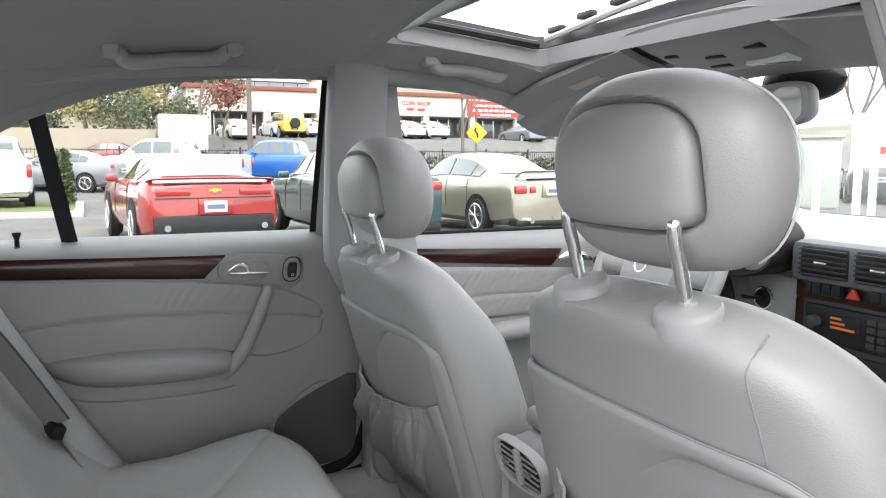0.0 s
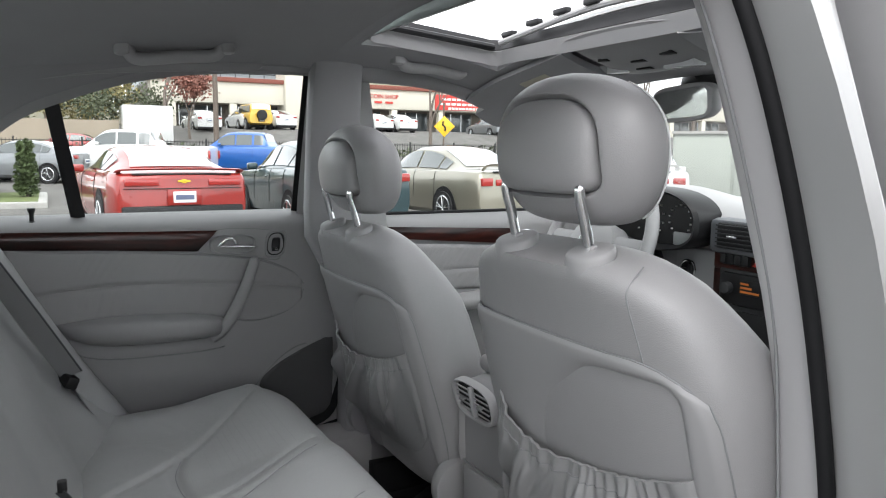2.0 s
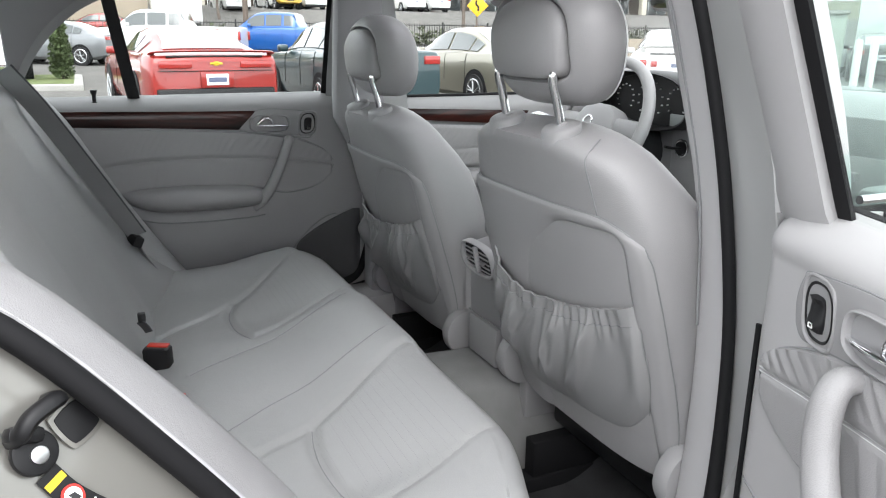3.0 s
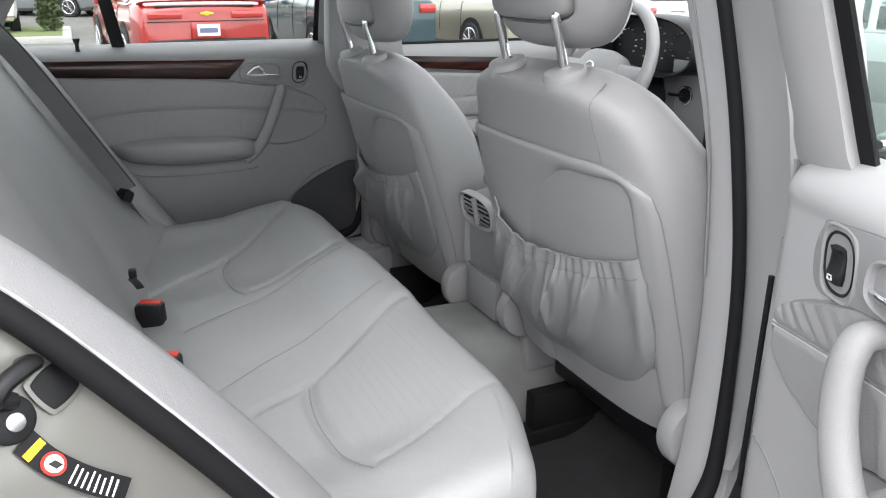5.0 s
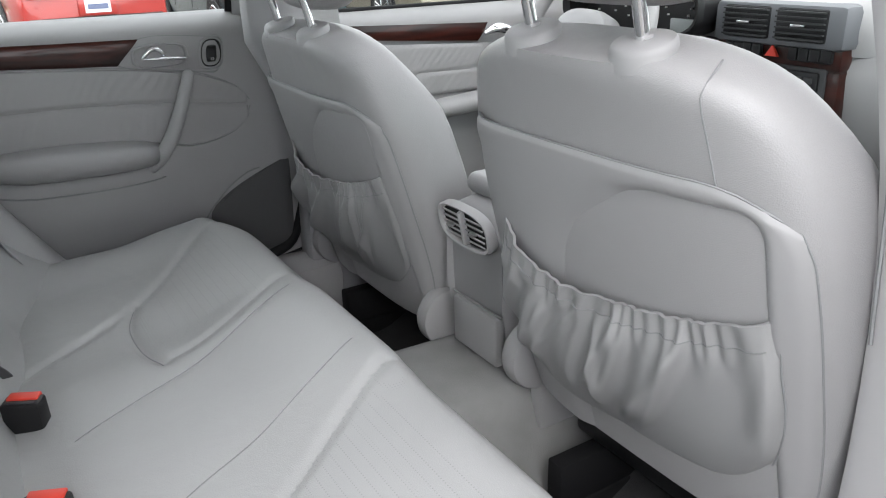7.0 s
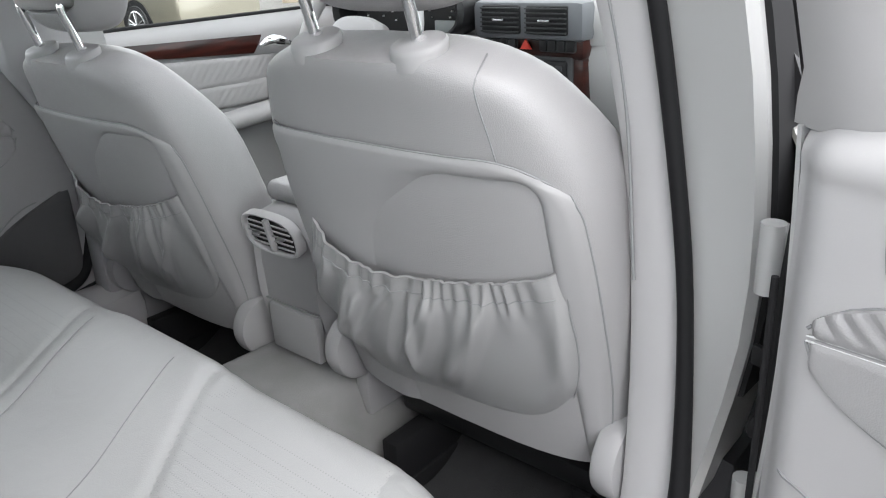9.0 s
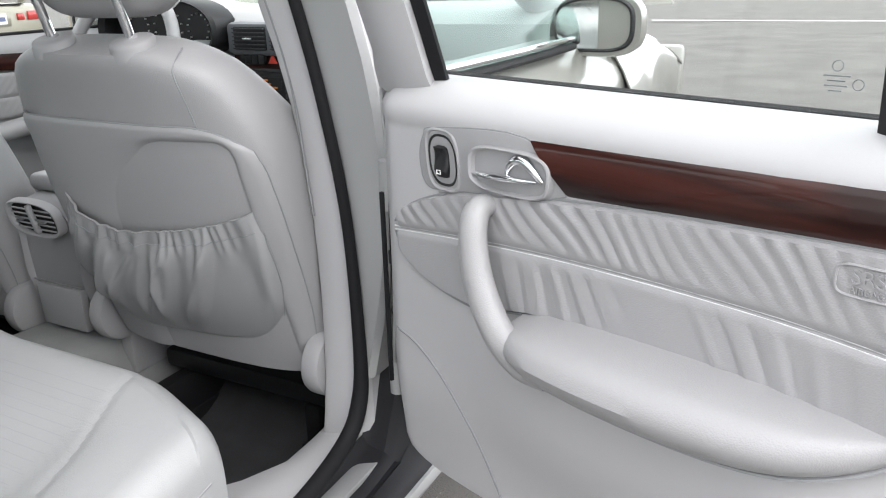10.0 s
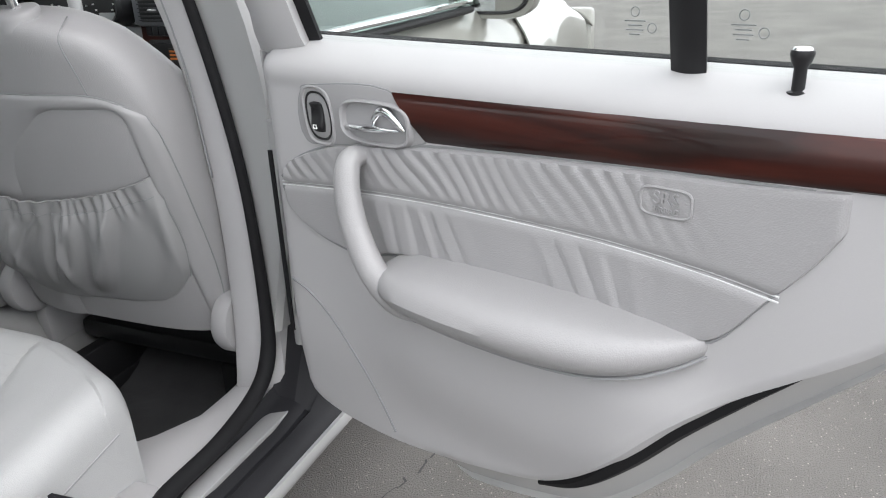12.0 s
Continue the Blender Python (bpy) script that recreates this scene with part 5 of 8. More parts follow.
def roof_rail(a, v):
    """Cloth lining from the ceiling's edge down to the top of the left rear window."""
    u = -0.06 + 0.85 * a
    y = 0.045 - u
    z1 = soft_at(WINDOW_TOP, u) + 0.002
    x0, x1 = -roof_half(y) + 0.03, -0.722 + lean(z1) + 0.010
    z0 = roof_z(x0, y) - 0.003
    swell = 0.014 * math.sin(math.pi * v)
    return Vector((x0 + (x1 - x0) * v + swell, y, z0 + (z1 - z0) * v - swell * 0.6))


solid("roof_rail_left", sheet(roof_rail, 60, 8, 0.006), HEADLINER, "grey cloth lining above the left rear window", "roof rail")
rear_door(LEFT_DOOR, "closed rear door with grey leather panel and wood strip", False)
rear_door(RIGHT_DOOR, "open rear door with pleated grey leather panel and wood strip", True)

# ---- front of the cabin ----
# left front door, closed
fd = thing("car_door", (-0.70, 0.55, 0.45), "closed driver's door with pleated grey panel and wood strip", "car door")


def fpanel(a, v):
    y = 0.19 + 0.95 * a
    z = 0.40 + 0.545 * v
    x = -0.690 - 0.045 * smoothstep(0.905, 0.945, z) ** 1.5 + 0.012 * smoothstep(0.74, 0.70, z) * smoothstep(0.50, 0.66, z)
    return Vector((x, y, z))


b = sheet(fpanel, 30, 40, 0.01)
bmesh.ops.recalc_face_normals(b, faces=b.faces)
part("inner_panel", b, PLASTIC, fd)


def fpleat(a, v):
    y = 0.21 + 0.52 * a
    lo, hi = 0.735, 0.872 - 0.03 * a
    z = lo + (hi - lo) * v
    d = z - 0.79
    ph = 300 * (y - 0.9 * d)
    wave = 0.0007 * math.sin(ph + 2 * math.sin(17 * y)) * smoothstep(0, 0.015, abs(d))
    rim = 0.006 * (smoothstep(0.06, 0, v) + smoothstep(0.94, 1, v))
    return Vector((-0.678 + wave - rim - 0.004 * math.exp(-(d / 0.004) ** 2), y, z))


part("leather_insert", sheet(fpleat, 160, 24), LEATHER, fd, "pleated leather insert")
part("wood_strip", sheet(lambda a, v: Vector((-0.678 + 0.004 * math.sin(math.pi * v), 0.225 + 0.375 * a + 0.03 * v * a, 0.885 - 0.03 * a + (0.030 + 0.012 * a) * v)), 24, 8, 0.004), WOOD, fd, "glossy dark red-brown wood strip")
part("latch_handle", tube([(-0.668, 0.615, 0.872), (-0.660, 0.645, 0.882), (-0.655, 0.675, 0.876), (-0.665, 0.71, 0.868)], lambda k: 0.006 + 0.008 * math.sin(math.pi * k), 12), CHROME, fd, "chrome latch handle")
part("armrest", tube([(-0.66, 0.25, 0.70), (-0.645, 0.40, 0.705), (-0.64, 0.62, 0.72), (-0.65, 0.80, 0.735)], 0.034, 14, 0.7), PLASTIC, fd)
for k in range(4):
    part("seat_switch", tube([(-0.668, 0.73 + 0.03 * k, 0.862 + 0.012 * (k % 2)), (-0.655, 0.73 + 0.03 * k, 0.862 + 0.012 * (k % 2))], 0.011, 12), BLACK, fd, "black seat switch")
FRONT_TOP = [(0.14, 1.284), (0.292, 1.278), (0.443, 1.247), (0.592, 1.185), (0.634, 1.155), (0.78, 1.07), (0.95, 0.96)]


def fglass(a, v):
    y = 0.16 + 0.78 * a
    z = 0.93 + (soft_at(FRONT_TOP, y) - 0.93) * v
    return Vector((-0.735 + lean(z), y, z))


p = part("window_pane", sheet(fglass, 20, 10, 0.004), GLASS, fd, "clear tinted glass pane")
p.visible_shadow = False
part("glass_channel", tube([(-0.728 + lean(z), y, z - 0.003) for y, z in FRONT_TOP], 0.0065, 8), RUBBER, fd)
part("belt_seal", tube([(-0.735, y, 0.943) for y in (0.17, 0.5, 0.93)], 0.006, 8), RUBBER, fd)
rings = [[(-0.718 + a * r, 0.235 + b * r, h) for a, b in oval(0, 0, 1, 1, 2, 18)] for h, r in ((0.935, 0.005), (0.965, 0.005), (0.972, 0.009), (0.976, 0.009))]
part("lock_knob", loft(rings), BLACK, fd, "black lock knob")

# roof rails and windscreen pillars


def rail(s):
    """Cloth-covered rail from the header along the side windows, and the windscreen pillar in front."""
    line = [(0.56, 0.10, 1.293), (0.565, 0.30, 1.285), (0.575, 0.44, 1.252), (0.60, 0.60, 1.185), (0.625, 0.78, 1.09), (0.655, 0.98, 0.985), (0.67, 1.10, 0.93)]
    return tube([(s * x, y, z) for x, y, z in line], lambda k: 0.030 + 0.012 * k, 14, 0.8)


for s, side in ((-1, "left"), (1, "right")):
    solid("screen_pillar_" + side, rail(s), HEADLINER, "grey trimmed windscreen pillar", "pillar trim")


def header(u, v):
    x = -0.60 + 1.2 * u
    y = 0.50 + 0.10 * v - 0.05 * abs(2 * u - 1) ** 2
    return Vector((x, y, roof_z(x, 0.50) - 0.006 - 0.028 * v - 0.01 * math.sin(math.pi * v)))


solid("windscreen_header", sheet(header, 24, 6, 0.02), HEADLINER, "grey trimmed windscreen header", "header")


def screen(u, v):
    y = 1.22 - 0.64 * v
    half = 0.655 - 0.08 * v
    x = (2 * u - 1) * half
    return Vector((x, y - 0.10 * (2 * u - 1) ** 2 * (1 - 0.5 * v), 0.965 + (1.275 - 0.965) * v))


ws = thing("windscreen", (0, 0.9, 1.1), "clear windscreen with dark mirror shroud", "windscreen")
p = part("pane", sheet(screen, 20, 12, 0.005), GLASS, ws)
p.visible_shadow = False
rings = []
for k in range(11):
    a = -1 + 0.2 * k
    r = math.sqrt(max(0.0, 1 - abs(a) ** 2.6)) + 0.02
    rings.append([(0.012 + 0.082 * a, 0.635 + b * 0.030 * r, 1.250 + c * 0.034 * r) for b, c in oval(0, 0, 1, 1, 2, 24)])
part("mirror_shroud", loft(rings), BLACK, ws, "black mirror and sensor shroud")

# rear-view mirror
rv = thing("rear_view_mirror", (0.0, 0.57, 1.21), "grey rear-view mirror below the roof console", "mirror")
mm = Matrix.Translation((-0.005, 0.575, 1.208)) @ Euler((radians(5), 0, radians(-18))).to_matrix().to_4x4()
rings = []
for d, k in ((0.028, 0.62), (0.024, 0.84), (0.012, 0.96), (0.0, 1.0), (-0.006, 0.99), (-0.009, 0.95)):
    rings.append([(a * 0.125 * k, d, b * 0.036 * k) for a, b in oval(0, 0, 1, 1, 4, 40)])
part("housing", loft(rings), PLASTIC, rv, m=mm)
b = bmesh.new()
b.faces.new([b.verts.new((a * 0.113, -0.0098, c * 0.0275)) for a, c in oval(0, 0, 1, 1, 5, 40)])
bmesh.ops.solidify(b, geom=b.faces[:], thickness=0.001)
bmesh.ops.recalc_face_normals(b, faces=b.faces)
part("mirror_glass", b, MIRROR, rv, "mirror glass", m=mm)
part("stalk", tube([(0, 0.60, 1.21), (0.0, 0.62, 1.25), (0.0, 0.60, 1.29)], 0.014, 12), DARK, rv)

LABEL = surface("pale_label", (0.45, 0.42, 0.33), 0.6, bump=0)
# sun visors, roof console, grab handles
for s, x0 in ((-1, -0.36), (1, 0.36)):
    vz = thing("sun_visor", (x0, 0.46, 1.29), "grey sun visor folded up against the roof", "sun visor", "sun visors")

    def visor(u, v, s=s, x0=x0):
        x = x0 + (u - 0.5) * 0.40
        y = 0.415 + 0.13 * v
        return Vector((x, y - 0.02 * (2 * u - 1) ** 2, roof_z(x, y) - 0.016 - 0.006 * math.sin(math.pi * v)))

    b = sheet(visor, 16, 8, 0.013)
    part("panel", b, HEADLINER, vz)
    part("label_strip", sheet(lambda u, v: visor(0.42 + 0.26 * u if s < 0 else 0.3 + 0.26 * u, 0.22 + 0.14 * v) + Vector((0, 0, -0.0145)), 4, 2, 0.001), LABEL, vz, "pale printed label strip")
oc = thing("roof_console", (0, 0.45, 1.30), "grey roof console with reading lamps and switches", "roof console")


def console_shell(u, v):
    x = -0.155 + 0.31 * u
    y = 0.390 + 0.16 * v
    dome = (1 - (2 * u - 1) ** 4) * (1 - (2 * v - 1) ** 4)
    return Vector((x, y, roof_z(x, y) - 0.004 - 0.034 * dome))


part("housing", sheet(console_shell, 24, 16, 0.01), PLASTIC, oc)


def on_console(x, y, sx, sy, h, mat, name, label=""):
    u, v = (x + 0.155) / 0.31, (y - 0.390) / 0.16
    z = console_shell(u, v).z
    part(name, box(x - sx, x + sx, y - sy, y + sy, z - h * 0.5 - 0.0095, z + 0.004, 0.002), mat, oc, label)


on_console(-0.075, 0.435, 0.014, 0.008, 0.006, BLACK, "switch", "black roof switch")
on_console(0.0, 0.455, 0.018, 0.007, 0.006, BLACK, "switch", "black roof switch")
on_console(0.085, 0.445, 0.015, 0.008, 0.006, BLACK, "switch", "black roof switch")
on_console(-0.02, 0.490, 0.020, 0.008, 0.005, BLACK, "switch", "black roof switch")
LAMP = surface("clear_lamp_lens", (0.75, 0.76, 0.77), 0.15, bump=0, coat=1.0)
on_console(0.07, 0.50, 0.038, 0.016, 0.007, LAMP, "reading_lamp", "clear reading lamp lens")
on_console(-0.10, 0.50, 0.030, 0.016, 0.007, LAMP, "reading_lamp", "clear reading lamp lens")
for y0, y1 in ((-0.405, -0.205), (0.172, 0.36)):
    gh = thing("grab_handle", (-0.54, (y0 + y1) / 2, 1.31), "grey moulded grab handle under the roof rail", "grab handle", "grab handles")
    r = lambda y: roof_z(-0.47, y) + 0.02 * smoothstep(0.1, 0.36, y)
    part("grip", tube([(-0.475, y0, r(y0) - 0.004), (-0.482, y0 + 0.012, r(y0) - 0.020), (-0.485, y0 + 0.030, r(y0) - 0.034), (-0.485, (y0 + y1) / 2, r(0.5 * (y0 + y1)) - 0.035), (-0.485, y1 - 0.030, r(y1) - 0.034), (-0.482, y1 - 0.012, r(y1) - 0.020), (-0.475, y1, r(y1) - 0.004)], 0.0145, 16, 0.85), PLASTIC_SOFT, gh)
    for y in (y0, y1):
        part("mount", box(-0.495, -0.46, y - 0.014, y + 0.014, r(y) - 0.030, r(y) + 0.006, 0.008), PLASTIC_SOFT, gh)

# dashboard
dash = thing("dashboard", (0, 0.95, 0.85), "two-tone grey dashboard with vents, radio and wood trim", "dashboard")
prof = [(1.26, 0.955), (1.15, 0.985), (1.02, 1.003), (0.93, 1.0), (0.885, 0.985), (0.86, 0.96), (0.855, 0.915), (0.865, 0.875)]
rings = []
for k in range(33):
    x = -0.69 + 1.38 * k / 32
    bulge = 0.03 * smoothstep(0.25, 0.05, abs(x)) + 0.02 * smoothstep(0.2, 0.05, abs(x + 0.37))
    hood = 0.030 * smoothstep(0.20, 0.08, abs(x + 0.37))
    rings.append([(x, y - (bulge if y < 0.95 else 0) + 0.04 * (x / 0.69) ** 2, z + (hood if 0.85 < y < 1.0 and z > 0.95 else 0)) for y, z in prof])
b = loft(rings, False, False)
b.normal_update()
bmesh.ops.solidify(b, geom=b.faces[:], thickness=0.01)
part("top", b, PLASTIC_SOFT, dash, "soft grey dashboard top")
low = [(0.865, 0.878), (0.85, 0.84), (0.86, 0.76), (0.90, 0.66), (0.98, 0.55), (1.1, 0.45)]
rings = [[(-0.69 + 1.38 * k / 24, y + 0.03 * ((-0.69 + 1.38 * k / 24) / 0.69) ** 2, z) for y, z in low] for k in range(25)]
b = loft(rings, False, False)
b.normal_update()
bmesh.ops.solidify(b, geom=b.faces[:], thickness=0.01)
part("lower", b, PLASTIC, dash, "pale grey lower dashboard")
part("glovebox_line", tube([(0.20, 0.846, 0.845), (0.42, 0.858, 0.842), (0.62, 0.872, 0.838)], 0.002, 6), SEAM, dash)
part("glovebox_latch", box(0.235, 0.29, 0.835, 0.855, 0.832, 0.85, 0.004), PLASTIC, dash)
part("speaker_cover", loft([[(0.02 + a * 0.13 * r, 1.06 + c * 0.055 * r, 1.0 + h) for a, c in oval(0, 0, 1, 1, 2.3, 36)] for r, h in ((1, -0.01), (1, 0.004), (0.9, 0.006), (0.02, 0.006))]), PLASTIC, dash, "oval speaker cover")
part("instrument_hood", loft([[(-0.352 + a * 0.205 * r, 0.806 - d, 0.940 + c * (0.086 if c > 0 else 0.065) * r) for a, c in oval(0, 0, 1, 1, 2.6, 44)] for d, r in ((-0.05, 1.02), (0.03, 1.04), (0.04, 1.0), (0.03, 0.93), (-0.03, 0.88))], False), BLACK, dash, "black instrument hood")
b = bmesh.new()
b.faces.new([b.verts.new((-0.352 + a * 0.182, 0.826, 0.940 + c * (0.076 if c > 0 else 0.057))) for a, c in oval(0, 0, 1, 1, 2.6, 44)])
part("instrument_face", b, BLACK, dash, "black instrument face")
for x, r in ((-0.46, 0.036), (-0.352, 0.050), (-0.245, 0.036)):
    part("dial", joined(*[box(x + math.sin(a) * r - 0.0011, x + math.sin(a) * r + 0.0011, 0.819, 0.8245, 0.950 + math.cos(a) * r - 0.0018, 0.950 + math.cos(a) * r + 0.0018) for a in [radians(-130 + 26 * k) for k in range(11)]]), WHITE, dash, "dial with pale marks")
part("trip_display", box(-0.262, -0.200, 0.817, 0.8245, 0.888, 0.920, 0.002), surface("grey_display", (0.35, 0.37, 0.37), 0.3, bump=0), dash, "grey trip display")
part("dash_panel", box(-0.27, -0.13, 0.835, 0.87, 0.70, 0.885, 0.01), PLASTIC, dash)
part("ignition_ring", tube([Vector((-0.222 + 0.022 * math.cos(a), 0.832, 0.832 + 0.022 * math.sin(a))) for a in [radians(15 * k) for k in range(25)]], 0.0035, 8, smooth=0), CHROME, dash, "chrome ignition ring")
part("ignition_key", joined(disc((-0.222, 0.83, 0.832), 0.018, (0, 1, 0), 0.012, 24, 0.002), tube([(-0.222, 0.825, 0.832), (-0.228, 0.80, 0.834), (-0.235, 0.785, 0.837)], 0.008, 10, 0.5)), BLACK, dash, "black key in the ignition")
cs = thing("centre_stack", (0, 0.83, 0.80), "dark centre stack with radio, vents and wood surround", "centre stack")
part("wood_surround", box(-0.135, 0.135, 0.820, 0.86, 0.835, 0.884, 0.008), WOOD, cs, "dark red-brown wood surround")
for x in (-0.12, 0.12):
    part("wood_side", box(x - 0.015, x + 0.015, 0.822, 0.86, 0.66, 0.84, 0.006), WOOD, cs, "dark red-brown wood surround")
part("fascia", box(-0.112, 0.112, 0.817, 0.86, 0.66, 0.842, 0.006), DARK, cs)
part("vent_housing", box(-0.135, 0.145, 0.800, 0.86, 0.874, 0.954, 0.014), DASH_GREY, cs, "blue-grey vent housing")
for x in (-0.056, 0.060):
    v = part("air_vent", box(x - 0.052, x + 0.052, 0.796, 0.806, 0.886, 0.945, 0.006), BLACK, cs, "black slatted air vent")
    for k in range(6):
        part("slat", box(x - 0.049, x + 0.049, 0.7905, 0.798, 0.8920 + 0.0095 * k - 0.0014, 0.8920 + 0.0095 * k + 0.0014), DARK, v)
    part("vent_tab", box(x - 0.014, x + 0.014, 0.786, 0.792, 0.914, 0.9185, 0.001), CHROME, v, "bright vent tab")
for x, w in ((-0.068, 0.042), (0.075, 0.045)):
    bank = part("switch_bank", box(x - w, x + w, 0.812, 0.825, 0.850, 0.878, 0.006), DARK, cs)
    for k in range(4):
        part("key_cap", box(x - w + 0.004 + k * w / 2, x - w + w / 2 + k * w / 2, 0.809, 0.814, 0.853, 0.875, 0.002), BLACK, bank)
hz = [(0.014 * math.cos(a) * 1.0, 0.014 * math.sin(a)) for a in (radians(90), radians(210), radians(330))]
b = slab([(x * 1.15, z) for x, z in hz], 0.006, 0.001)
part("hazard_button", b, RED_BUTTON, cs, "red hazard light button", m=Matrix.Translation((0.0, 0.814, 0.862)) @ Euler((radians(90), 0, 0)).to_matrix().to_4x4())
rd = part("radio", box(-0.1, 0.1, 0.811, 0.82, 0.762, 0.834, 0.006), BLACK, cs, "black radio")
part("radio_display", box(-0.045, 0.02, 0.808, 0.812, 0.79, 0.822, 0.002), BLACK, rd)
for k, w in enumerate((0.022, 0.030, 0.05)):
    part("display_row", box(-0.041, -0.041 + w, 0.8065, 0.8085, 0.812 - 0.009 * k, 0.8165 - 0.009 * k), AMBER, rd, "amber display row")
for r in range(4):
    for c in range(3):
        part("radio_key", box(0.032 + 0.021 * c, 0.049 + 0.021 * c, 0.807, 0.812, 0.770 + 0.0145 * r, 0.781 + 0.0145 * r, 0.002), DARK, rd)
part("volume_knob", disc((-0.076, 0.803, 0.80), 0.013, (0, 1, 0), 0.018, 24, 0.002), DARK, rd)
part("cubby", box(-0.085, 0.085, 0.813, 0.82, 0.69, 0.75, 0.004), BLACK, cs, "black storage cubby")
cs.location.z += 0.012

# steering wheel
sw = thing("steering_wheel", (-0.37, 0.68, 0.88), "grey leather steering wheel with thick hub", "steering wheel")
ms = Matrix.Translation((-0.37, 0.665, 0.885)) @ Euler((radians(66), 0, 0)).to_matrix().to_4x4()
rings = []
for k in range(49):
    a = 2 * math.pi * k / 48
    rings.append([((0.182 + 0.0155 * math.cos(t)) * math.cos(a), (0.182 + 0.0155 * math.cos(t)) * math.sin(a), 0.0175 * math.sin(t)) for t in [2 * math.pi * j / 12 for j in range(12)]])
part("rim", loft(rings, False), LEATHER, sw, m=ms)
hub = []
for r, h in ((1.0, -0.03), (1.02, 0.0), (0.95, 0.02), (0.7, 0.034), (0.3, 0.038), (0.02, 0.038)):
    hub.append([(a * 0.085 * r, -0.01 + c * 0.068 * r, h) for a, c in oval(0, 0, 1, 1, 2.6, 40)])
part("hub", loft(hub), PLASTIC, sw, m=ms)
part("emblem", tube([Vector((0.018 * math.cos(a), -0.005 + 0.018 * math.sin(a), 0.039)) for a in [radians(15 * k) for k in range(25)]], 0.002, 6, smooth=0), CHROME, sw, "round chrome emblem", m=ms)
for a in (0, 180, 270):
    c, s_ = math.cos(radians(a)), math.sin(radians(a))
    part("spoke", tube([(0.06 * c, 0.06 * s_, 0.004), (0.12 * c, 0.12 * s_, 0.002), (0.178 * c, 0.178 * s_, 0.0)], 0.026, 12, 0.45, up=(0, 0, 1)), PLASTIC, sw, m=ms)
part("column", tube([(-0.37, 0.69, 0.87), (-0.37, 0.80, 0.83), (-0.37, 0.90, 0.80)], 0.055, 20), DARK, sw, "dark steering column shroud")

# centre console between the front seats, with rear vents
con = thing("centre_console", (0, 0.3, 0.45), "grey centre console with round rear air vents", "console")
rings = []
for y, w, zt in ((0.132, 0.074, 0.655), (0.122, 0.078, 0.685), (0.135, 0.081, 0.698), (0.17, 0.083, 0.704), (0.45, 0.085, 0.70), (0.50, 0.085, 0.62), (0.80, 0.09, 0.63)):
    rings.append([(a * w, y + (0.03 * max(0.0, (0.55 - ((zt + 0.42) / 2 + c * (zt - 0.42) / 2))) / 0.15 if y < 0.2 else 0), (zt + 0.42) / 2 + c * (zt - 0.42) / 2) for a, c in oval(0, 0, 1, 1, 6, 44)])
part("body", loft(rings), PLASTIC, con)
part("armrest_lid", box(-0.08, 0.08, 0.16, 0.46, 0.70, 0.735, 0.015, 3), LEATHER, con, "padded leather lid")
mv = Matrix.Translation((-0.012, 0.114, 0.666)) @ Euler((radians(12), 0, 0)).to_matrix().to_4x4()
bez = []
for r, d in ((1.0, 0.012), (1.0, 0.0), (0.96, -0.004), (0.88, -0.003), (0.84, 0.002)):
    bez.append([(a * 0.072 * r, d, c * 0.037 * r) for a, c in oval(0, 0, 1, 1, 2.9, 44)])
part("vent_bezel", loft(bez, False), PLASTIC_SOFT, con, "pale vent bezel", m=mv)
b = bmesh.new()
b.faces.new([b.verts.new((a * 0.064, 0.006, c * 0.032)) for a, c in oval(0, 0, 1, 1, 2.9, 44)])
vb = part("vent_box", b, BLACK, con, m=mv)
part("vent_bridge", box(-0.0045, 0.0045, -0.006, 0.004, -0.029, 0.029, 0.002), PLASTIC_SOFT, con, m=mv)
for x in (-0.031, 0.031):
    for k in range(5):
        z = -0.020 + 0.010 * k
        half = 0.0255 - 0.004 * abs(k - 2) * 0.5
        part("vent_slat", box(x - half, x + half, -0.0022, 0.0004, z - 0.0012, z + 0.0012, 0.0004), PLASTIC_SOFT, vb, "pale vent slat", m=mv)
    part("vent_tab", box(x - 0.008, x + 0.008, -0.008, -0.002, -0.002, 0.002, 0.001), STEEL, vb, m=mv)
part("lid_line", tube([(-0.070, 0.128, 0.535), (0.0, 0.126, 0.535), (0.070, 0.128, 0.535)], 0.0016, 6), SEAM, con)
part("lower_lid", box(-0.062, 0.062, 0.123, 0.14, 0.445, 0.53, 0.004), PLASTIC, con, "blank lower lid")

# floor mats
for x in (-0.42, 0.42):
    fm = thing("floor_mat", (x, 0.06, 0.25), "dark grey carpet floor mat with bound edge", "floor mat", "rear mats")

    def mat_top(u, v, x=x):
        a, c = oval(0, 0, 1, 1, 6, 4)[0], 0
        px, py = x + (u - 0.5) * 0.40, -0.20 + 0.52 * v
        return Vector((px, py, 0.252 + 0.004 * math.sin(5 * px + 3 * py) + 0.05 * smoothstep(0.75, 1.0, v)))

    part("carpet_face", sheet(mat_top, 16, 16, 0.008), MAT, fm)
    edge = [mat_top(0, k / 10) for k in range(11)] + [mat_top(k / 10, 1) for k in range(1, 11)] + [mat_top(1, 1 - k / 10) for k in range(1, 11)] + [mat_top(1 - k / 10, 0) for k in range(1, 11)]
    part("bound_edge", tube([p + Vector((0, 0, 0.003)) for p in edge], 0.006, 8, smooth=0), RUBBER, fm, "bound edge")

# left rear seat belt: shoulder run, tongue and lap run
sb = thing("seat_belt", (-0.55, -0.6, 0.8), "dark grey seat belt with black tongue, hanging unused", "seat belt")


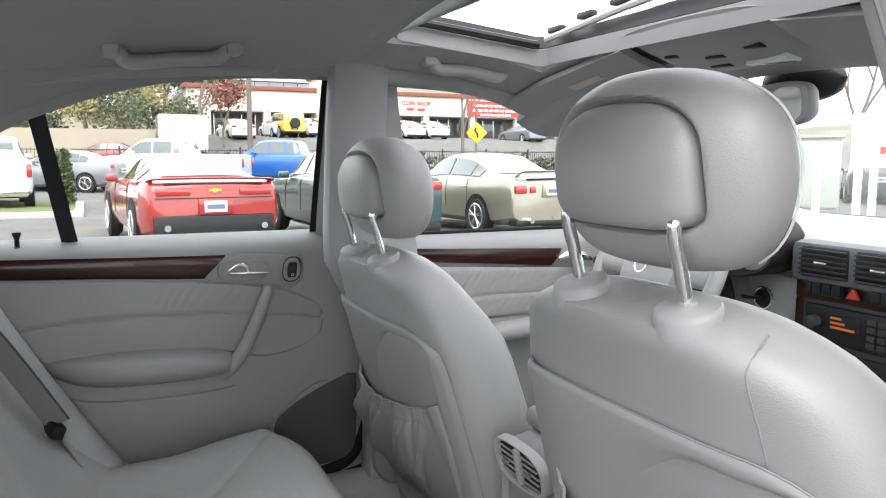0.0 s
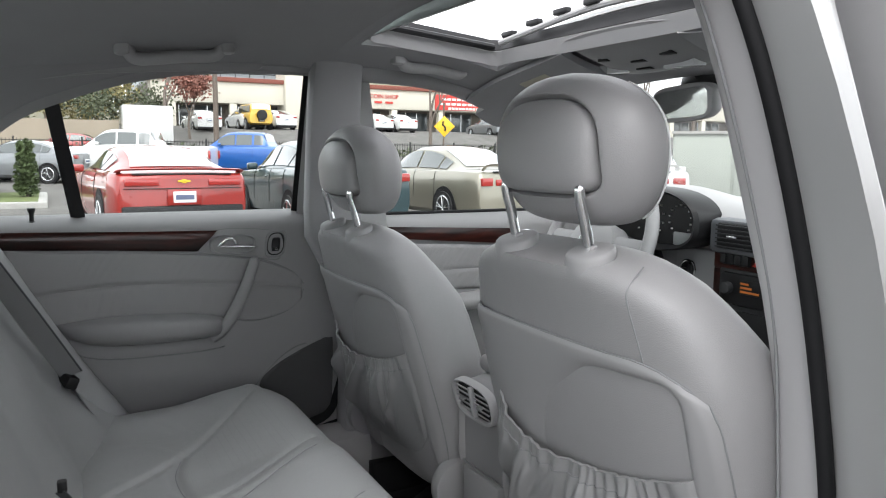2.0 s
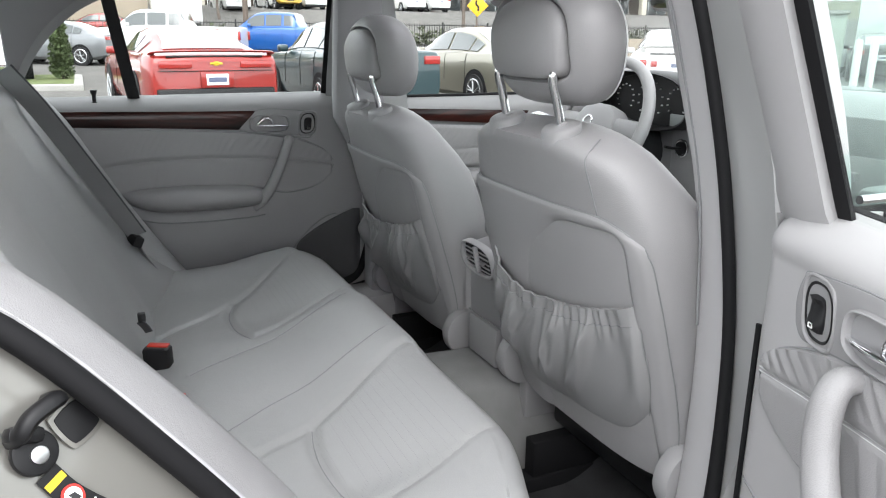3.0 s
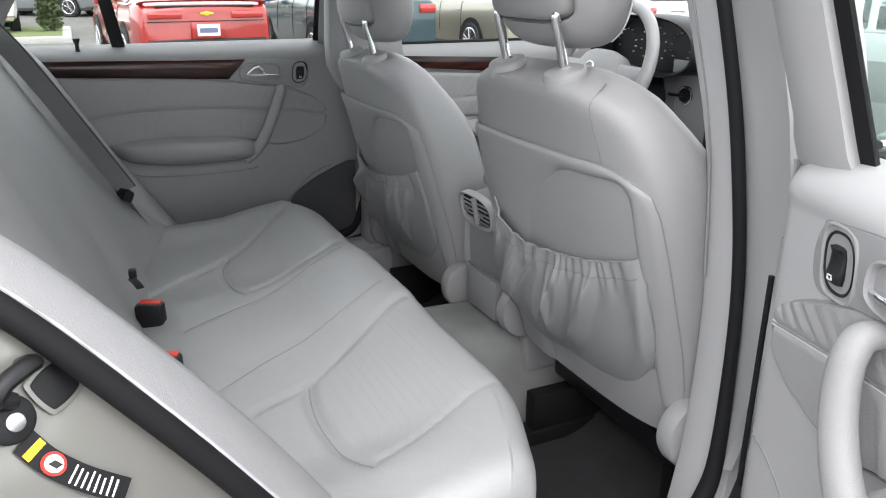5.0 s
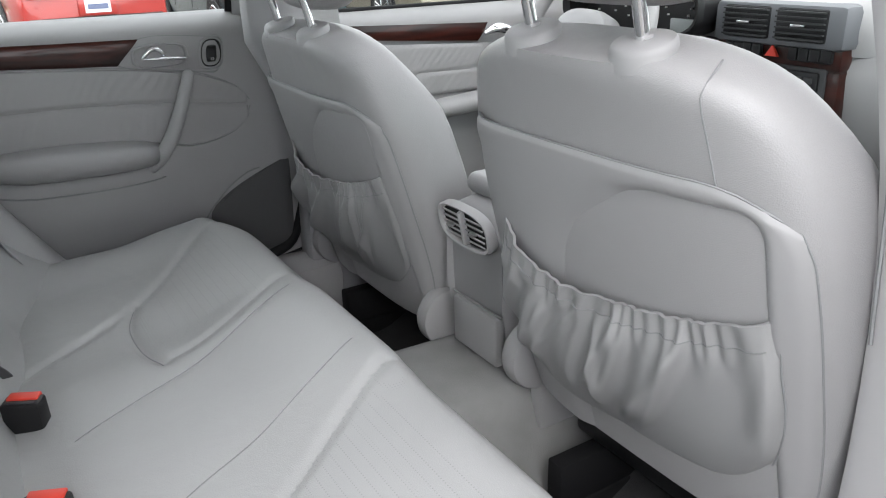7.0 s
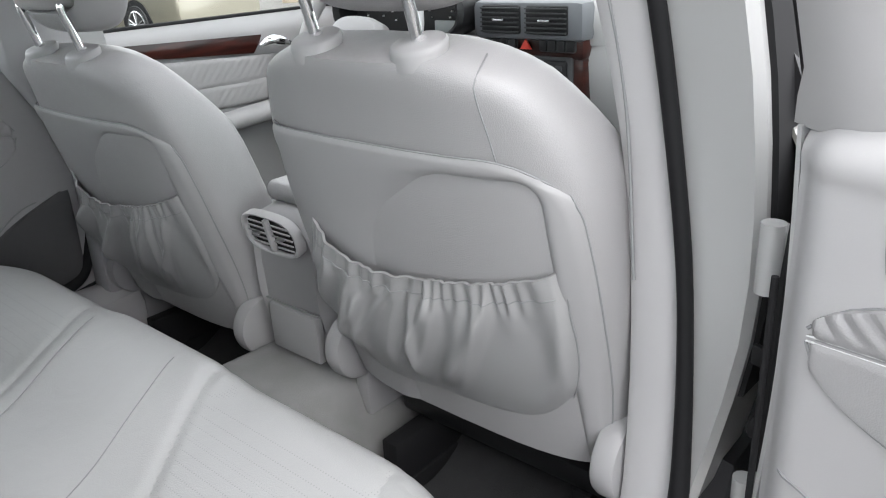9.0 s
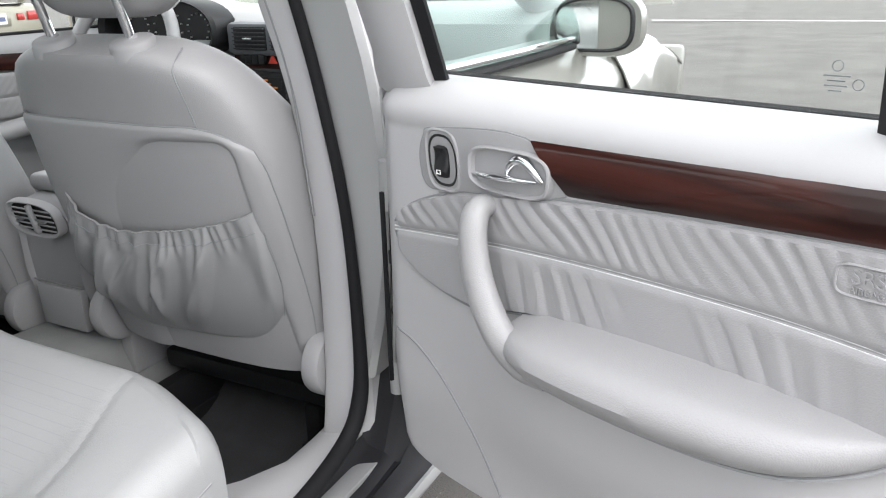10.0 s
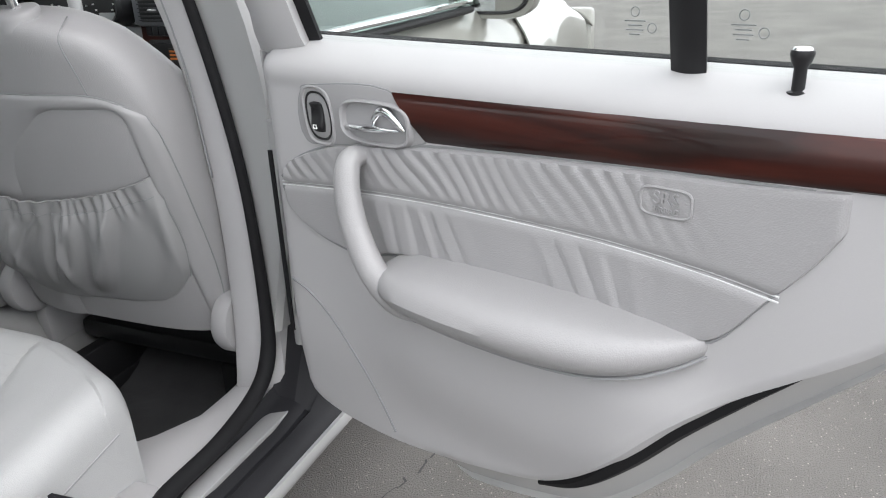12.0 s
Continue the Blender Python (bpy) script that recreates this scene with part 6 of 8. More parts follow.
def webbing(points, width, across):
    path = smooth_path(points, 8)
    c = Vector(across).normalized()
    bm = bmesh.new()
    rows = []
    for p in path:
        rows.append([bm.verts.new(p + c * width * (k - 1) / 2) for k in range(3)])
    for a, d in zip(rows, rows[1:]):
        for k in range(2):
            bm.faces.new((a[k], a[k + 1], d[k + 1], d[k]))
    bm.normal_update()
    bmesh.ops.solidify(bm, geom=bm.faces[:], thickness=0.0016)
    return bm


BELT = [Vector(p) + Vector((0, 0.014, 0.007)) for p in [(-0.40, -0.765, 1.035), (-0.45, -0.712, 0.953), (-0.54, -0.628, 0.793), (-0.565, -0.545, 0.640), (-0.570, -0.520, 0.585), (-0.56, -0.480, 0.52)]]
part("shoulder_webbing", webbing([p + Vector((0.012, 0.012, 0.004)) for p in BELT[:4]], 0.048, (0.45, 0.66, 0.32)), WEBBING, sb)
# A dark line along one side stands for the shade at the belt's edge.
part("belt_edge_shade", joined(*[tube([p + Vector((0.012, 0.012, 0.004)) + Vector((0.45, 0.66, 0.32)).normalized() * k for p in smooth_path(BELT[:4], 8)], 0.0022, 5, smooth=0) for k in (0.0245,)]), WEBBING_DARK, sb, "dark shade line along one belt edge")
part("lap_webbing", webbing(BELT[3:], 0.046, (0.90, 0.36, -0.05)), WEBBING, sb)
mt = Matrix.Translation((-0.563, -0.528, 0.640)) @ Euler((radians(-22), radians(8), radians(20))).to_matrix().to_4x4()
tongue = part("tongue", box(-0.032, 0.032, -0.012, 0.012, -0.012, 0.014, 0.005), BLACK, sb, "black belt tongue", m=mt)
part("metal_blade", box(-0.012, 0.012, -0.014, -0.010, -0.045, -0.008, 0.001), STEEL, sb, "bright steel blade", m=mt)

# right-hand belt end and the tongue of the middle belt
be = thing("belt_anchor", (0.60, -0.46, 0.55), "black plastic belt anchor beside the cushion", "belt anchor")
part("cover", tube([(0.585, -0.505, 0.562), (0.595, -0.46, 0.575), (0.603, -0.43, 0.565)], 0.011, 10, 0.6), BLACK, be)
mb = thing("seat_belt", (-0.11, -0.53, 0.6), "dark belt stub standing out of the seat joint", "seat belt")
part("stub", webbing([(-0.088, -0.548, 0.602), (-0.092, -0.540, 0.590), (-0.098, -0.534, 0.576)], 0.020, (0.6, 0.5, 0.3)), WEBBING_DARK, mb)
part("tongue", box(-0.098, -0.083, -0.552, -0.538, 0.60, 0.618, 0.003), BLACK, mb, "black belt tongue")

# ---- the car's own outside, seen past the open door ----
# Darker tone of the one car paint, so that brightly lit panels stay subdued.
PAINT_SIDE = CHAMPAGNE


def front_side(s):
    def f(u, v):
        y = 0.16 + 0.96 * u
        z = 0.35 + 0.565 * v
        x = 0.80 + 0.035 * math.sin(math.pi * min(1, v * 1.05)) - 0.05 * smoothstep(0.86, 1.0, v) - 0.03 * smoothstep(0.15, 0.0, v) + 0.006 * math.exp(-((v - 0.72) / 0.02) ** 2)
        return Vector((s * (x - 0.01 * u), y, z))
    return f


for s, word in ((1, "passenger's"), (-1, "driver's")):
    if s > 0:
        od = thing("car_door", (0.78, 0.6, 0.45), "closed silver front passenger door seen from outside", "car door")
        part("inner_panel", box(0.66, 0.70, 0.33, 1.08, 0.42, 0.93, 0.015), PLASTIC, od)
        p = part("window_pane", sheet(lambda u, v: Vector((0.752 - lean(0.93 + v * (soft_at(FRONT_TOP, 0.20 + 0.74 * u) - 0.93)), 0.20 + 0.74 * u, 0.925 + v * (soft_at(FRONT_TOP, 0.20 + 0.74 * u) - 0.925))), 16, 10, 0.004), GLASS_GREEN, od, "green tinted window pane")
        p.visible_shadow = False
        part("belt_moulding", tube([(0.762, 0.20, 0.925), (0.765, 0.55, 0.922), (0.755, 0.86, 0.918)], 0.011, 10, 0.7), RUBBER, od, "black window moulding")
        part("bright_moulding", tube([(0.766, 0.20, 0.942), (0.769, 0.55, 0.939), (0.757, 0.86, 0.935)], 0.0055, 8), CHROME, od, "bright window moulding")
        part("frame_post", sheet(lambda u, v: Vector((0.757 - lean(0.93 + 0.34 * v) - 0.004 * u, 0.165 + 0.04 * u - 0.05 * v, 0.925 + 0.34 * v)), 4, 12, 0.015), BLACK, od, "black window post")
        holder = od
    else:
        holder = fd
    part("outer_skin", (lambda b: (bmesh.ops.recalc_face_normals(b, faces=b.faces), b)[1])(sheet(front_side(s), 24, 20, 0.004)), PAINT_SIDE, holder, "silver painted outer skin")
    mi = thing("door_mirror", (s * 0.83, 0.95, 0.95), "silver folding door mirror with dark rim", "door mirror", "door mirrors")
    rings = []
    for d, k, sh in ((0.085, 0.35, 0.0), (0.075, 0.62, 0.0), (0.05, 0.86, 0.0), (0.02, 0.99, 0.0), (-0.01, 1.0, 0.0), (-0.022, 0.97, 0.0)):
        rings.append([(s * (0.785 + a * 0.098 * k + 0.01 * d), 0.955 + d, 0.955 + c * 0.066 * k) for a, c in oval(0, 0, 1, 1, 3.0, 40)])
    part("housing", loft(rings), PAINT_SIDE, mi)
    part("rim", loft([[(s * (0.780 + a * 0.086 * k), 0.931 + d, 0.957 + c * 0.056 * k) for a, c in oval(0, 0, 1, 1, 3.2, 40)] for k, d in ((1.0, 0.004), (1.02, 0.0), (0.96, -0.004), (0.90, -0.002), (0.89, 0.004))], False), BLACK, mi, "black mirror rim")
    b = bmesh.new()
    b.faces.new([b.verts.new((s * (0.780 + a * 0.078), 0.931 + 0.02 * a * s * s, 0.957 + c * 0.049)) for a, c in oval(0, 0, 1, 1, 3.2, 40)])
    bmesh.ops.solidify(b, geom=b.faces[:], thickness=0.0015)
    bmesh.ops.recalc_face_normals(b, faces=b.faces)
    part("mirror_glass", b, MIRROR, mi, "mirror glass")
    part("foot", tube([(s * 0.70, 0.975, 0.915), (s * 0.715, 0.975, 0.925), (s * 0.745, 0.965, 0.94)], 0.026, 12, 0.7), PAINT_SIDE, mi)


def wing(s):
    def f(u, v):
        y = 1.10 + 1.15 * u
        top = 0.925 - 0.05 * u - 0.13 * u**3
        arch = 0.0
        d = (y - 1.72) / 0.36
        if abs(d) < 1:
            arch = 0.36 * math.sqrt(1 - d * d)
        low = 0.26 + arch
        z = low + (top - low) * v
        x = 0.805 - 0.055 * smoothstep(0.05, 0.6, u) + 0.028 * math.sin(math.pi * v * 0.9) - 0.05 * smoothstep(0.8, 1.0, v) - 0.12 * smoothstep(0.65, 1.0, u) ** 2 * 1.5 + 0.012 * (1 if arch else 0) * (1 - v)
        return Vector((s * x, y, z))
    return f


for s, side in ((1, "right"), (-1, "left")):
    fb = thing("front_wing", (s * 0.8, 1.6, 0.26), "silver front wing with wheel arch", "car wing", "front wings")
    b = sheet(wing(s), 44, 16, 0.004)
    bmesh.ops.recalc_face_normals(b, faces=b.faces)
    part("skin", b, PAINT_SIDE, fb)
    part("arch_liner", tube([(s * 0.72, 1.72 + 0.35 * math.cos(a), 0.28 + 0.35 * math.sin(a)) for a in [radians(6 + 12 * k) for k in range(15)]], 0.09, 10, smooth=0), RUBBER, fb, "black wheel arch liner")
    wheel = part("tyre", loft([[(s * (0.72 + w), 1.72 + r * math.cos(2 * math.pi * k / 36), 0.315 + r * math.sin(2 * math.pi * k / 36)) for k in range(36)] for w, r in ((-0.08, 0.22), (-0.095, 0.29), (-0.07, 0.312), (0.07, 0.312), (0.095, 0.29), (0.085, 0.22))]), RUBBER, fb, "black tyre")
    part("rim", disc((s * 0.80, 1.72, 0.315), 0.20, (1, 0, 0), 0.02, 36), STEEL, wheel, "alloy rim")


def bonnet(u, v):
    x = -0.74 + 1.48 * u
    y = 1.22 + 1.0 * v
    return Vector((x, y, 0.955 - 0.06 * v - 0.10 * v**3 - 0.06 * (2 * u - 1) ** 4))


bo = sheet(bonnet, 24, 16, 0.005)
solid("bonnet", bo, PAINT_SIDE, "silver painted bonnet in front of the windscreen", "bonnet")
wp = thing("wiper", (0, 1.2, 0.97), "black windscreen wiper resting at the cowl", "wiper")
part("blade", tube([(-0.45, 1.16, 0.985), (0.0, 1.215, 0.985), (0.42, 1.17, 0.99)], 0.008, 8), BLACK, wp)
solid("cowl", sheet(lambda u, v: Vector((-0.70 + 1.4 * u, 1.19 + 0.06 * v, 0.963 - 0.006 * v)), 10, 2, 0.006), BLACK, "black cowl panel below the windscreen", "cowl")
solid("nose", box(-0.74, 0.74, 2.20, 2.26, 0.25, 0.80, 0.02), PAINT_SIDE, "silver painted nose of the car", "car body")
# shelf and wall behind the rear bench, rear window
solid("parcel_shelf", box(-0.62, 0.62, -1.55, -0.76, 0.94, 0.965, 0.01), HEADLINER, "grey parcel shelf behind the rear seat", "parcel shelf")
rw = thing("rear_window", (0, -1.25, 1.1), "sloping rear window pane", "rear window")
p = part("pane", sheet(lambda u, v: Vector((-0.56 + 1.12 * u, -1.55 + 0.56 * v, 0.965 + 0.285 * v)), 8, 4, 0.004), GLASS_GREEN, rw)
p.visible_shadow = False
for s, side in ((1, "right"), (-1, "left")):
    solid("rear_wing_" + side, (lambda b: (bmesh.ops.recalc_face_normals(b, faces=b.faces), b)[1])(sheet(lambda u, v: Vector((s * (0.86 - 0.09 * smoothstep(0.75, 1.0, v)), -0.70 - 1.3 * u, 0.60 + 0.36 * v)), 16, 8, 0.005)), SILVER, "silver painted rear wing", "car body")

# latch striker, blanked hole and warning sticker on the steel behind the opening
STEEL_N = Vector((0.80, 0.45, 0.40)).normalized()


def steel_frame(at, along):
    """A matrix on the body steel: x along it, z out of it."""
    z = STEEL_N
    x = (Vector(along) - z * Vector(along).dot(z)).normalized()
    y = z.cross(x)
    return Matrix(((x.x, y.x, z.x, at[0]), (x.y, y.y, z.y, at[1]), (x.z, y.z, z.z, at[2]), (0, 0, 0, 1)))


st = thing("door_striker", (0.785, -0.655, 0.85), "black door latch striker screwed to the body", "striker")
ms_ = steel_frame((0.788, -0.656, 0.842), (-0.3, 0.9, -0.3))
part("loop", tube([(-0.014, 0.004, 0.0), (-0.014, 0.006, 0.016), (-0.010, 0.016, 0.022), (0.002, 0.026, 0.022), (0.010, 0.030, 0.014), (0.010, 0.030, 0.0)], 0.0075, 10, 0.8), BLACK, st, m=ms_)
part("plate", disc((0.0, -0.006, 0.004), 0.0165, (0, 0, 1), 0.008, 28, 0.003), BLACK, st, m=ms_)
part("arm", box(-0.022, 0.004, 0.0, 0.012, 0.0, 0.016, 0.005), BLACK, st, m=ms_)
part("screw", disc((0.002, -0.008, 0.0085), 0.0065, (0, 0, 1), 0.003, 20, 0.001), STEEL, st, "steel screw", m=ms_)
hp = thing("blanking_plug", (0.770, -0.628, 0.845), "square black plug in a raised steel rim", "plug")
mh = steel_frame((0.7705, -0.6285, 0.8455), (-0.009, 0.029, -0.010))
for nm, size, h, mat, lab in (("rim", 0.0205, 0.0022, CHAMPAGNE, "raised steel rim"), ("cap", 0.0165, 0.0032, BLACK, "matt black plug")):
    pts = [(a * size, b * size) for a, b in oval(0, 0, 1, 1, 1.25, 44)]
    b = slab(pts, h, 0.0008)
    part(nm, b, mat, hp, lab, m=mh @ Matrix.Translation((0, 0, 0.0012)))
sk = thing("warning_sticker", (0.79, -0.62, 0.80), "black and yellow warning sticker with red round sign", "sticker")
STICK = smooth_path([(0.7935, -0.651, 0.8205), (0.796, -0.638, 0.802), (0.7945, -0.618, 0.781), (0.789, -0.594, 0.760)], 12)


def on_sticker(u, v, h):
    k = min(len(STICK) - 2, int(u * (len(STICK) - 1)))
    p, q = STICK[k], STICK[k + 1]
    across = STEEL_N.cross(q - p).normalized()
    return p + (q - p) * (u * (len(STICK) - 1) - k) + across * (v - 0.5) * 0.018 + STEEL_N * (0.0035 + h)


part("ground", sheet(lambda u, v: on_sticker(u, v, 0.0), 30, 4, 0.0006), BLACK, sk)
part("yellow_bar", sheet(lambda u, v: on_sticker(0.09 + 0.09 * u, 0.06 + 0.88 * v, 0.0008), 3, 3, 0.0003), YELLOW, sk)
for nm, r, h, mat in (("round_sign", 0.44, 0.0010, RED), ("sign_field", 0.33, 0.0018, WHITE)):
    part(nm, sheet(lambda u, v, r=r, h=h: on_sticker(0.36 + 0.26 * r * v * math.cos(2 * math.pi * u), 0.5 + r * v * math.sin(2 * math.pi * u), h), 32, 2, 0.0003), mat, sk)
part("sign_bar", sheet(lambda u, v: on_sticker(0.32 + 0.08 * u + 0.03 * v, 0.38 + 0.24 * v, 0.0026), 3, 3, 0.0003), DARK, sk)
for k in range(8):
    part("print_bar", sheet(lambda u, v, k=k: on_sticker(0.54 + 0.05 * k + 0.016 * u, 0.12 + (0.74 - 0.06 * (k % 3)) * v, 0.0010), 2, 4, 0.0003), WHITE, sk)

# plain closing of the car's tail
b = sheet(lambda u, v: Vector((-0.77 + 1.54 * u, -2.0 + 0.46 * v, 0.93 + 0.03 * v - 0.04 * (2 * u - 1) ** 4)), 16, 8, 0.006)
bmesh.ops.recalc_face_normals(b, faces=b.faces)
solid("boot_lid", b, SILVER, "silver painted boot lid behind the rear window", "boot lid")
solid("tail", box(-0.84, 0.84, -2.06, -2.0, 0.28, 0.92, 0.03), SILVER, "silver painted tail of the car", "car body")
for s in (-1, 1):
    solid("rear_side_lower", box(min(s * 0.80, s * 0.85), max(s * 0.80, s * 0.85), -2.0, -1.42, 0.28, 0.62, 0.02), SILVER, "silver painted lower side behind the wheel", "car body")

# ---- car park, parked cars and the shops beyond ----
GROUND_LINE = [(-400, 3.4), (-62, 3.0), (-52, 2.5), (-45, 0.55), (-40, 0.15), (-34, -0.02), (-22, -0.24), (-14, -0.28), (-8, -0.20), (-3, -0.06), (0, 0.0), (400, 0.0)]


def ground_z(x):
    return curve_at(GROUND_LINE, x)


def asphalt_mat():
    m = surface("old_asphalt", (0.132, 0.126, 0.117), 0.92, grain=260, bump=1.0, depth=0.008, vary=0.32, broad=1.6)
    n, l = m.node_tree.nodes, m.node_tree.links
    b = n["Principled BSDF"]
    co = n.new("ShaderNodeTexCoord")
    v = n.new("ShaderNodeTexVoronoi")
    v.inputs["Scale"].default_value = 95
    l.new(co.outputs["Object"], v.inputs["Vector"])
    lim = n.new("ShaderNodeMapRange")
    lim.inputs["From Min"].default_value, lim.inputs["From Max"].default_value = 0.10, 0.20
    lim.inputs["To Min"].default_value, lim.inputs["To Max"].default_value = 1.0, 0.0
    l.new(v.outputs["Distance"], lim.inputs["Value"])
    sep = n.new("ShaderNodeSeparateColor")
    l.new(v.outputs["Color"], sep.inputs[0])
    few = n.new("ShaderNodeMath")
    few.operation = "GREATER_THAN"
    few.inputs[1].default_value = 0.52
    l.new(sep.outputs[0], few.inputs[0])
    both = n.new("ShaderNodeMath")
    both.operation = "MULTIPLY"
    l.new(lim.outputs[0], both.inputs[0])
    l.new(few.outputs[0], both.inputs[1])
    mix = n.new("ShaderNodeMix")
    mix.data_type = "RGBA"
    src = b.inputs["Base Color"].links[0].from_socket
    l.new(both.outputs[0], mix.inputs["Factor"])
    l.new(src, mix.inputs["A"])
    mix.inputs["B"].default_value = (0.33, 0.30, 0.27, 1)
    l.new(mix.outputs["Result"], b.inputs["Base Color"])
    return m


ASPHALT = asphalt_mat()


def ground_sheet():
    bm = bmesh.new()
    xs = [-400, -120, -62, -57, -52, -48, -45, -42, -40, -34, -28, -22, -18, -14, -11, -8, -5, -3, 0, 3, 10, 60, 400]
    ys = [-400, -60, -15, -4, 0, 4, 15, 40, 100, 400]
    g = [[bm.verts.new((x, y, ground_z(x))) for y in ys] for x in xs]
    for i in range(len(xs) - 1):
        for j in range(len(ys) - 1):
            bm.faces.new((g[i][j], g[i + 1][j], g[i + 1][j + 1], g[i][j + 1]))
    return bm


solid("ground", ground_sheet(), ASPHALT, "worn grey asphalt of a car park", "ground")
LINE_WHITE = surface("road_paint", (0.72, 0.72, 0.70), 0.8, grain=60, vary=0.15)
solid("parking_line", box(-2.5, 7.0, 16.3, 16.42, 0.0, 0.006), LINE_WHITE, "worn white painted line on the asphalt", "road marking")
CRACK = surface("tar_crack", (0.05, 0.05, 0.05), 0.9, bump=0)


def crack(points, seed):
    r = random.Random(seed)
    bm = bmesh.new()
    prev = None
    path = smooth_path([(x, y, 0.003) for x, y in points], 10)
    for p in path:
        w = r.uniform(0.0008, 0.0028)
        q = p + Vector((r.uniform(-0.01, 0.01), r.uniform(-0.01, 0.01), 0))
        pair = (bm.verts.new(q + Vector((w, w, 0))), bm.verts.new(q - Vector((w, w, 0))))
        if prev:
            bm.faces.new((prev[0], pair[0], pair[1], prev[1]))
        prev = pair
    bmesh.ops.recalc_face_normals(bm, faces=bm.faces)
    return bm


ck = thing("asphalt_cracks", (1.0, 3.0, 0.0), "thin dark cracks in the old asphalt", "cracks", kind="stuff")
for k, pts in enumerate((((0.70, 0.30), (0.76, 0.45), (0.80, 0.58), (0.88, 0.70)), ((0.2, 6.4), (0.7, 6.9), (0.9, 6.2), (1.3, 5.9), (1.5, 5.2), (2.2, 5.6)), ((-0.4, 6.1), (0.4, 6.3), (1.2, 5.9), (2.4, 6.0)), ((1.5, 2.0), (1.9, 2.5), (2.6, 2.6), (3.2, 3.3)))):
    part("crack", crack(pts, k), CRACK, ck)

# parked cars
TYRE = surface("tyre_rubber", (0.02, 0.02, 0.021), 0.85, grain=200)
ALLOY = surface("alloy_wheel", (0.62, 0.63, 0.64), 0.25, 0.9, bump=0)
CARGLASS = surface("dark_car_glass", (0.05, 0.06, 0.06), 0.06, 0.0, bump=0, vary=0.02, coat=1.0, spec=0.9)
PALEGLASS = surface("sky_lit_rear_glass", (0.66, 0.68, 0.69), 0.06, 0.95, bump=0, vary=0.02, coat=1.0, spec=1.0)
TAIL_RED = surface("red_lamp_lens", (0.34, 0.022, 0.018), 0.15, bump=0, coat=1.0)
PLATE = surface("number_plate", (0.72, 0.73, 0.74), 0.5, bump=0)
PLATE_INK = surface("plate_ink", (0.10, 0.12, 0.2), 0.6, bump=0)


def paint(name, color, metal=0.3):
    return surface(name, color, 0.3, metal, grain=1500, bump=0.02, coat=1.0, vary=0.03)


def car_ring(spec, x):
    """Half the section of a car body at x, from the middle of the floor over the side to the middle of the top."""
    L, W = spec["size"]
    e = min(x, L - x)
    w = W / 2 * (0.90 + 0.10 * min(1.0, e / 0.35) ** 0.6)
    zb = 0.19 + 0.09 * (1 - min(1.0, e / 0.5)) + spec.get("lift", 0)
    belt = soft_at(spec["deck"], x)
    roof = max(belt, soft_at(spec["roof"], x)) if spec["roof"][0][0] < x < spec["roof"][-1][0] else belt
    k = smoothstep(0.0, 0.22, roof - belt)
    cb, wr = w * 0.90, spec["top"]
    low = min(0.28, (belt - zb) * 0.35)
    return [(0, zb), (0.80 * w, zb), (0.955 * w, zb + low * 0.35), (w, zb + low), (0.995 * w, belt - 0.20), (0.975 * w, belt - 0.07), (0.94 * w, belt - 0.02), (cb, belt), (0.86 * cb + (cb + (wr - cb) * 0.86 - 0.86 * cb) * k, belt + (roof - belt) * 0.86 + 0.008 * (1 - k)), (0.70 * cb + (wr * 0.90 - 0.70 * cb) * k, belt + (roof - belt) * 0.97 + 0.014 * (1 - k)), (0.40 * cb + (wr * 0.55 - 0.40 * cb) * k, roof + 0.012 + 0.008 * (1 - k)), (0, roof + 0.022)]


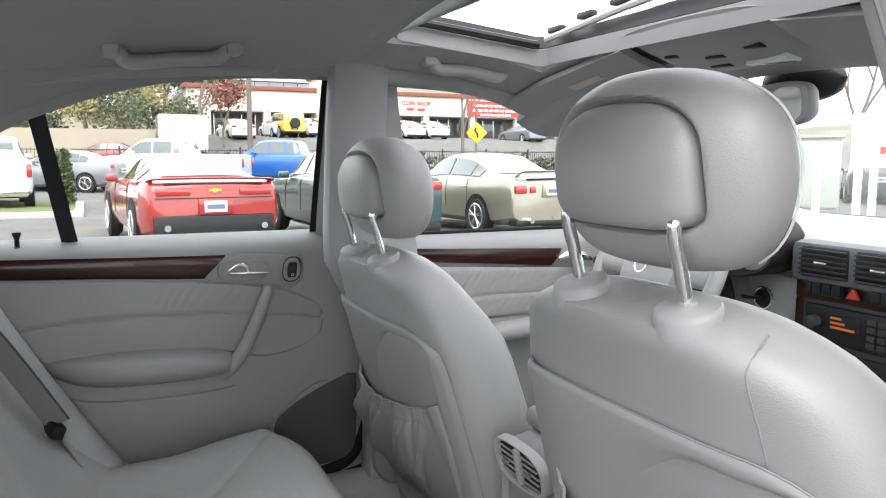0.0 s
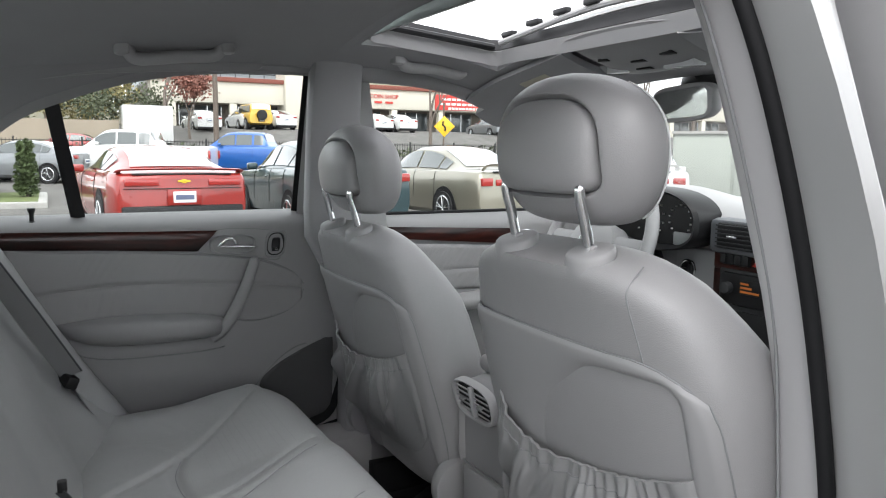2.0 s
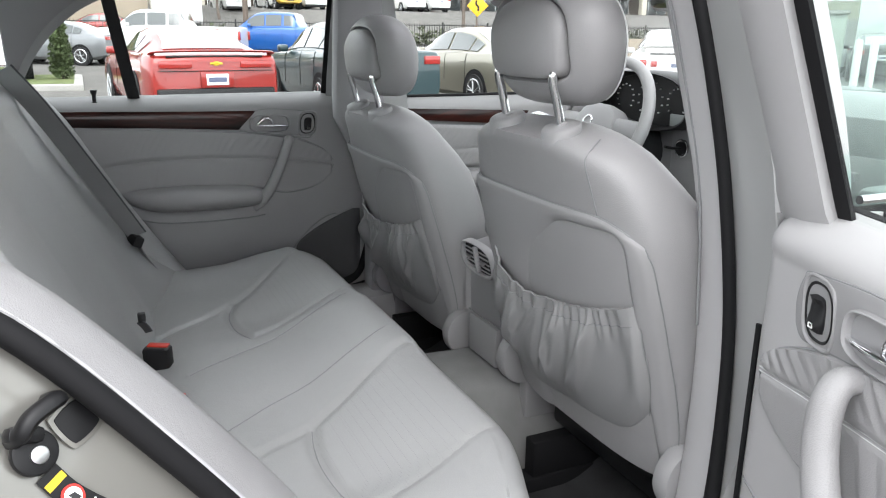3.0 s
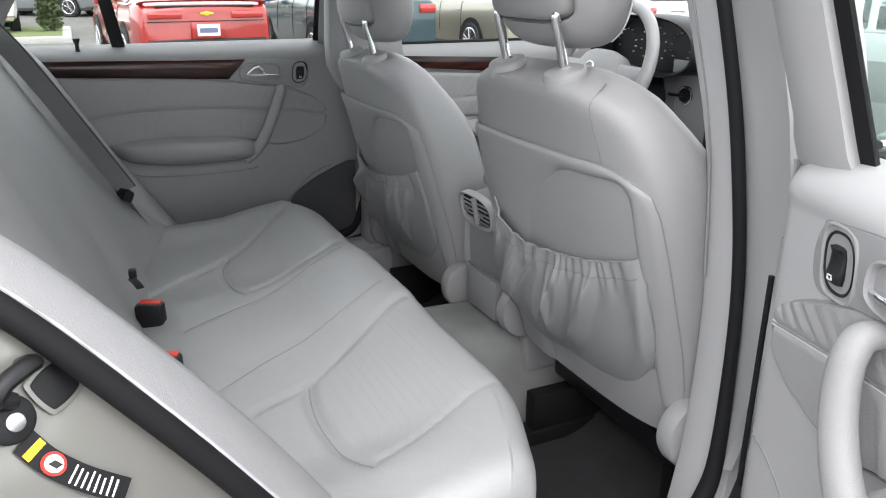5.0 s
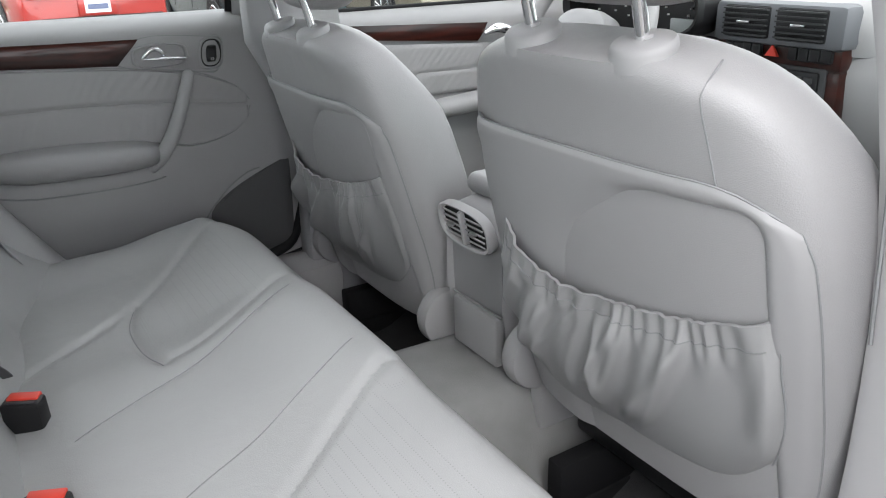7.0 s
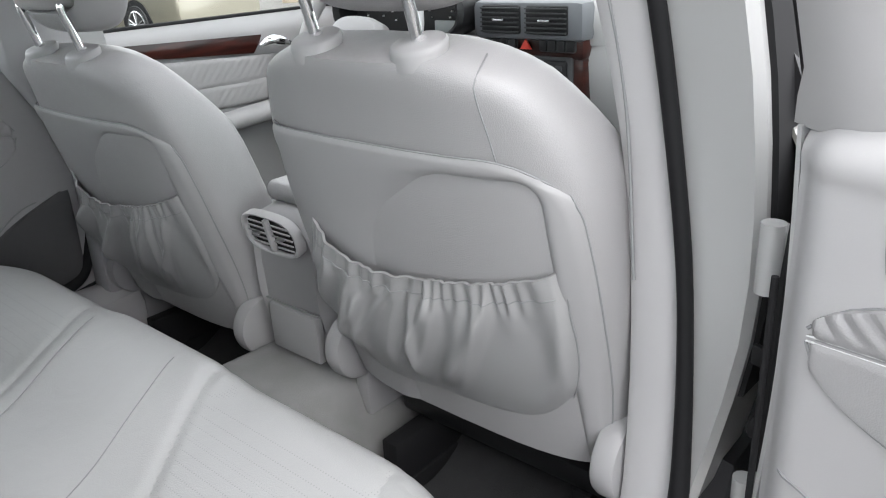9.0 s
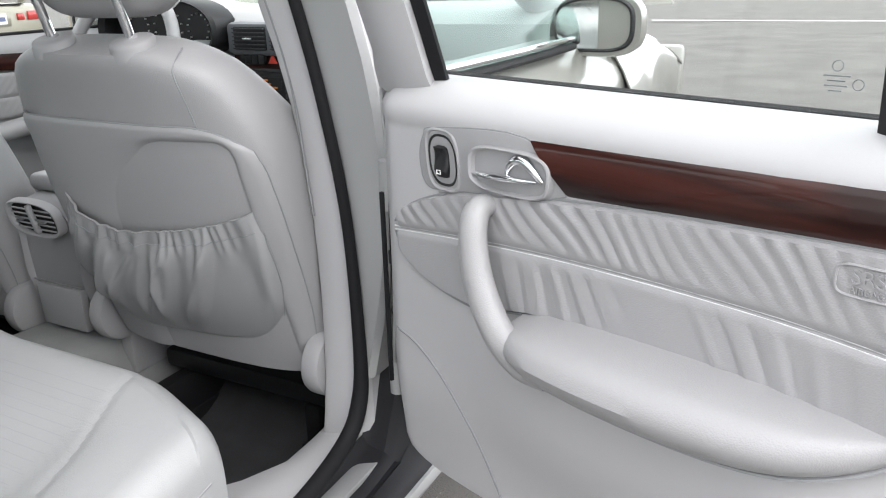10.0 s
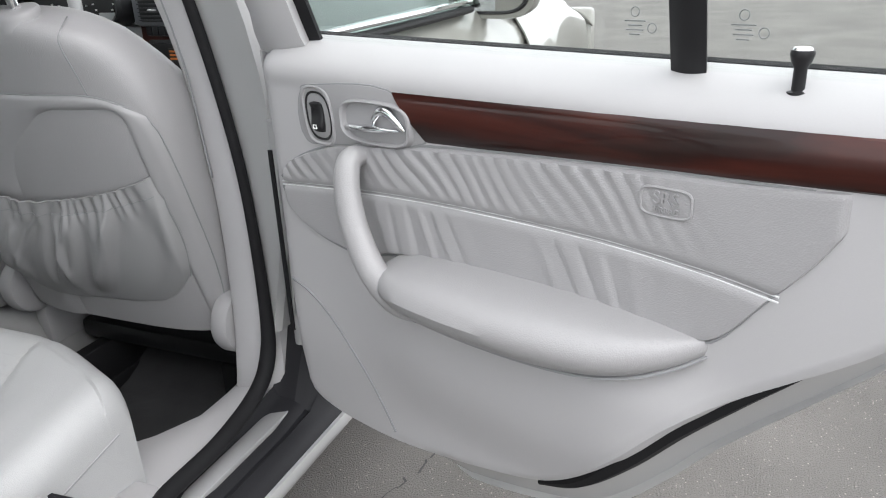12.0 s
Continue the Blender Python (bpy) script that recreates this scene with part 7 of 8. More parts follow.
def parked_car(spec, coat, at, heading, label, group="parked cars"):
    """A parked car; x runs forward from the rear bumper, y to its left."""
    L, W = spec["size"]
    h = radians(heading)
    m = Matrix(((-math.sin(h), -math.cos(h), 0, at[0]), (math.cos(h), -math.sin(h), 0, at[1]), (0, 0, 1, ground_z(at[0])), (0, 0, 0, 1)))
    car = thing(spec["name"], m @ Vector((L / 2, 0, 0)), label, spec.get("category", "car"), group)
    xs = [0, 0.015, 0.04, 0.07, 0.11, 0.16] + [0.16 + (L - 0.32) * k / 44 for k in range(1, 44)] + [L - 0.16, L - 0.10, L - 0.05, L - 0.02, L]
    rings = []
    for x in xs:
        half = car_ring(spec, x)
        bow = 0.05 * max(0.0, 1 - x / 0.4) - 0.10 * max(0.0, 1 - (L - x) / 0.5)
        rings.append([(x + bow * (abs(y) / (W / 2)) ** 2, y, z) for y, z in half] + [(x + bow * (abs(y) / (W / 2)) ** 2, -y, z) for y, z in reversed(half[1:-1])])
    part("body", loft(rings), coat, car, m=m, sharp=28)

    def side_pane(x0, x1, s, v0=0.10, v1=0.93):
        def f(u, v):
            x = x0 + (x1 - x0) * u
            r = car_ring(spec, x)
            (ya, za), (yb, zb) = r[7], r[8]
            k = v0 + (v1 - v0) * v
            return Vector((x, s * (ya + (yb - ya) * k + 0.010), za + (zb - za) * k + 0.004))
        b = sheet(f, 8, 4, 0.006)
        bmesh.ops.recalc_face_normals(b, faces=b.faces)
        return b

    def slope_pane(x0, x1):
        def f(u, v):
            x = x0 + (x1 - x0) * v
            r = car_ring(spec, x)
            a = 2 * u - 1
            y = a * r[9][0] * (0.99 - 0.03 * v)
            top = r[11][1] + (r[9][1] - r[11][1]) * abs(a) ** 2.2
            return Vector((x, y, top + 0.008))
        b = sheet(f, 10, 8, 0.006)
        bmesh.ops.recalc_face_normals(b, faces=b.faces)
        return b

    for s in (1, -1):
        for x0, x1 in spec["panes"]:
            part("side_window", side_pane(x0, x1, s), CARGLASS, car, "dark side window", m=m)
    part("rear_window", slope_pane(*spec["rear"]), spec.get("rear_glass", PALEGLASS), car, m=m)
    part("windscreen", slope_pane(*spec["front"]), CARGLASS, car, m=m)
    wr = spec.get("wheel", 0.325)
    for x in spec["axles"]:
        for s in (1, -1):
            part("wheel_arch", disc((x, s * (W / 2 - 0.065), wr + 0.02), wr + 0.055, (0, 1, 0), 0.15, 32), RUBBER, car, "dark wheel arch", m=m)
            yy = s * (W / 2 - 0.085)
            t = part("wheel", loft([[(x + r * math.cos(2 * math.pi * k / 28), yy + s * w, wr + r * math.sin(2 * math.pi * k / 28)) for k in range(28)] for w, r in ((-0.10, wr * 0.7), (-0.11, wr * 0.93), (-0.07, wr), (0.07, wr), (0.11, wr * 0.93), (0.10, wr * 0.7))]), TYRE, car, "black tyre", m=m)
            if s > 0:
                part("hub", disc((x, yy + 0.075, wr), wr * 0.68, (0, 1, 0), 0.02, 28), DARK, t, m=m)
                spokes = [tube([(x, yy + 0.108, wr), (x + wr * 0.66 * math.cos(a + da), yy + 0.104, wr + wr * 0.66 * math.sin(a + da))], 0.018, 6, 0.5, smooth=0) for a in [2 * math.pi * k / 5 + 0.3 for k in range(5)] for da in (-0.16, 0.16)]
                ringpts = [Vector((x + wr * 0.68 * math.cos(a), yy + 0.105, wr + wr * 0.68 * math.sin(a))) for a in [2 * math.pi * k / 28 for k in range(29)]]
                part("alloy_rim", joined(*spokes, tube(ringpts, 0.016, 6, smooth=0)), ALLOY, t, "bright alloy rim", m=m)
    for q in spec.get("tail", ()):
        x, y, z, sx, sy, sz = q
        for s in (1, -1):
            part("tail_light", box(x - sx, x + sx, s * y - sy, s * y + sy, z - sz, z + sz, 0.018), TAIL_RED, car, "red tail light", m=m)
    if "bumper" in spec:
        z0, z1 = spec["bumper"]
        part("bumper_trim", box(-0.012, 0.25, -W / 2 * 0.86, W / 2 * 0.86, z0, z1, 0.03), spec.get("bumper_mat", BLACK), car, "black lower bumper", m=m)
    if "plate" in spec:
        z = spec["plate"]
        px = spec.get("plate_x", -0.014)
        part("plate_recess", box(px - 0.004, px + 0.03, -0.23, 0.23, z - 0.11, z + 0.11, 0.01), coat if spec.get("plain_recess") else BLACK, car, m=m)
        pl = part("number_plate", box(px - 0.012, px, -0.155, 0.155, z - 0.078, z + 0.078, 0.004), PLATE, car, "white number plate", m=m)
        part("plate_bar", box(px - 0.015, px - 0.011, -0.125, 0.125, z - 0.035, z + 0.030), PLATE_INK, pl, m=m)
    for s in (1, -1):
        x, z = spec["mirror"]
        part("door_mirror", box(x - 0.05, x + 0.08, s * (W / 2 + 0.05) - 0.09, s * (W / 2 + 0.05) + 0.09, z - 0.055, z + 0.065, 0.035, 3), coat, car, m=m)
        for hx in spec.get("handles", ()):
            part("door_handle", box(hx - 0.08, hx + 0.08, s * (W / 2 - 0.012) - 0.015, s * (W / 2 - 0.012) + 0.015, z - 0.17, z - 0.145, 0.008), coat, car, m=m)
    for seam in spec.get("seams", ()):
        for s in (1, -1):
            part("door_seam", tube([(seam, s * (car_ring(spec, seam)[j][0] + 0.001), car_ring(spec, seam)[j][1]) for j in (3, 4, 5, 6)], 0.005, 6, smooth=3), RUBBER, car, m=m)
    for q in spec.get("extra", ()):
        q(car, m, coat)
    return car


def spoiler(zs, span, rise):
    def f(car, m, coat):
        part("spoiler", tube([(0.20, span, zs), (0.10, span * 0.93, zs + rise), (0.05, span * 0.4, zs + rise + 0.012), (0.04, 0, zs + rise + 0.015), (0.05, -span * 0.4, zs + rise + 0.012), (0.10, -span * 0.93, zs + rise), (0.20, -span, zs)], 0.05, 8, 0.30), coat, car, m=m)
        # Solid black strip put in for the shade below the spoiler.
        part("spoiler_shade", box(0.03, 0.09, -span * 0.8, span * 0.8, zs - 0.035, zs - 0.012, 0.005), BLACK, car, "black strip for the shade below the spoiler", m=m)
    return f


def badge(z):
    def f(car, m, coat):
        part("badge", joined(box(-0.010, 0.03, -0.085, 0.085, z - 0.014, z + 0.014, 0.005), box(-0.010, 0.03, -0.03, 0.03, z - 0.028, z + 0.028, 0.005)), YELLOW, car, "small gold badge", m=m)
    return f


def exhausts(y, z):
    def f(car, m, coat):
        for s in (1, -1):
            part("exhaust_pipe", disc((-0.02, s * y, z), 0.045, (1, 0, 0), 0.14, 20), CHROME, car, "chrome exhaust tip", m=m)
    return f


def creases(z, w):
    def f(car, m, coat):
        part("boot_line", tube([(-0.004, w, z), (-0.004, 0, z), (-0.004, -w, z)], 0.007, 6), BLACK, car, m=m)
    return f


COUPE = dict(name="sports_coupe", size=(4.84, 1.92), deck=[(0, 0.90), (0.02, 0.955), (0.06, 0.99), (0.14, 1.01), (0.5, 1.03), (0.9, 1.01), (3.2, 0.99), (4.2, 0.93), (4.7, 0.80), (4.84, 0.62)], roof=[(0.50, 1.0), (0.62, 1.05), (1.0, 1.18), (1.45, 1.315), (1.85, 1.375), (2.3, 1.36), (2.75, 1.20), (3.25, 0.98)], top=0.60, panes=((1.15, 1.45), (1.52, 2.75)), rear=(0.66, 1.50), front=(2.42, 3.12), axles=(0.98, 3.82), wheel=0.35, tail=[(0.02, 0.56, 0.885, 0.035, 0.225, 0.050)], bumper=(0.22, 0.56), plate=0.68, plain_recess=True, mirror=(2.75, 1.02), handles=(1.75,), seams=(1.5, 2.85), extra=(spoiler(1.02, 0.84, 0.035), badge(0.90), exhausts(0.66, 0.40), creases(0.80, 0.80)))
SEDAN = dict(name="sedan", size=(4.80, 1.80), deck=[(0, 0.86), (0.02, 0.93), (0.06, 0.98), (0.15, 1.0), (0.7, 1.02), (3.3, 0.97), (4.2, 0.88), (4.7, 0.72), (4.8, 0.58)], roof=[(0.68, 1.0), (0.80, 1.05), (1.2, 1.22), (1.6, 1.38), (2.15, 1.445), (2.65, 1.40), (3.05, 1.23), (3.5, 0.96)], top=0.58, panes=((1.12, 1.38), (1.43, 2.12), (2.20, 3.00)), rear=(0.84, 1.62), front=(2.62, 3.40), axles=(1.05, 3.85), tail=[(0.05, 0.675, 0.83, 0.062, 0.115, 0.070), (0.02, 0.43, 0.82, 0.035, 0.06, 0.055)], bumper=(0.20, 0.30), plate=0.80, plain_recess=True, mirror=(3.0, 1.00), handles=(1.50, 2.40), seams=(1.40, 2.16, 3.05), extra=(spoiler(1.03, 0.64, 0.085), exhausts(0.5, 0.30)))
SMALL = dict(name="sedan", size=(4.60, 1.78), deck=[(0, 0.90), (0.02, 0.99), (0.06, 1.04), (0.15, 1.06), (0.6, 1.07), (3.2, 1.0), (4.0, 0.92), (4.5, 0.74), (4.6, 0.58)], roof=[(0.45, 1.05), (0.58, 1.10), (1.0, 1.28), (1.4, 1.43), (2.0, 1.50), (2.5, 1.45), (2.95, 1.27), (3.45, 0.98)], top=0.57, panes=((0.95, 1.22), (1.27, 1.98), (2.06, 2.90)), rear=(0.62, 1.42), front=(2.5, 3.30), axles=(0.95, 3.66), tail=[(0.06, 0.655, 0.93, 0.07, 0.135, 0.065)], bumper=(0.20, 0.36), plate=0.78, plain_recess=True, mirror=(2.85, 1.05), handles=(1.35, 2.25), seams=(1.24, 2.02, 2.95))
PICKUP = dict(name="pickup_truck", category="pickup", size=(5.8, 2.0), lift=0.18, deck=[(0, 1.30), (0.03, 1.34), (2.0, 1.36), (4.4, 1.32), (5.3, 1.24), (5.75, 1.02), (5.8, 0.9)], roof=[(1.90, 1.30), (1.98, 1.45), (2.12, 1.85), (2.4, 1.93), (3.4, 1.95), (3.8, 1.86), (4.5, 1.30)], top=0.74, panes=((2.12, 2.50), (2.60, 3.25), (3.32, 4.05)), rear=(1.97, 2.12), front=(3.80, 4.42), axles=(1.1, 4.75), wheel=0.41, tail=[(0.0, 0.90, 1.05, 0.04, 0.06, 0.16)], bumper=(0.42, 0.62), bumper_mat=CHROME, plate=0.52, mirror=(3.9, 1.42), handles=(2.75, 3.5), seams=(2.0, 2.55, 3.28, 4.2), rear_glass=CARGLASS)
RED_P, GOLD_P = paint("red_car_paint", (0.29, 0.015, 0.010), 0.1), paint("champagne_car_paint", (0.29, 0.27, 0.215), 0.55)
TEAL_P, WHITE_P, BLUE_P = paint("teal_car_paint", (0.022, 0.050, 0.058), 0.35), paint("white_car_paint", (0.66, 0.66, 0.65), 0.0), paint("blue_car_paint", (0.012, 0.10, 0.38), 0.2)
GREYCAR_P, BLACKCAR_P = paint("grey_car_paint", (0.22, 0.23, 0.24), 0.5), paint("black_car_paint", (0.02, 0.02, 0.022), 0.3)


def spot(yaw, d, eye=(0.94, -0.46)):
    """A place d metres from the rear seat in the direction yaw (degrees left of straight ahead)."""
    return (eye[0] - d * math.sin(radians(yaw)), eye[1] + d * math.cos(radians(yaw)))


parked_car(COUPE, RED_P, spot(81.7, 11.0), 95, "red two-door sports coupe with boot spoiler, parked")
parked_car(SMALL, TEAL_P, (-9.8, 3.75), 92, "dark teal sedan with red tail lights, parked beside the coupe")
parked_car(SEDAN, GOLD_P, spot(56.8, 13.3), 95, "champagne gold sedan with alloy wheels, parked")
parked_car(SEDAN, WHITE_P, (-9.9, 9.4), 50, "white sedan with red tail lights, parked")
parked_car(PICKUP, WHITE_P, spot(79.4, 30.0), 158, "white crew-cab pickup truck by the fence")
parked_car(PICKUP, BLUE_P, spot(72.0, 33.0), 150, "bright blue crew-cab pickup truck by the fence")
parked_car(PICKUP, WHITE_P, spot(96.0, 21.0), 96, "white pickup truck seen from behind, parked")
parked_car(SMALL, GREYCAR_P, spot(87.8, 30.0), 150, "grey sedan parked along the fence")
parked_car(SMALL, RED_P, spot(86.0, 44.5), 160, "dark red car behind the iron fence")
parked_car(SMALL, BLACKCAR_P, spot(35.2, 27.0), 40, "black car parked beyond the white posts")
parked_car(SMALL, WHITE_P, spot(38.2, 30.0), 70, "small white car parked beyond the posts")
for yaw, d, p_, lab in ((76.5, 56.0, WHITE_P, "white car parked before the shops"), (79.6, 53.0, WHITE_P, "white car on the upper car park"), (74.2, 57.5, WHITE_P, "white car parked before the shop front"), (67.0, 60.0, WHITE_P, "white car at the coin shop"), (65.2, 60.5, WHITE_P, "white hatchback at the coin shop"), (58.0, 62.0, GREYCAR_P, "grey car parked at the far shop")):
    parked_car(SMALL, p_, spot(yaw, d), 95, lab, "cars before the shops")
JEEP = dict(name="off_roader", category="car", size=(4.2, 1.8), lift=0.2, deck=[(0, 1.12), (0.04, 1.18), (3.0, 1.18), (4.1, 1.10), (4.2, 0.9)], roof=[(0.02, 1.15), (0.06, 1.5), (0.14, 1.78), (0.5, 1.82), (2.4, 1.82), (2.6, 1.74), (3.0, 1.16)], top=0.74, panes=((0.2, 0.9), (1.0, 1.7), (1.8, 2.55)), rear=(0.05, 0.13), front=(2.58, 2.92), axles=(0.8, 3.3), wheel=0.40, plate=0.7, mirror=(2.6, 1.25), extra=(lambda car, m, coat: part("spare_wheel", disc((-0.12, 0, 1.05), 0.36, (1, 0, 0), 0.2, 28, 0.03), TYRE, car, "spare wheel", m=m),))
parked_car(JEEP, paint("yellow_car_paint", (0.62, 0.38, 0.03), 0.1), spot(76.0, 55.0), 95, "yellow off-roader with spare wheel on its back", "cars before the shops")

# fence, walls and kerb
IRON = surface("black_iron", (0.02, 0.02, 0.02), 0.6, bump=0)
fence = thing("fence", (-41, 18, 0.2), "black iron picket fence along the car park", "fence")
rails = joined(box(-41.02, -40.98, -14, 50, 0.38, 0.42), box(-41.02, -40.98, -14, 50, 1.50, 1.54))
part("rails", rails, IRON, fence)
bars = bmesh.new()
pv = []
for k in range(400):
    y = -14 + 0.16 * k
    base = [bars.verts.new((-41 + dx, y + dy, 0.2)) for dx, dy in ((-0.012, -0.012), (0.012, -0.012), (0.012, 0.012), (-0.012, 0.012))]
    head = [bars.verts.new((v.co.x, v.co.y, 1.62)) for v in base]
    for i in range(4):
        bars.faces.new((base[i], base[(i + 1) % 4], head[(i + 1) % 4], head[i]))
tagged(part("pickets", bars, IRON, fence), kind="stuff")
for k in range(22):
    part("post", box(-41.04, -40.96, -14 + 3.0 * k - 0.04, -14 + 3.0 * k + 0.04, 0.1, 1.7), IRON, fence)
TAN = surface("tan_block_wall", (0.34, 0.29, 0.225), 0.9, grain=30, bump=0.4, vary=0.12, broad=0.6)
CREAM = surface("cream_stucco", (0.60, 0.56, 0.48), 0.9, grain=40, bump=0.3, vary=0.06, broad=0.5)
solid("retaining_wall", box(-47.6, -47.0, -30, 3.2, 0.3, 2.75), TAN, "tan block retaining wall beyond the fence", "retaining wall")
tr = thing("white_trailer", (-46.5, 4.6, 1.0), "plain white box trailer beside the retaining wall", "trailer")
part("box", box(-47.8, -45.6, 3.3, 6.0, 1.5, 3.6, 0.05), WHITE_P, tr)
part("chassis", box(-47.4, -45.8, 3.4, 5.9, 0.9, 1.55, 0.03), DARK, tr)
KERB = surface("concrete_kerb", (0.36, 0.35, 0.33), 0.9, grain=60, vary=0.12)
GRASS = surface("verge_grass", (0.12, 0.15, 0.05), 0.95, grain=40, bump=0.9, depth=0.02, vary=0.35)
isl = thing("planting_island", (-20.5, -3.0, -0.25), "kerbed planting island with trimmed shrub", "planting island", kind="structure")
part("kerb", box(-23.0, -18.5, -6.0, -0.6, -0.35, -0.11, 0.05), KERB, isl, "pale concrete kerb")
part("bed", box(-22.8, -18.7, -5.8, -0.8, -0.2, -0.10), GRASS, isl, "grassy bed")

# shops
BROWN = surface("brown_fascia_trim", (0.22, 0.07, 0.05), 0.8, grain=40, vary=0.1)
SHOPGLASS = surface("shop_glass", (0.06, 0.07, 0.075), 0.08, bump=0, coat=1.0)
# Wall under the fascia: its shade is put into this dark brown.
SHADE = surface("shop_recess_shade", (0.16, 0.14, 0.12), 0.9, grain=30)
REDSIGN = surface("red_sign", (0.55, 0.05, 0.04), 0.5, bump=0)
shop = thing("shop_row", (-64, 25, 3.0), "long cream stucco shop row with brown parapet trim", "shop building")
part("wall", box(-72, -62, 6.5, 70, 2.6, 6.2, 0.05), SHADE, shop, "recessed shop wall with shade in its colour")
part("fascia", box(-62, -60.2, 6.5, 70, 4.75, 6.45, 0.05), CREAM, shop, "cream fascia")
part("parapet_trim", box(-62.2, -60.0, 6.3, 70.2, 6.40, 6.75, 0.04), BROWN, shop, "brown parapet trim")
part("roof", box(-72, -62, 6.5, 70, 6.2, 6.45), KERB, shop)
for k in range(14):
    y = 8.0 + 4.6 * k
    part("column", box(-60.8, -60.25, y - 0.28, y + 0.28, 2.7, 4.8, 0.03), CREAM, shop)
for k in range(13):
    y = 8.6 + 4.6 * k
    win = part("shop_window", box(-62.05, -61.93, y + 0.1, y + 3.4, 2.9, 4.6, 0.02), SHOPGLASS, shop, "dark shop window")
    for j in range(4):
        part("window_bar", box(-61.93, -61.88, y + 0.1 + 1.08 * j, y + 0.16 + 1.08 * j, 2.9, 4.6), ALLOY, win)
part("tower", box(-62.5, -59.6, 16.6, 20.0, 2.7, 7.6, 0.06), CREAM, shop, "raised cream entrance tower")
part("tower_trim", box(-62.7, -59.4, 16.4, 20.2, 7.5, 7.9, 0.05), BROWN, shop)
upper = thing("office_building", (-84, 20, 4), "pale grey two-storey building behind the shops", "office building")
GREYWALL = surface("grey_siding", (0.42, 0.44, 0.47), 0.8, grain=30, vary=0.06)
part("wall", box(-95, -80, 8, 28, 3, 13.5, 0.05), GREYWALL, upper)
part("terrace_rail", joined(*[box(-79.8, -79.7, 8 + 1.5 * k, 8.06 + 1.5 * k, 7.8, 9.0) for k in range(14)], box(-79.85, -79.65, 8, 28, 8.95, 9.05)), IRON, upper, "thin dark terrace railing")
for k in range(5):
    part("window", box(-80.1, -79.95, 9.5 + 3.7 * k, 11.8 + 3.7 * k, 9.6, 11.6), SHOPGLASS, upper)


def lettering(text, size, at, parent, mat, name="lettering", label=""):
    """Raised letters facing the car park (+x)."""
    cu = bpy.data.curves.new(name, "FONT")
    cu.body, cu.size, cu.extrude, cu.align_x = text, size, 0.03, "CENTER"
    tmp = bpy.data.objects.new(name, cu)
    me = bpy.data.meshes.new_from_object(tmp)
    bpy.data.objects.remove(tmp)
    b = bmesh.new()
    b.from_mesh(me)
    bpy.data.meshes.remove(me)
    m = Matrix(((0, 0, 1, at[0]), (1, 0, 0, at[1]), (0, 1, 0, at[2]), (0, 0, 0, 1)))
    return part(name, b, mat, parent, label, m=m)


lettering("COIN SHOP", 0.50, (-60.15, 25.4, 5.65), shop, REDSIGN, label="red raised sign letters")
for k in range(2):
    part("sign_bar", box(-60.18, -60.1, 24.5 + 1.0 * k, 25.2 + 1.0 * k, 5.22, 5.40), REDSIGN, shop, "small red sign bar")
sg = part("sign_board", box(-60.16, -60.08, 30.3, 36.2, 4.85, 6.2), REDSIGN, shop, "red shop sign with pale lines")
for z, y0, y1 in ((5.80, 31.0, 35.4), (5.38, 30.8, 35.8), (5.0, 31.6, 34.8)):
    for k in range(9):
        w = (y1 - y0) / 9
        part("sign_bar", box(-60.07, -60.04, y0 + w * k, y0 + w * (k + 0.75), z - 0.09, z + 0.10), WHITE, sg)
part("neon_sign", box(-61.8, -61.7, 23.6, 25.0, 4.0, 4.5), RED, shop, "small red window sign")

# posts, signs, bins
pole = thing("lamp_post", (*spot(79.2, 44.0), ground_z(-40)), "tall brown steel lamp post", "lamp post")
px, py = spot(79.2, 44.0)
POLE = surface("brown_steel", (0.13, 0.10, 0.08), 0.6, bump=0)
part("shaft", tube([(px, py, 0.2), (px, py, 11.0)], lambda k: 0.16 - 0.05 * k, 12, smooth=4), POLE, pole)
part("lamp_head", box(px - 0.5, px + 0.5, py - 0.25, py + 0.25, 11.0, 11.2, 0.04), POLE, pole)
dx, dy = spot(62.6, 31.0)
dg = thing("warning_sign", (dx, dy, 0), "yellow diamond road sign with curved black arrow", "road sign")
part("post", tube([(dx, dy, -0.1), (dx, dy, 3.1)], 0.04, 8, smooth=2), POLE, dg)
md = Matrix.Translation((dx + 0.06, dy, 2.15)) @ Euler((0, 0, radians(-28))).to_matrix().to_4x4() @ Euler((radians(45), 0, 0)).to_matrix().to_4x4()
part("plate", box(-0.01, 0.01, -0.30, 0.30, -0.30, 0.30, 0.006), surface("yellow_sign_sheet", (0.80, 0.46, 0.02), 0.5, bump=0), dg, m=md)
ma = Matrix.Translation((dx + 0.06, dy, 2.15)) @ Euler((0, 0, radians(-28))).to_matrix().to_4x4()
part("arrow", tube([(0.018, 0.03, -0.20), (0.018, 0.03, -0.04), (0.018, -0.06, 0.06), (0.018, -0.04, 0.20)], 0.036, 6, 0.2), BLACK, dg, m=ma)
CONE = surface("orange_cone_plastic", (0.75, 0.20, 0.04), 0.6, bump=0)
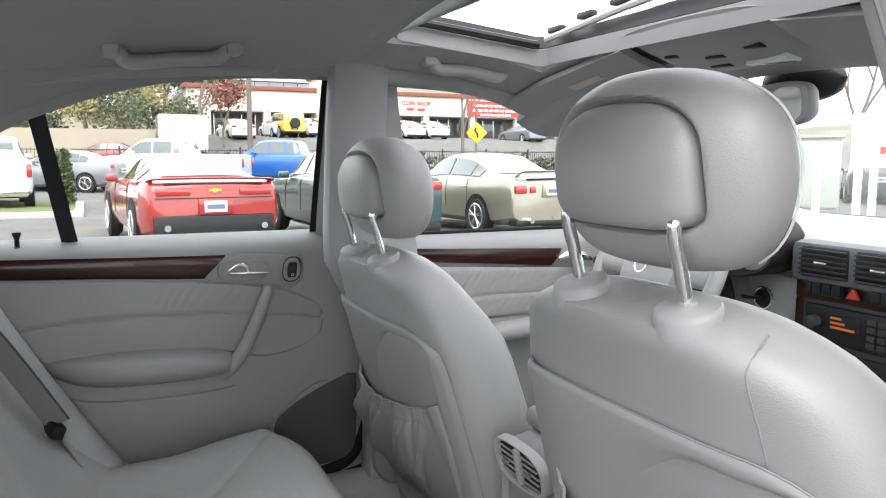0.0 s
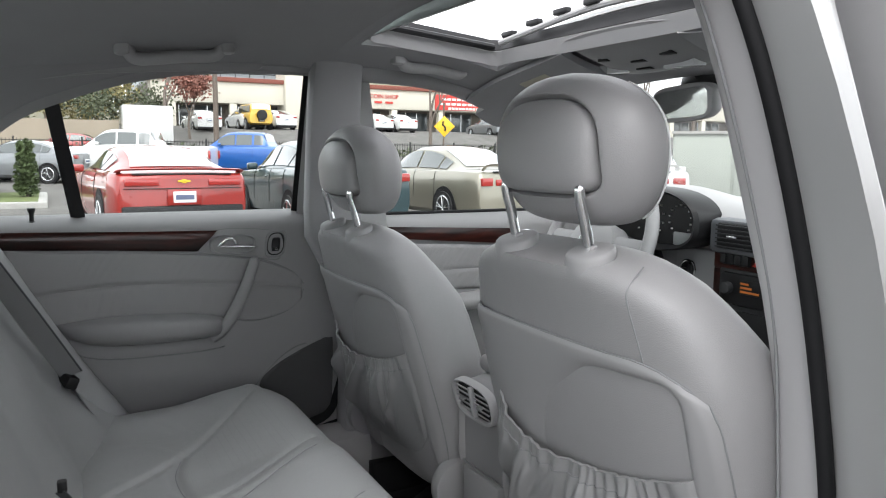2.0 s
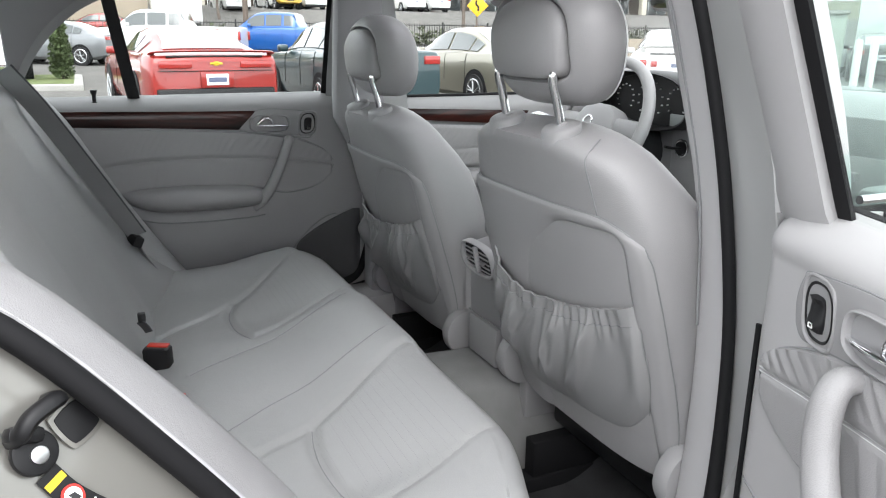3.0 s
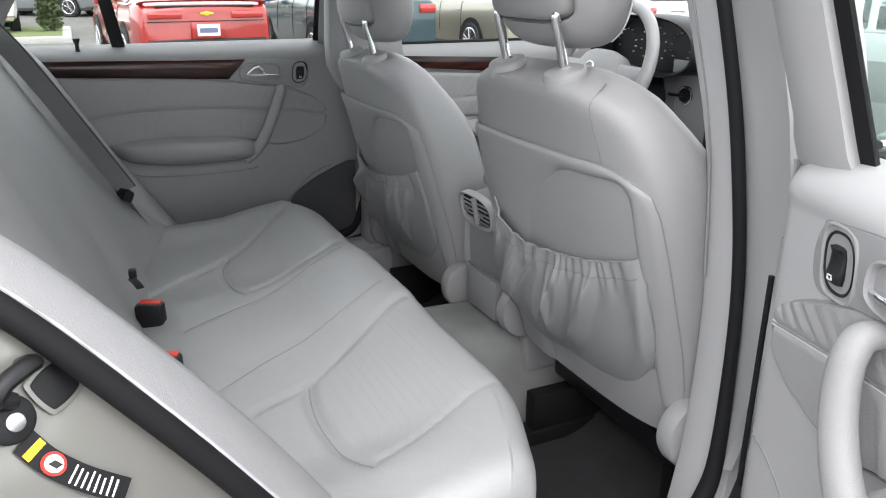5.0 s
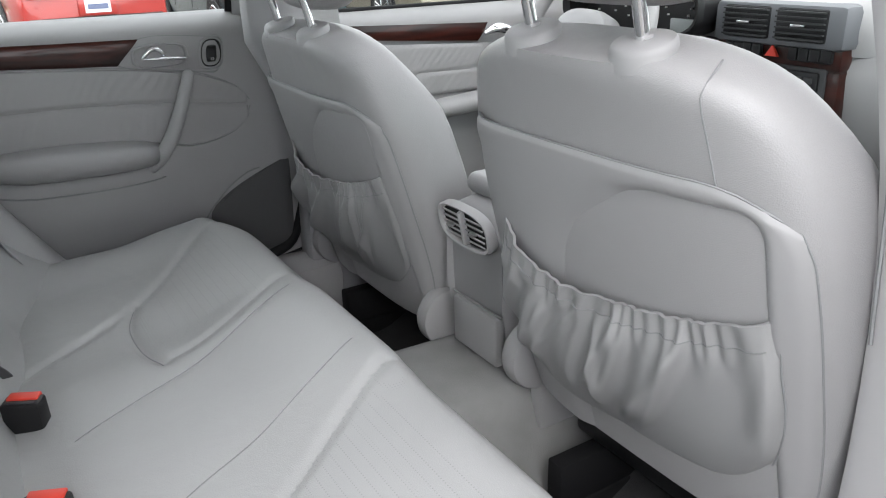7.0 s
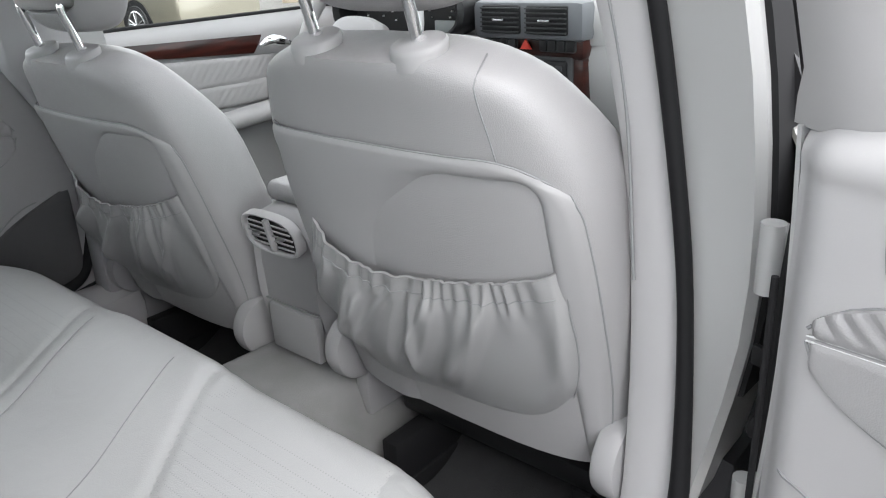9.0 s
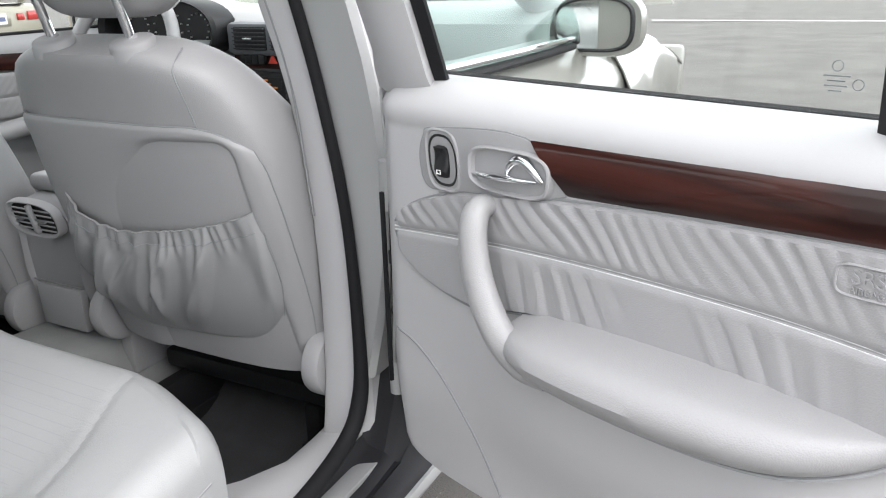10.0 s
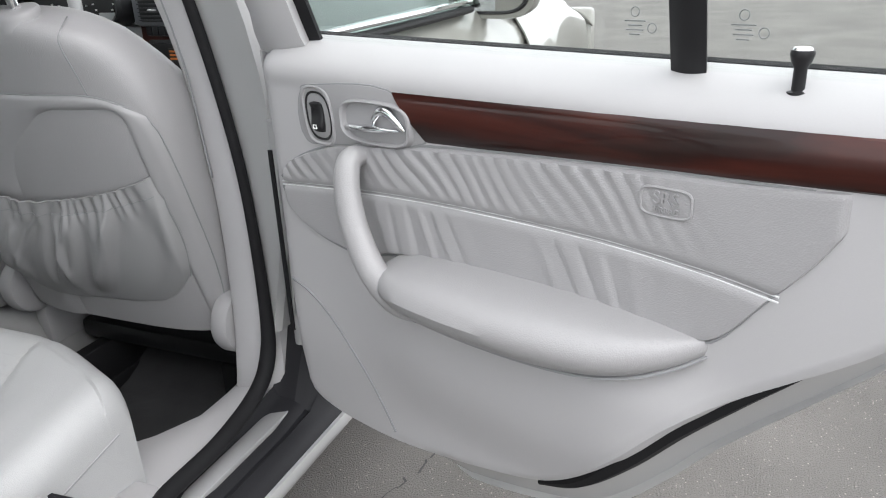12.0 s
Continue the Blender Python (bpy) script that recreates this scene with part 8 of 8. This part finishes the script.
for yaw, d in ((85.9, 9.2), (78.4, 9.3), (93.4, 9.0)):
    cx, cy = spot(yaw, d)
    cz = ground_z(cx)
    cn = thing("traffic_cone", (cx, cy, cz), "small orange traffic cone behind the parked cars", "traffic cone", "traffic cones")
    part("cone", loft([[(cx + a * r, cy + b * r, cz + h) for a, b in oval(0, 0, 1, 1, 2, 20)] for h, r in ((0.03, 0.12), (0.35, 0.03), (0.36, 0.012))]), CONE, cn)
    part("foot", box(cx - 0.16, cx + 0.16, cy - 0.16, cy + 0.16, cz, cz + 0.035, 0.01), CONE, cn)
BOLLARD = surface("white_bollard_paint", (0.75, 0.75, 0.72), 0.6, grain=40, vary=0.08)
for yaw, d in ((38.9, 19.4), (36.5, 19.2), (35.6, 19.6), (33.7, 19.4), (31.9, 19.8)):
    bx, by = spot(yaw, d)
    bz = ground_z(bx)
    bo_ = thing("bollard", (bx, by, bz), "white painted steel bollard before the bin enclosure", "bollard", "bollards")
    part("pipe", loft([[(bx + a * r, by + b * r, bz + h) for a, b in oval(0, 0, 1, 1, 2, 18)] for h, r in ((0, 0.085), (1.25, 0.085), (1.29, 0.06), (1.30, 0.01))]), BOLLARD, bo_)
ex, ey = spot(41.0, 23.0)
en = thing("bin_enclosure", (ex, ey, -0.3), "grey-green metal bin enclosure with double doors", "bin enclosure")
ENC = surface("grey_green_metal", (0.34, 0.36, 0.32), 0.7, grain=60, vary=0.1)
mE = Matrix.Translation((ex, ey, -0.3)) @ Euler((0, 0, radians(40))).to_matrix().to_4x4()
part("walls", box(-1.9, 1.4, -0.1, 2.4, 0, 2.0, 0.03), ENC, en, m=mE)
for s in (-1, 1):
    part("gate", box(-0.25 + s * 0.83 - 0.78, -0.25 + s * 0.83 + 0.78, -0.16, -0.10, 0.12, 1.9, 0.01), ENC, en, m=mE)
part("cap", box(-1.95, 1.45, -0.2, 2.45, 2.0, 2.08), KERB, en, m=mE)
bw = thing("block_wall", (ex, ey, -0.3), "low tan concrete block wall", "block wall")
part("wall", box(-4.6, -2.2, -0.6, -0.3, 0, 1.3, 0.02), TAN, bw, m=mE)
vx, vy = spot(33.2, 31.0)
vn = thing("box_van", (vx, vy, 0), "white box van with red marks on its side", "van")
mV = Matrix.Translation((vx, vy, -0.2)) @ Euler((0, 0, radians(33))).to_matrix().to_4x4()
part("box", box(-2.0, 2.4, -1.0, 1.0, 0.6, 2.9, 0.05), WHITE_P, vn, m=mV)
part("cab", box(2.3, 4.0, -0.95, 0.95, 0.5, 2.1, 0.2, 3), WHITE_P, vn, m=mV)
for x in (-0.9, 0.4, 1.3):
    part("red_mark", box(x - 0.2, x + 0.2, -1.02, -0.99, 1.5, 1.75, 0.005), RED, vn, m=mV)
for x in (-1.2, 3.1):
    part("wheel", disc((x, -0.9, 0.4), 0.4, (0, 1, 0), 0.25, 24), TYRE, vn, m=mV)
solid("street_kerb", box(-30, -4, 26.0, 26.3, -0.3, 0.05), KERB, "pale street kerb beyond the car park", "kerb")

# trees and shrubs
BARK = surface("grey_bark", (0.16, 0.13, 0.11), 0.95, grain=30, bump=0.6, depth=0.01, vary=0.2)


def leaf_mat(name, color):
    m = surface(name, color, 0.8, bump=0, vary=0.35, broad=0.8)
    return m


LEAF_GREEN, LEAF_OLIVE, LEAF_DARK, LEAF_RED = leaf_mat("green_leaves", (0.07, 0.10, 0.035)), leaf_mat("olive_leaves", (0.26, 0.22, 0.09)), leaf_mat("dark_leaves", (0.085, 0.10, 0.055)), leaf_mat("russet_leaves", (0.24, 0.10, 0.075))


def branches(base, height, seed, spread=0.5, depth=4, r0=0.14):
    """A bare crown of forking limbs on a tapered trunk."""
    r = random.Random(seed)
    tubes, tips = [], []

    def grow(p, d, length, rad, level):
        mid = p + d * length * 0.5 + Vector((r.uniform(-1, 1), r.uniform(-1, 1), r.uniform(-0.3, 0.5))) * length * 0.06
        end = p + d * length
        tubes.append(tube([p, mid, end], lambda k: rad * (1 - 0.4 * k), 5, smooth=2))
        if level == 0:
            tips.append(end)
            return
        for k in range(3 if level > 1 else 4):
            nd = (d + Vector((r.uniform(-1, 1), r.uniform(-1, 1), r.uniform(-0.1, 0.8))) * spread).normalized()
            grow(end if k else p + d * length * 0.75, nd, length * r.uniform(0.55, 0.78), rad * 0.55, level - 1)

    grow(Vector(base), Vector((0, 0, 1)), height * 0.34, r0, depth)
    return joined(*tubes), tips


def foliage(centres, size, count, leaf, seed):
    """Clumps of small leaves round the centres, uneven, with gaps."""
    r = random.Random(seed)
    bm = bmesh.new()
    for c in centres:
        s = size * r.uniform(0.6, 1.25)
        for _ in range(count):
            v = Vector((r.gauss(0, 1), r.gauss(0, 1), r.gauss(0, 0.8)))
            p = Vector(c) + v.normalized() * s * r.random() ** 0.4
            n = Vector((r.gauss(0, 1), r.gauss(0, 1), r.gauss(0.4, 1))).normalized()
            a = n.orthogonal().normalized() * leaf * r.uniform(0.6, 1.4)
            b = n.cross(a).normalized() * leaf * r.uniform(0.5, 1.0)
            bm.faces.new([bm.verts.new(p + a), bm.verts.new(p + b), bm.verts.new(p - a), bm.verts.new(p - b)])
    return bm


def tree(at, height, crown, leafmat, label, seed, leaf=0.12, count=170, r0=0.2):
    t = thing("tree", at, label, "tree", "trees beyond the car park")
    b, tips = branches(at, height, seed, 0.55, 3, r0)
    part("trunk", b, BARK, t)
    if leafmat:
        part("crown", foliage(tips, crown, count, leaf, seed), leafmat, t)
    return t


for k, (yaw, d, h, c, mat, lab) in enumerate(((93, 62, 6, 1.5, LEAF_OLIVE, "broad tree with olive winter foliage"), (90, 66, 7.5, 1.8, LEAF_DARK, "tall dark evergreen tree on the bank"), (87, 60, 6, 1.5, LEAF_OLIVE, "tree with yellow-brown leaves on the bank"), (85, 70, 8, 1.9, LEAF_DARK, "dense dark green tree on the bank"), (82.5, 66, 7, 1.7, LEAF_GREEN, "green tree behind the white trailer"), (96, 58, 6, 1.6, LEAF_GREEN, "green tree above the retaining wall"), (99, 64, 7, 1.7, LEAF_DARK, "dark tree above the retaining wall"), (80.5, 90, 11, 2.4, LEAF_DARK, "tall dark tree behind the shops"))):
    x, y = spot(yaw, d)
    tree((x, y, ground_z(x)), h, c, mat, lab, 30 + k)
for k, (yaw, d, h) in enumerate(((82.6, 50, 9), (63.6, 50, 8.5), (56.5, 50, 7.5), (40.5, 45, 11), (36.5, 42, 10), (44.5, 50, 12), (33.0, 48, 11), (29, 44, 11), (62, 90, 17), (57, 95, 17), (52, 80, 14), (48, 70, 12))):
    x, y = spot(yaw, d)
    tree((x, y, ground_z(x)), h, 1, None, "bare winter tree with many fine branches", 70 + k, r0=0.16)
x, y = spot(81.0, 51.0)
tree((x, y, ground_z(x)), 4.6, 0.9, LEAF_RED, "small tree with russet winter leaves", 91, 0.10, 40, 0.10)
sx, sy = -20.7, -1.05
sh = thing("shrub", (sx, sy, -0.1), "clipped upright green shrub in the planting island", "shrub")
part("leaves", foliage([(sx, sy, 0.15 + 0.25 * k) for k in range(5)], 0.30, 520, 0.045, 5), LEAF_GREEN, sh)
part("stem", tube([(sx, sy, -0.12), (sx, sy, 1.0)], 0.03, 6, smooth=2), BARK, sh)
hedge = thing("hedge", (-43, 10, 0.4), "low dark hedge along the iron fence", "hedge", kind="stuff")
part("leaves", foliage([(-42.6, -8 + 1.1 * k, 0.75) for k in range(44)], 0.75, 130, 0.13, 6), LEAF_DARK, hedge)
rs = random.Random(3)
bank = thing("bushes", (-56, 0, 3), "mass of dark green and olive bushes on the bank", "bushes", kind="stuff")
part("leaves", foliage([(-rs.uniform(49, 62), rs.uniform(-18, 6), rs.uniform(3.2, 5.4)) for _ in range(60)], 1.5, 300, 0.11, 8), LEAF_DARK, bank)
part("olive_leaves", foliage([(-rs.uniform(49, 58), rs.uniform(-18, 5), rs.uniform(3.6, 6.2)) for _ in range(30)], 1.3, 280, 0.10, 9), LEAF_OLIVE, bank)
HILL = surface("wooded_hill", (0.20, 0.185, 0.135), 1.0, grain=3, bump=0.8, depth=0.5, vary=0.4, broad=0.08)


def hill(u, v):
    a = radians(25 + 85 * u)
    d = 130 + 60 * v
    hgt = 3 + 44 * math.sin(math.pi * v * 0.6) * (0.6 + 0.4 * math.sin(5 * u + 1) + 0.12 * math.sin(17 * u)) * v * (0.12 + 0.88 * smoothstep(0.22, 0.5, u))
    return Vector((-d * math.sin(a), d * math.cos(a), hgt + 0.8 * noise.noise(Vector((u * 40, v * 20, 0)))))


solid("backdrop", sheet(hill, 80, 16), HILL, "low wooded hills far behind the shops", "backdrop")
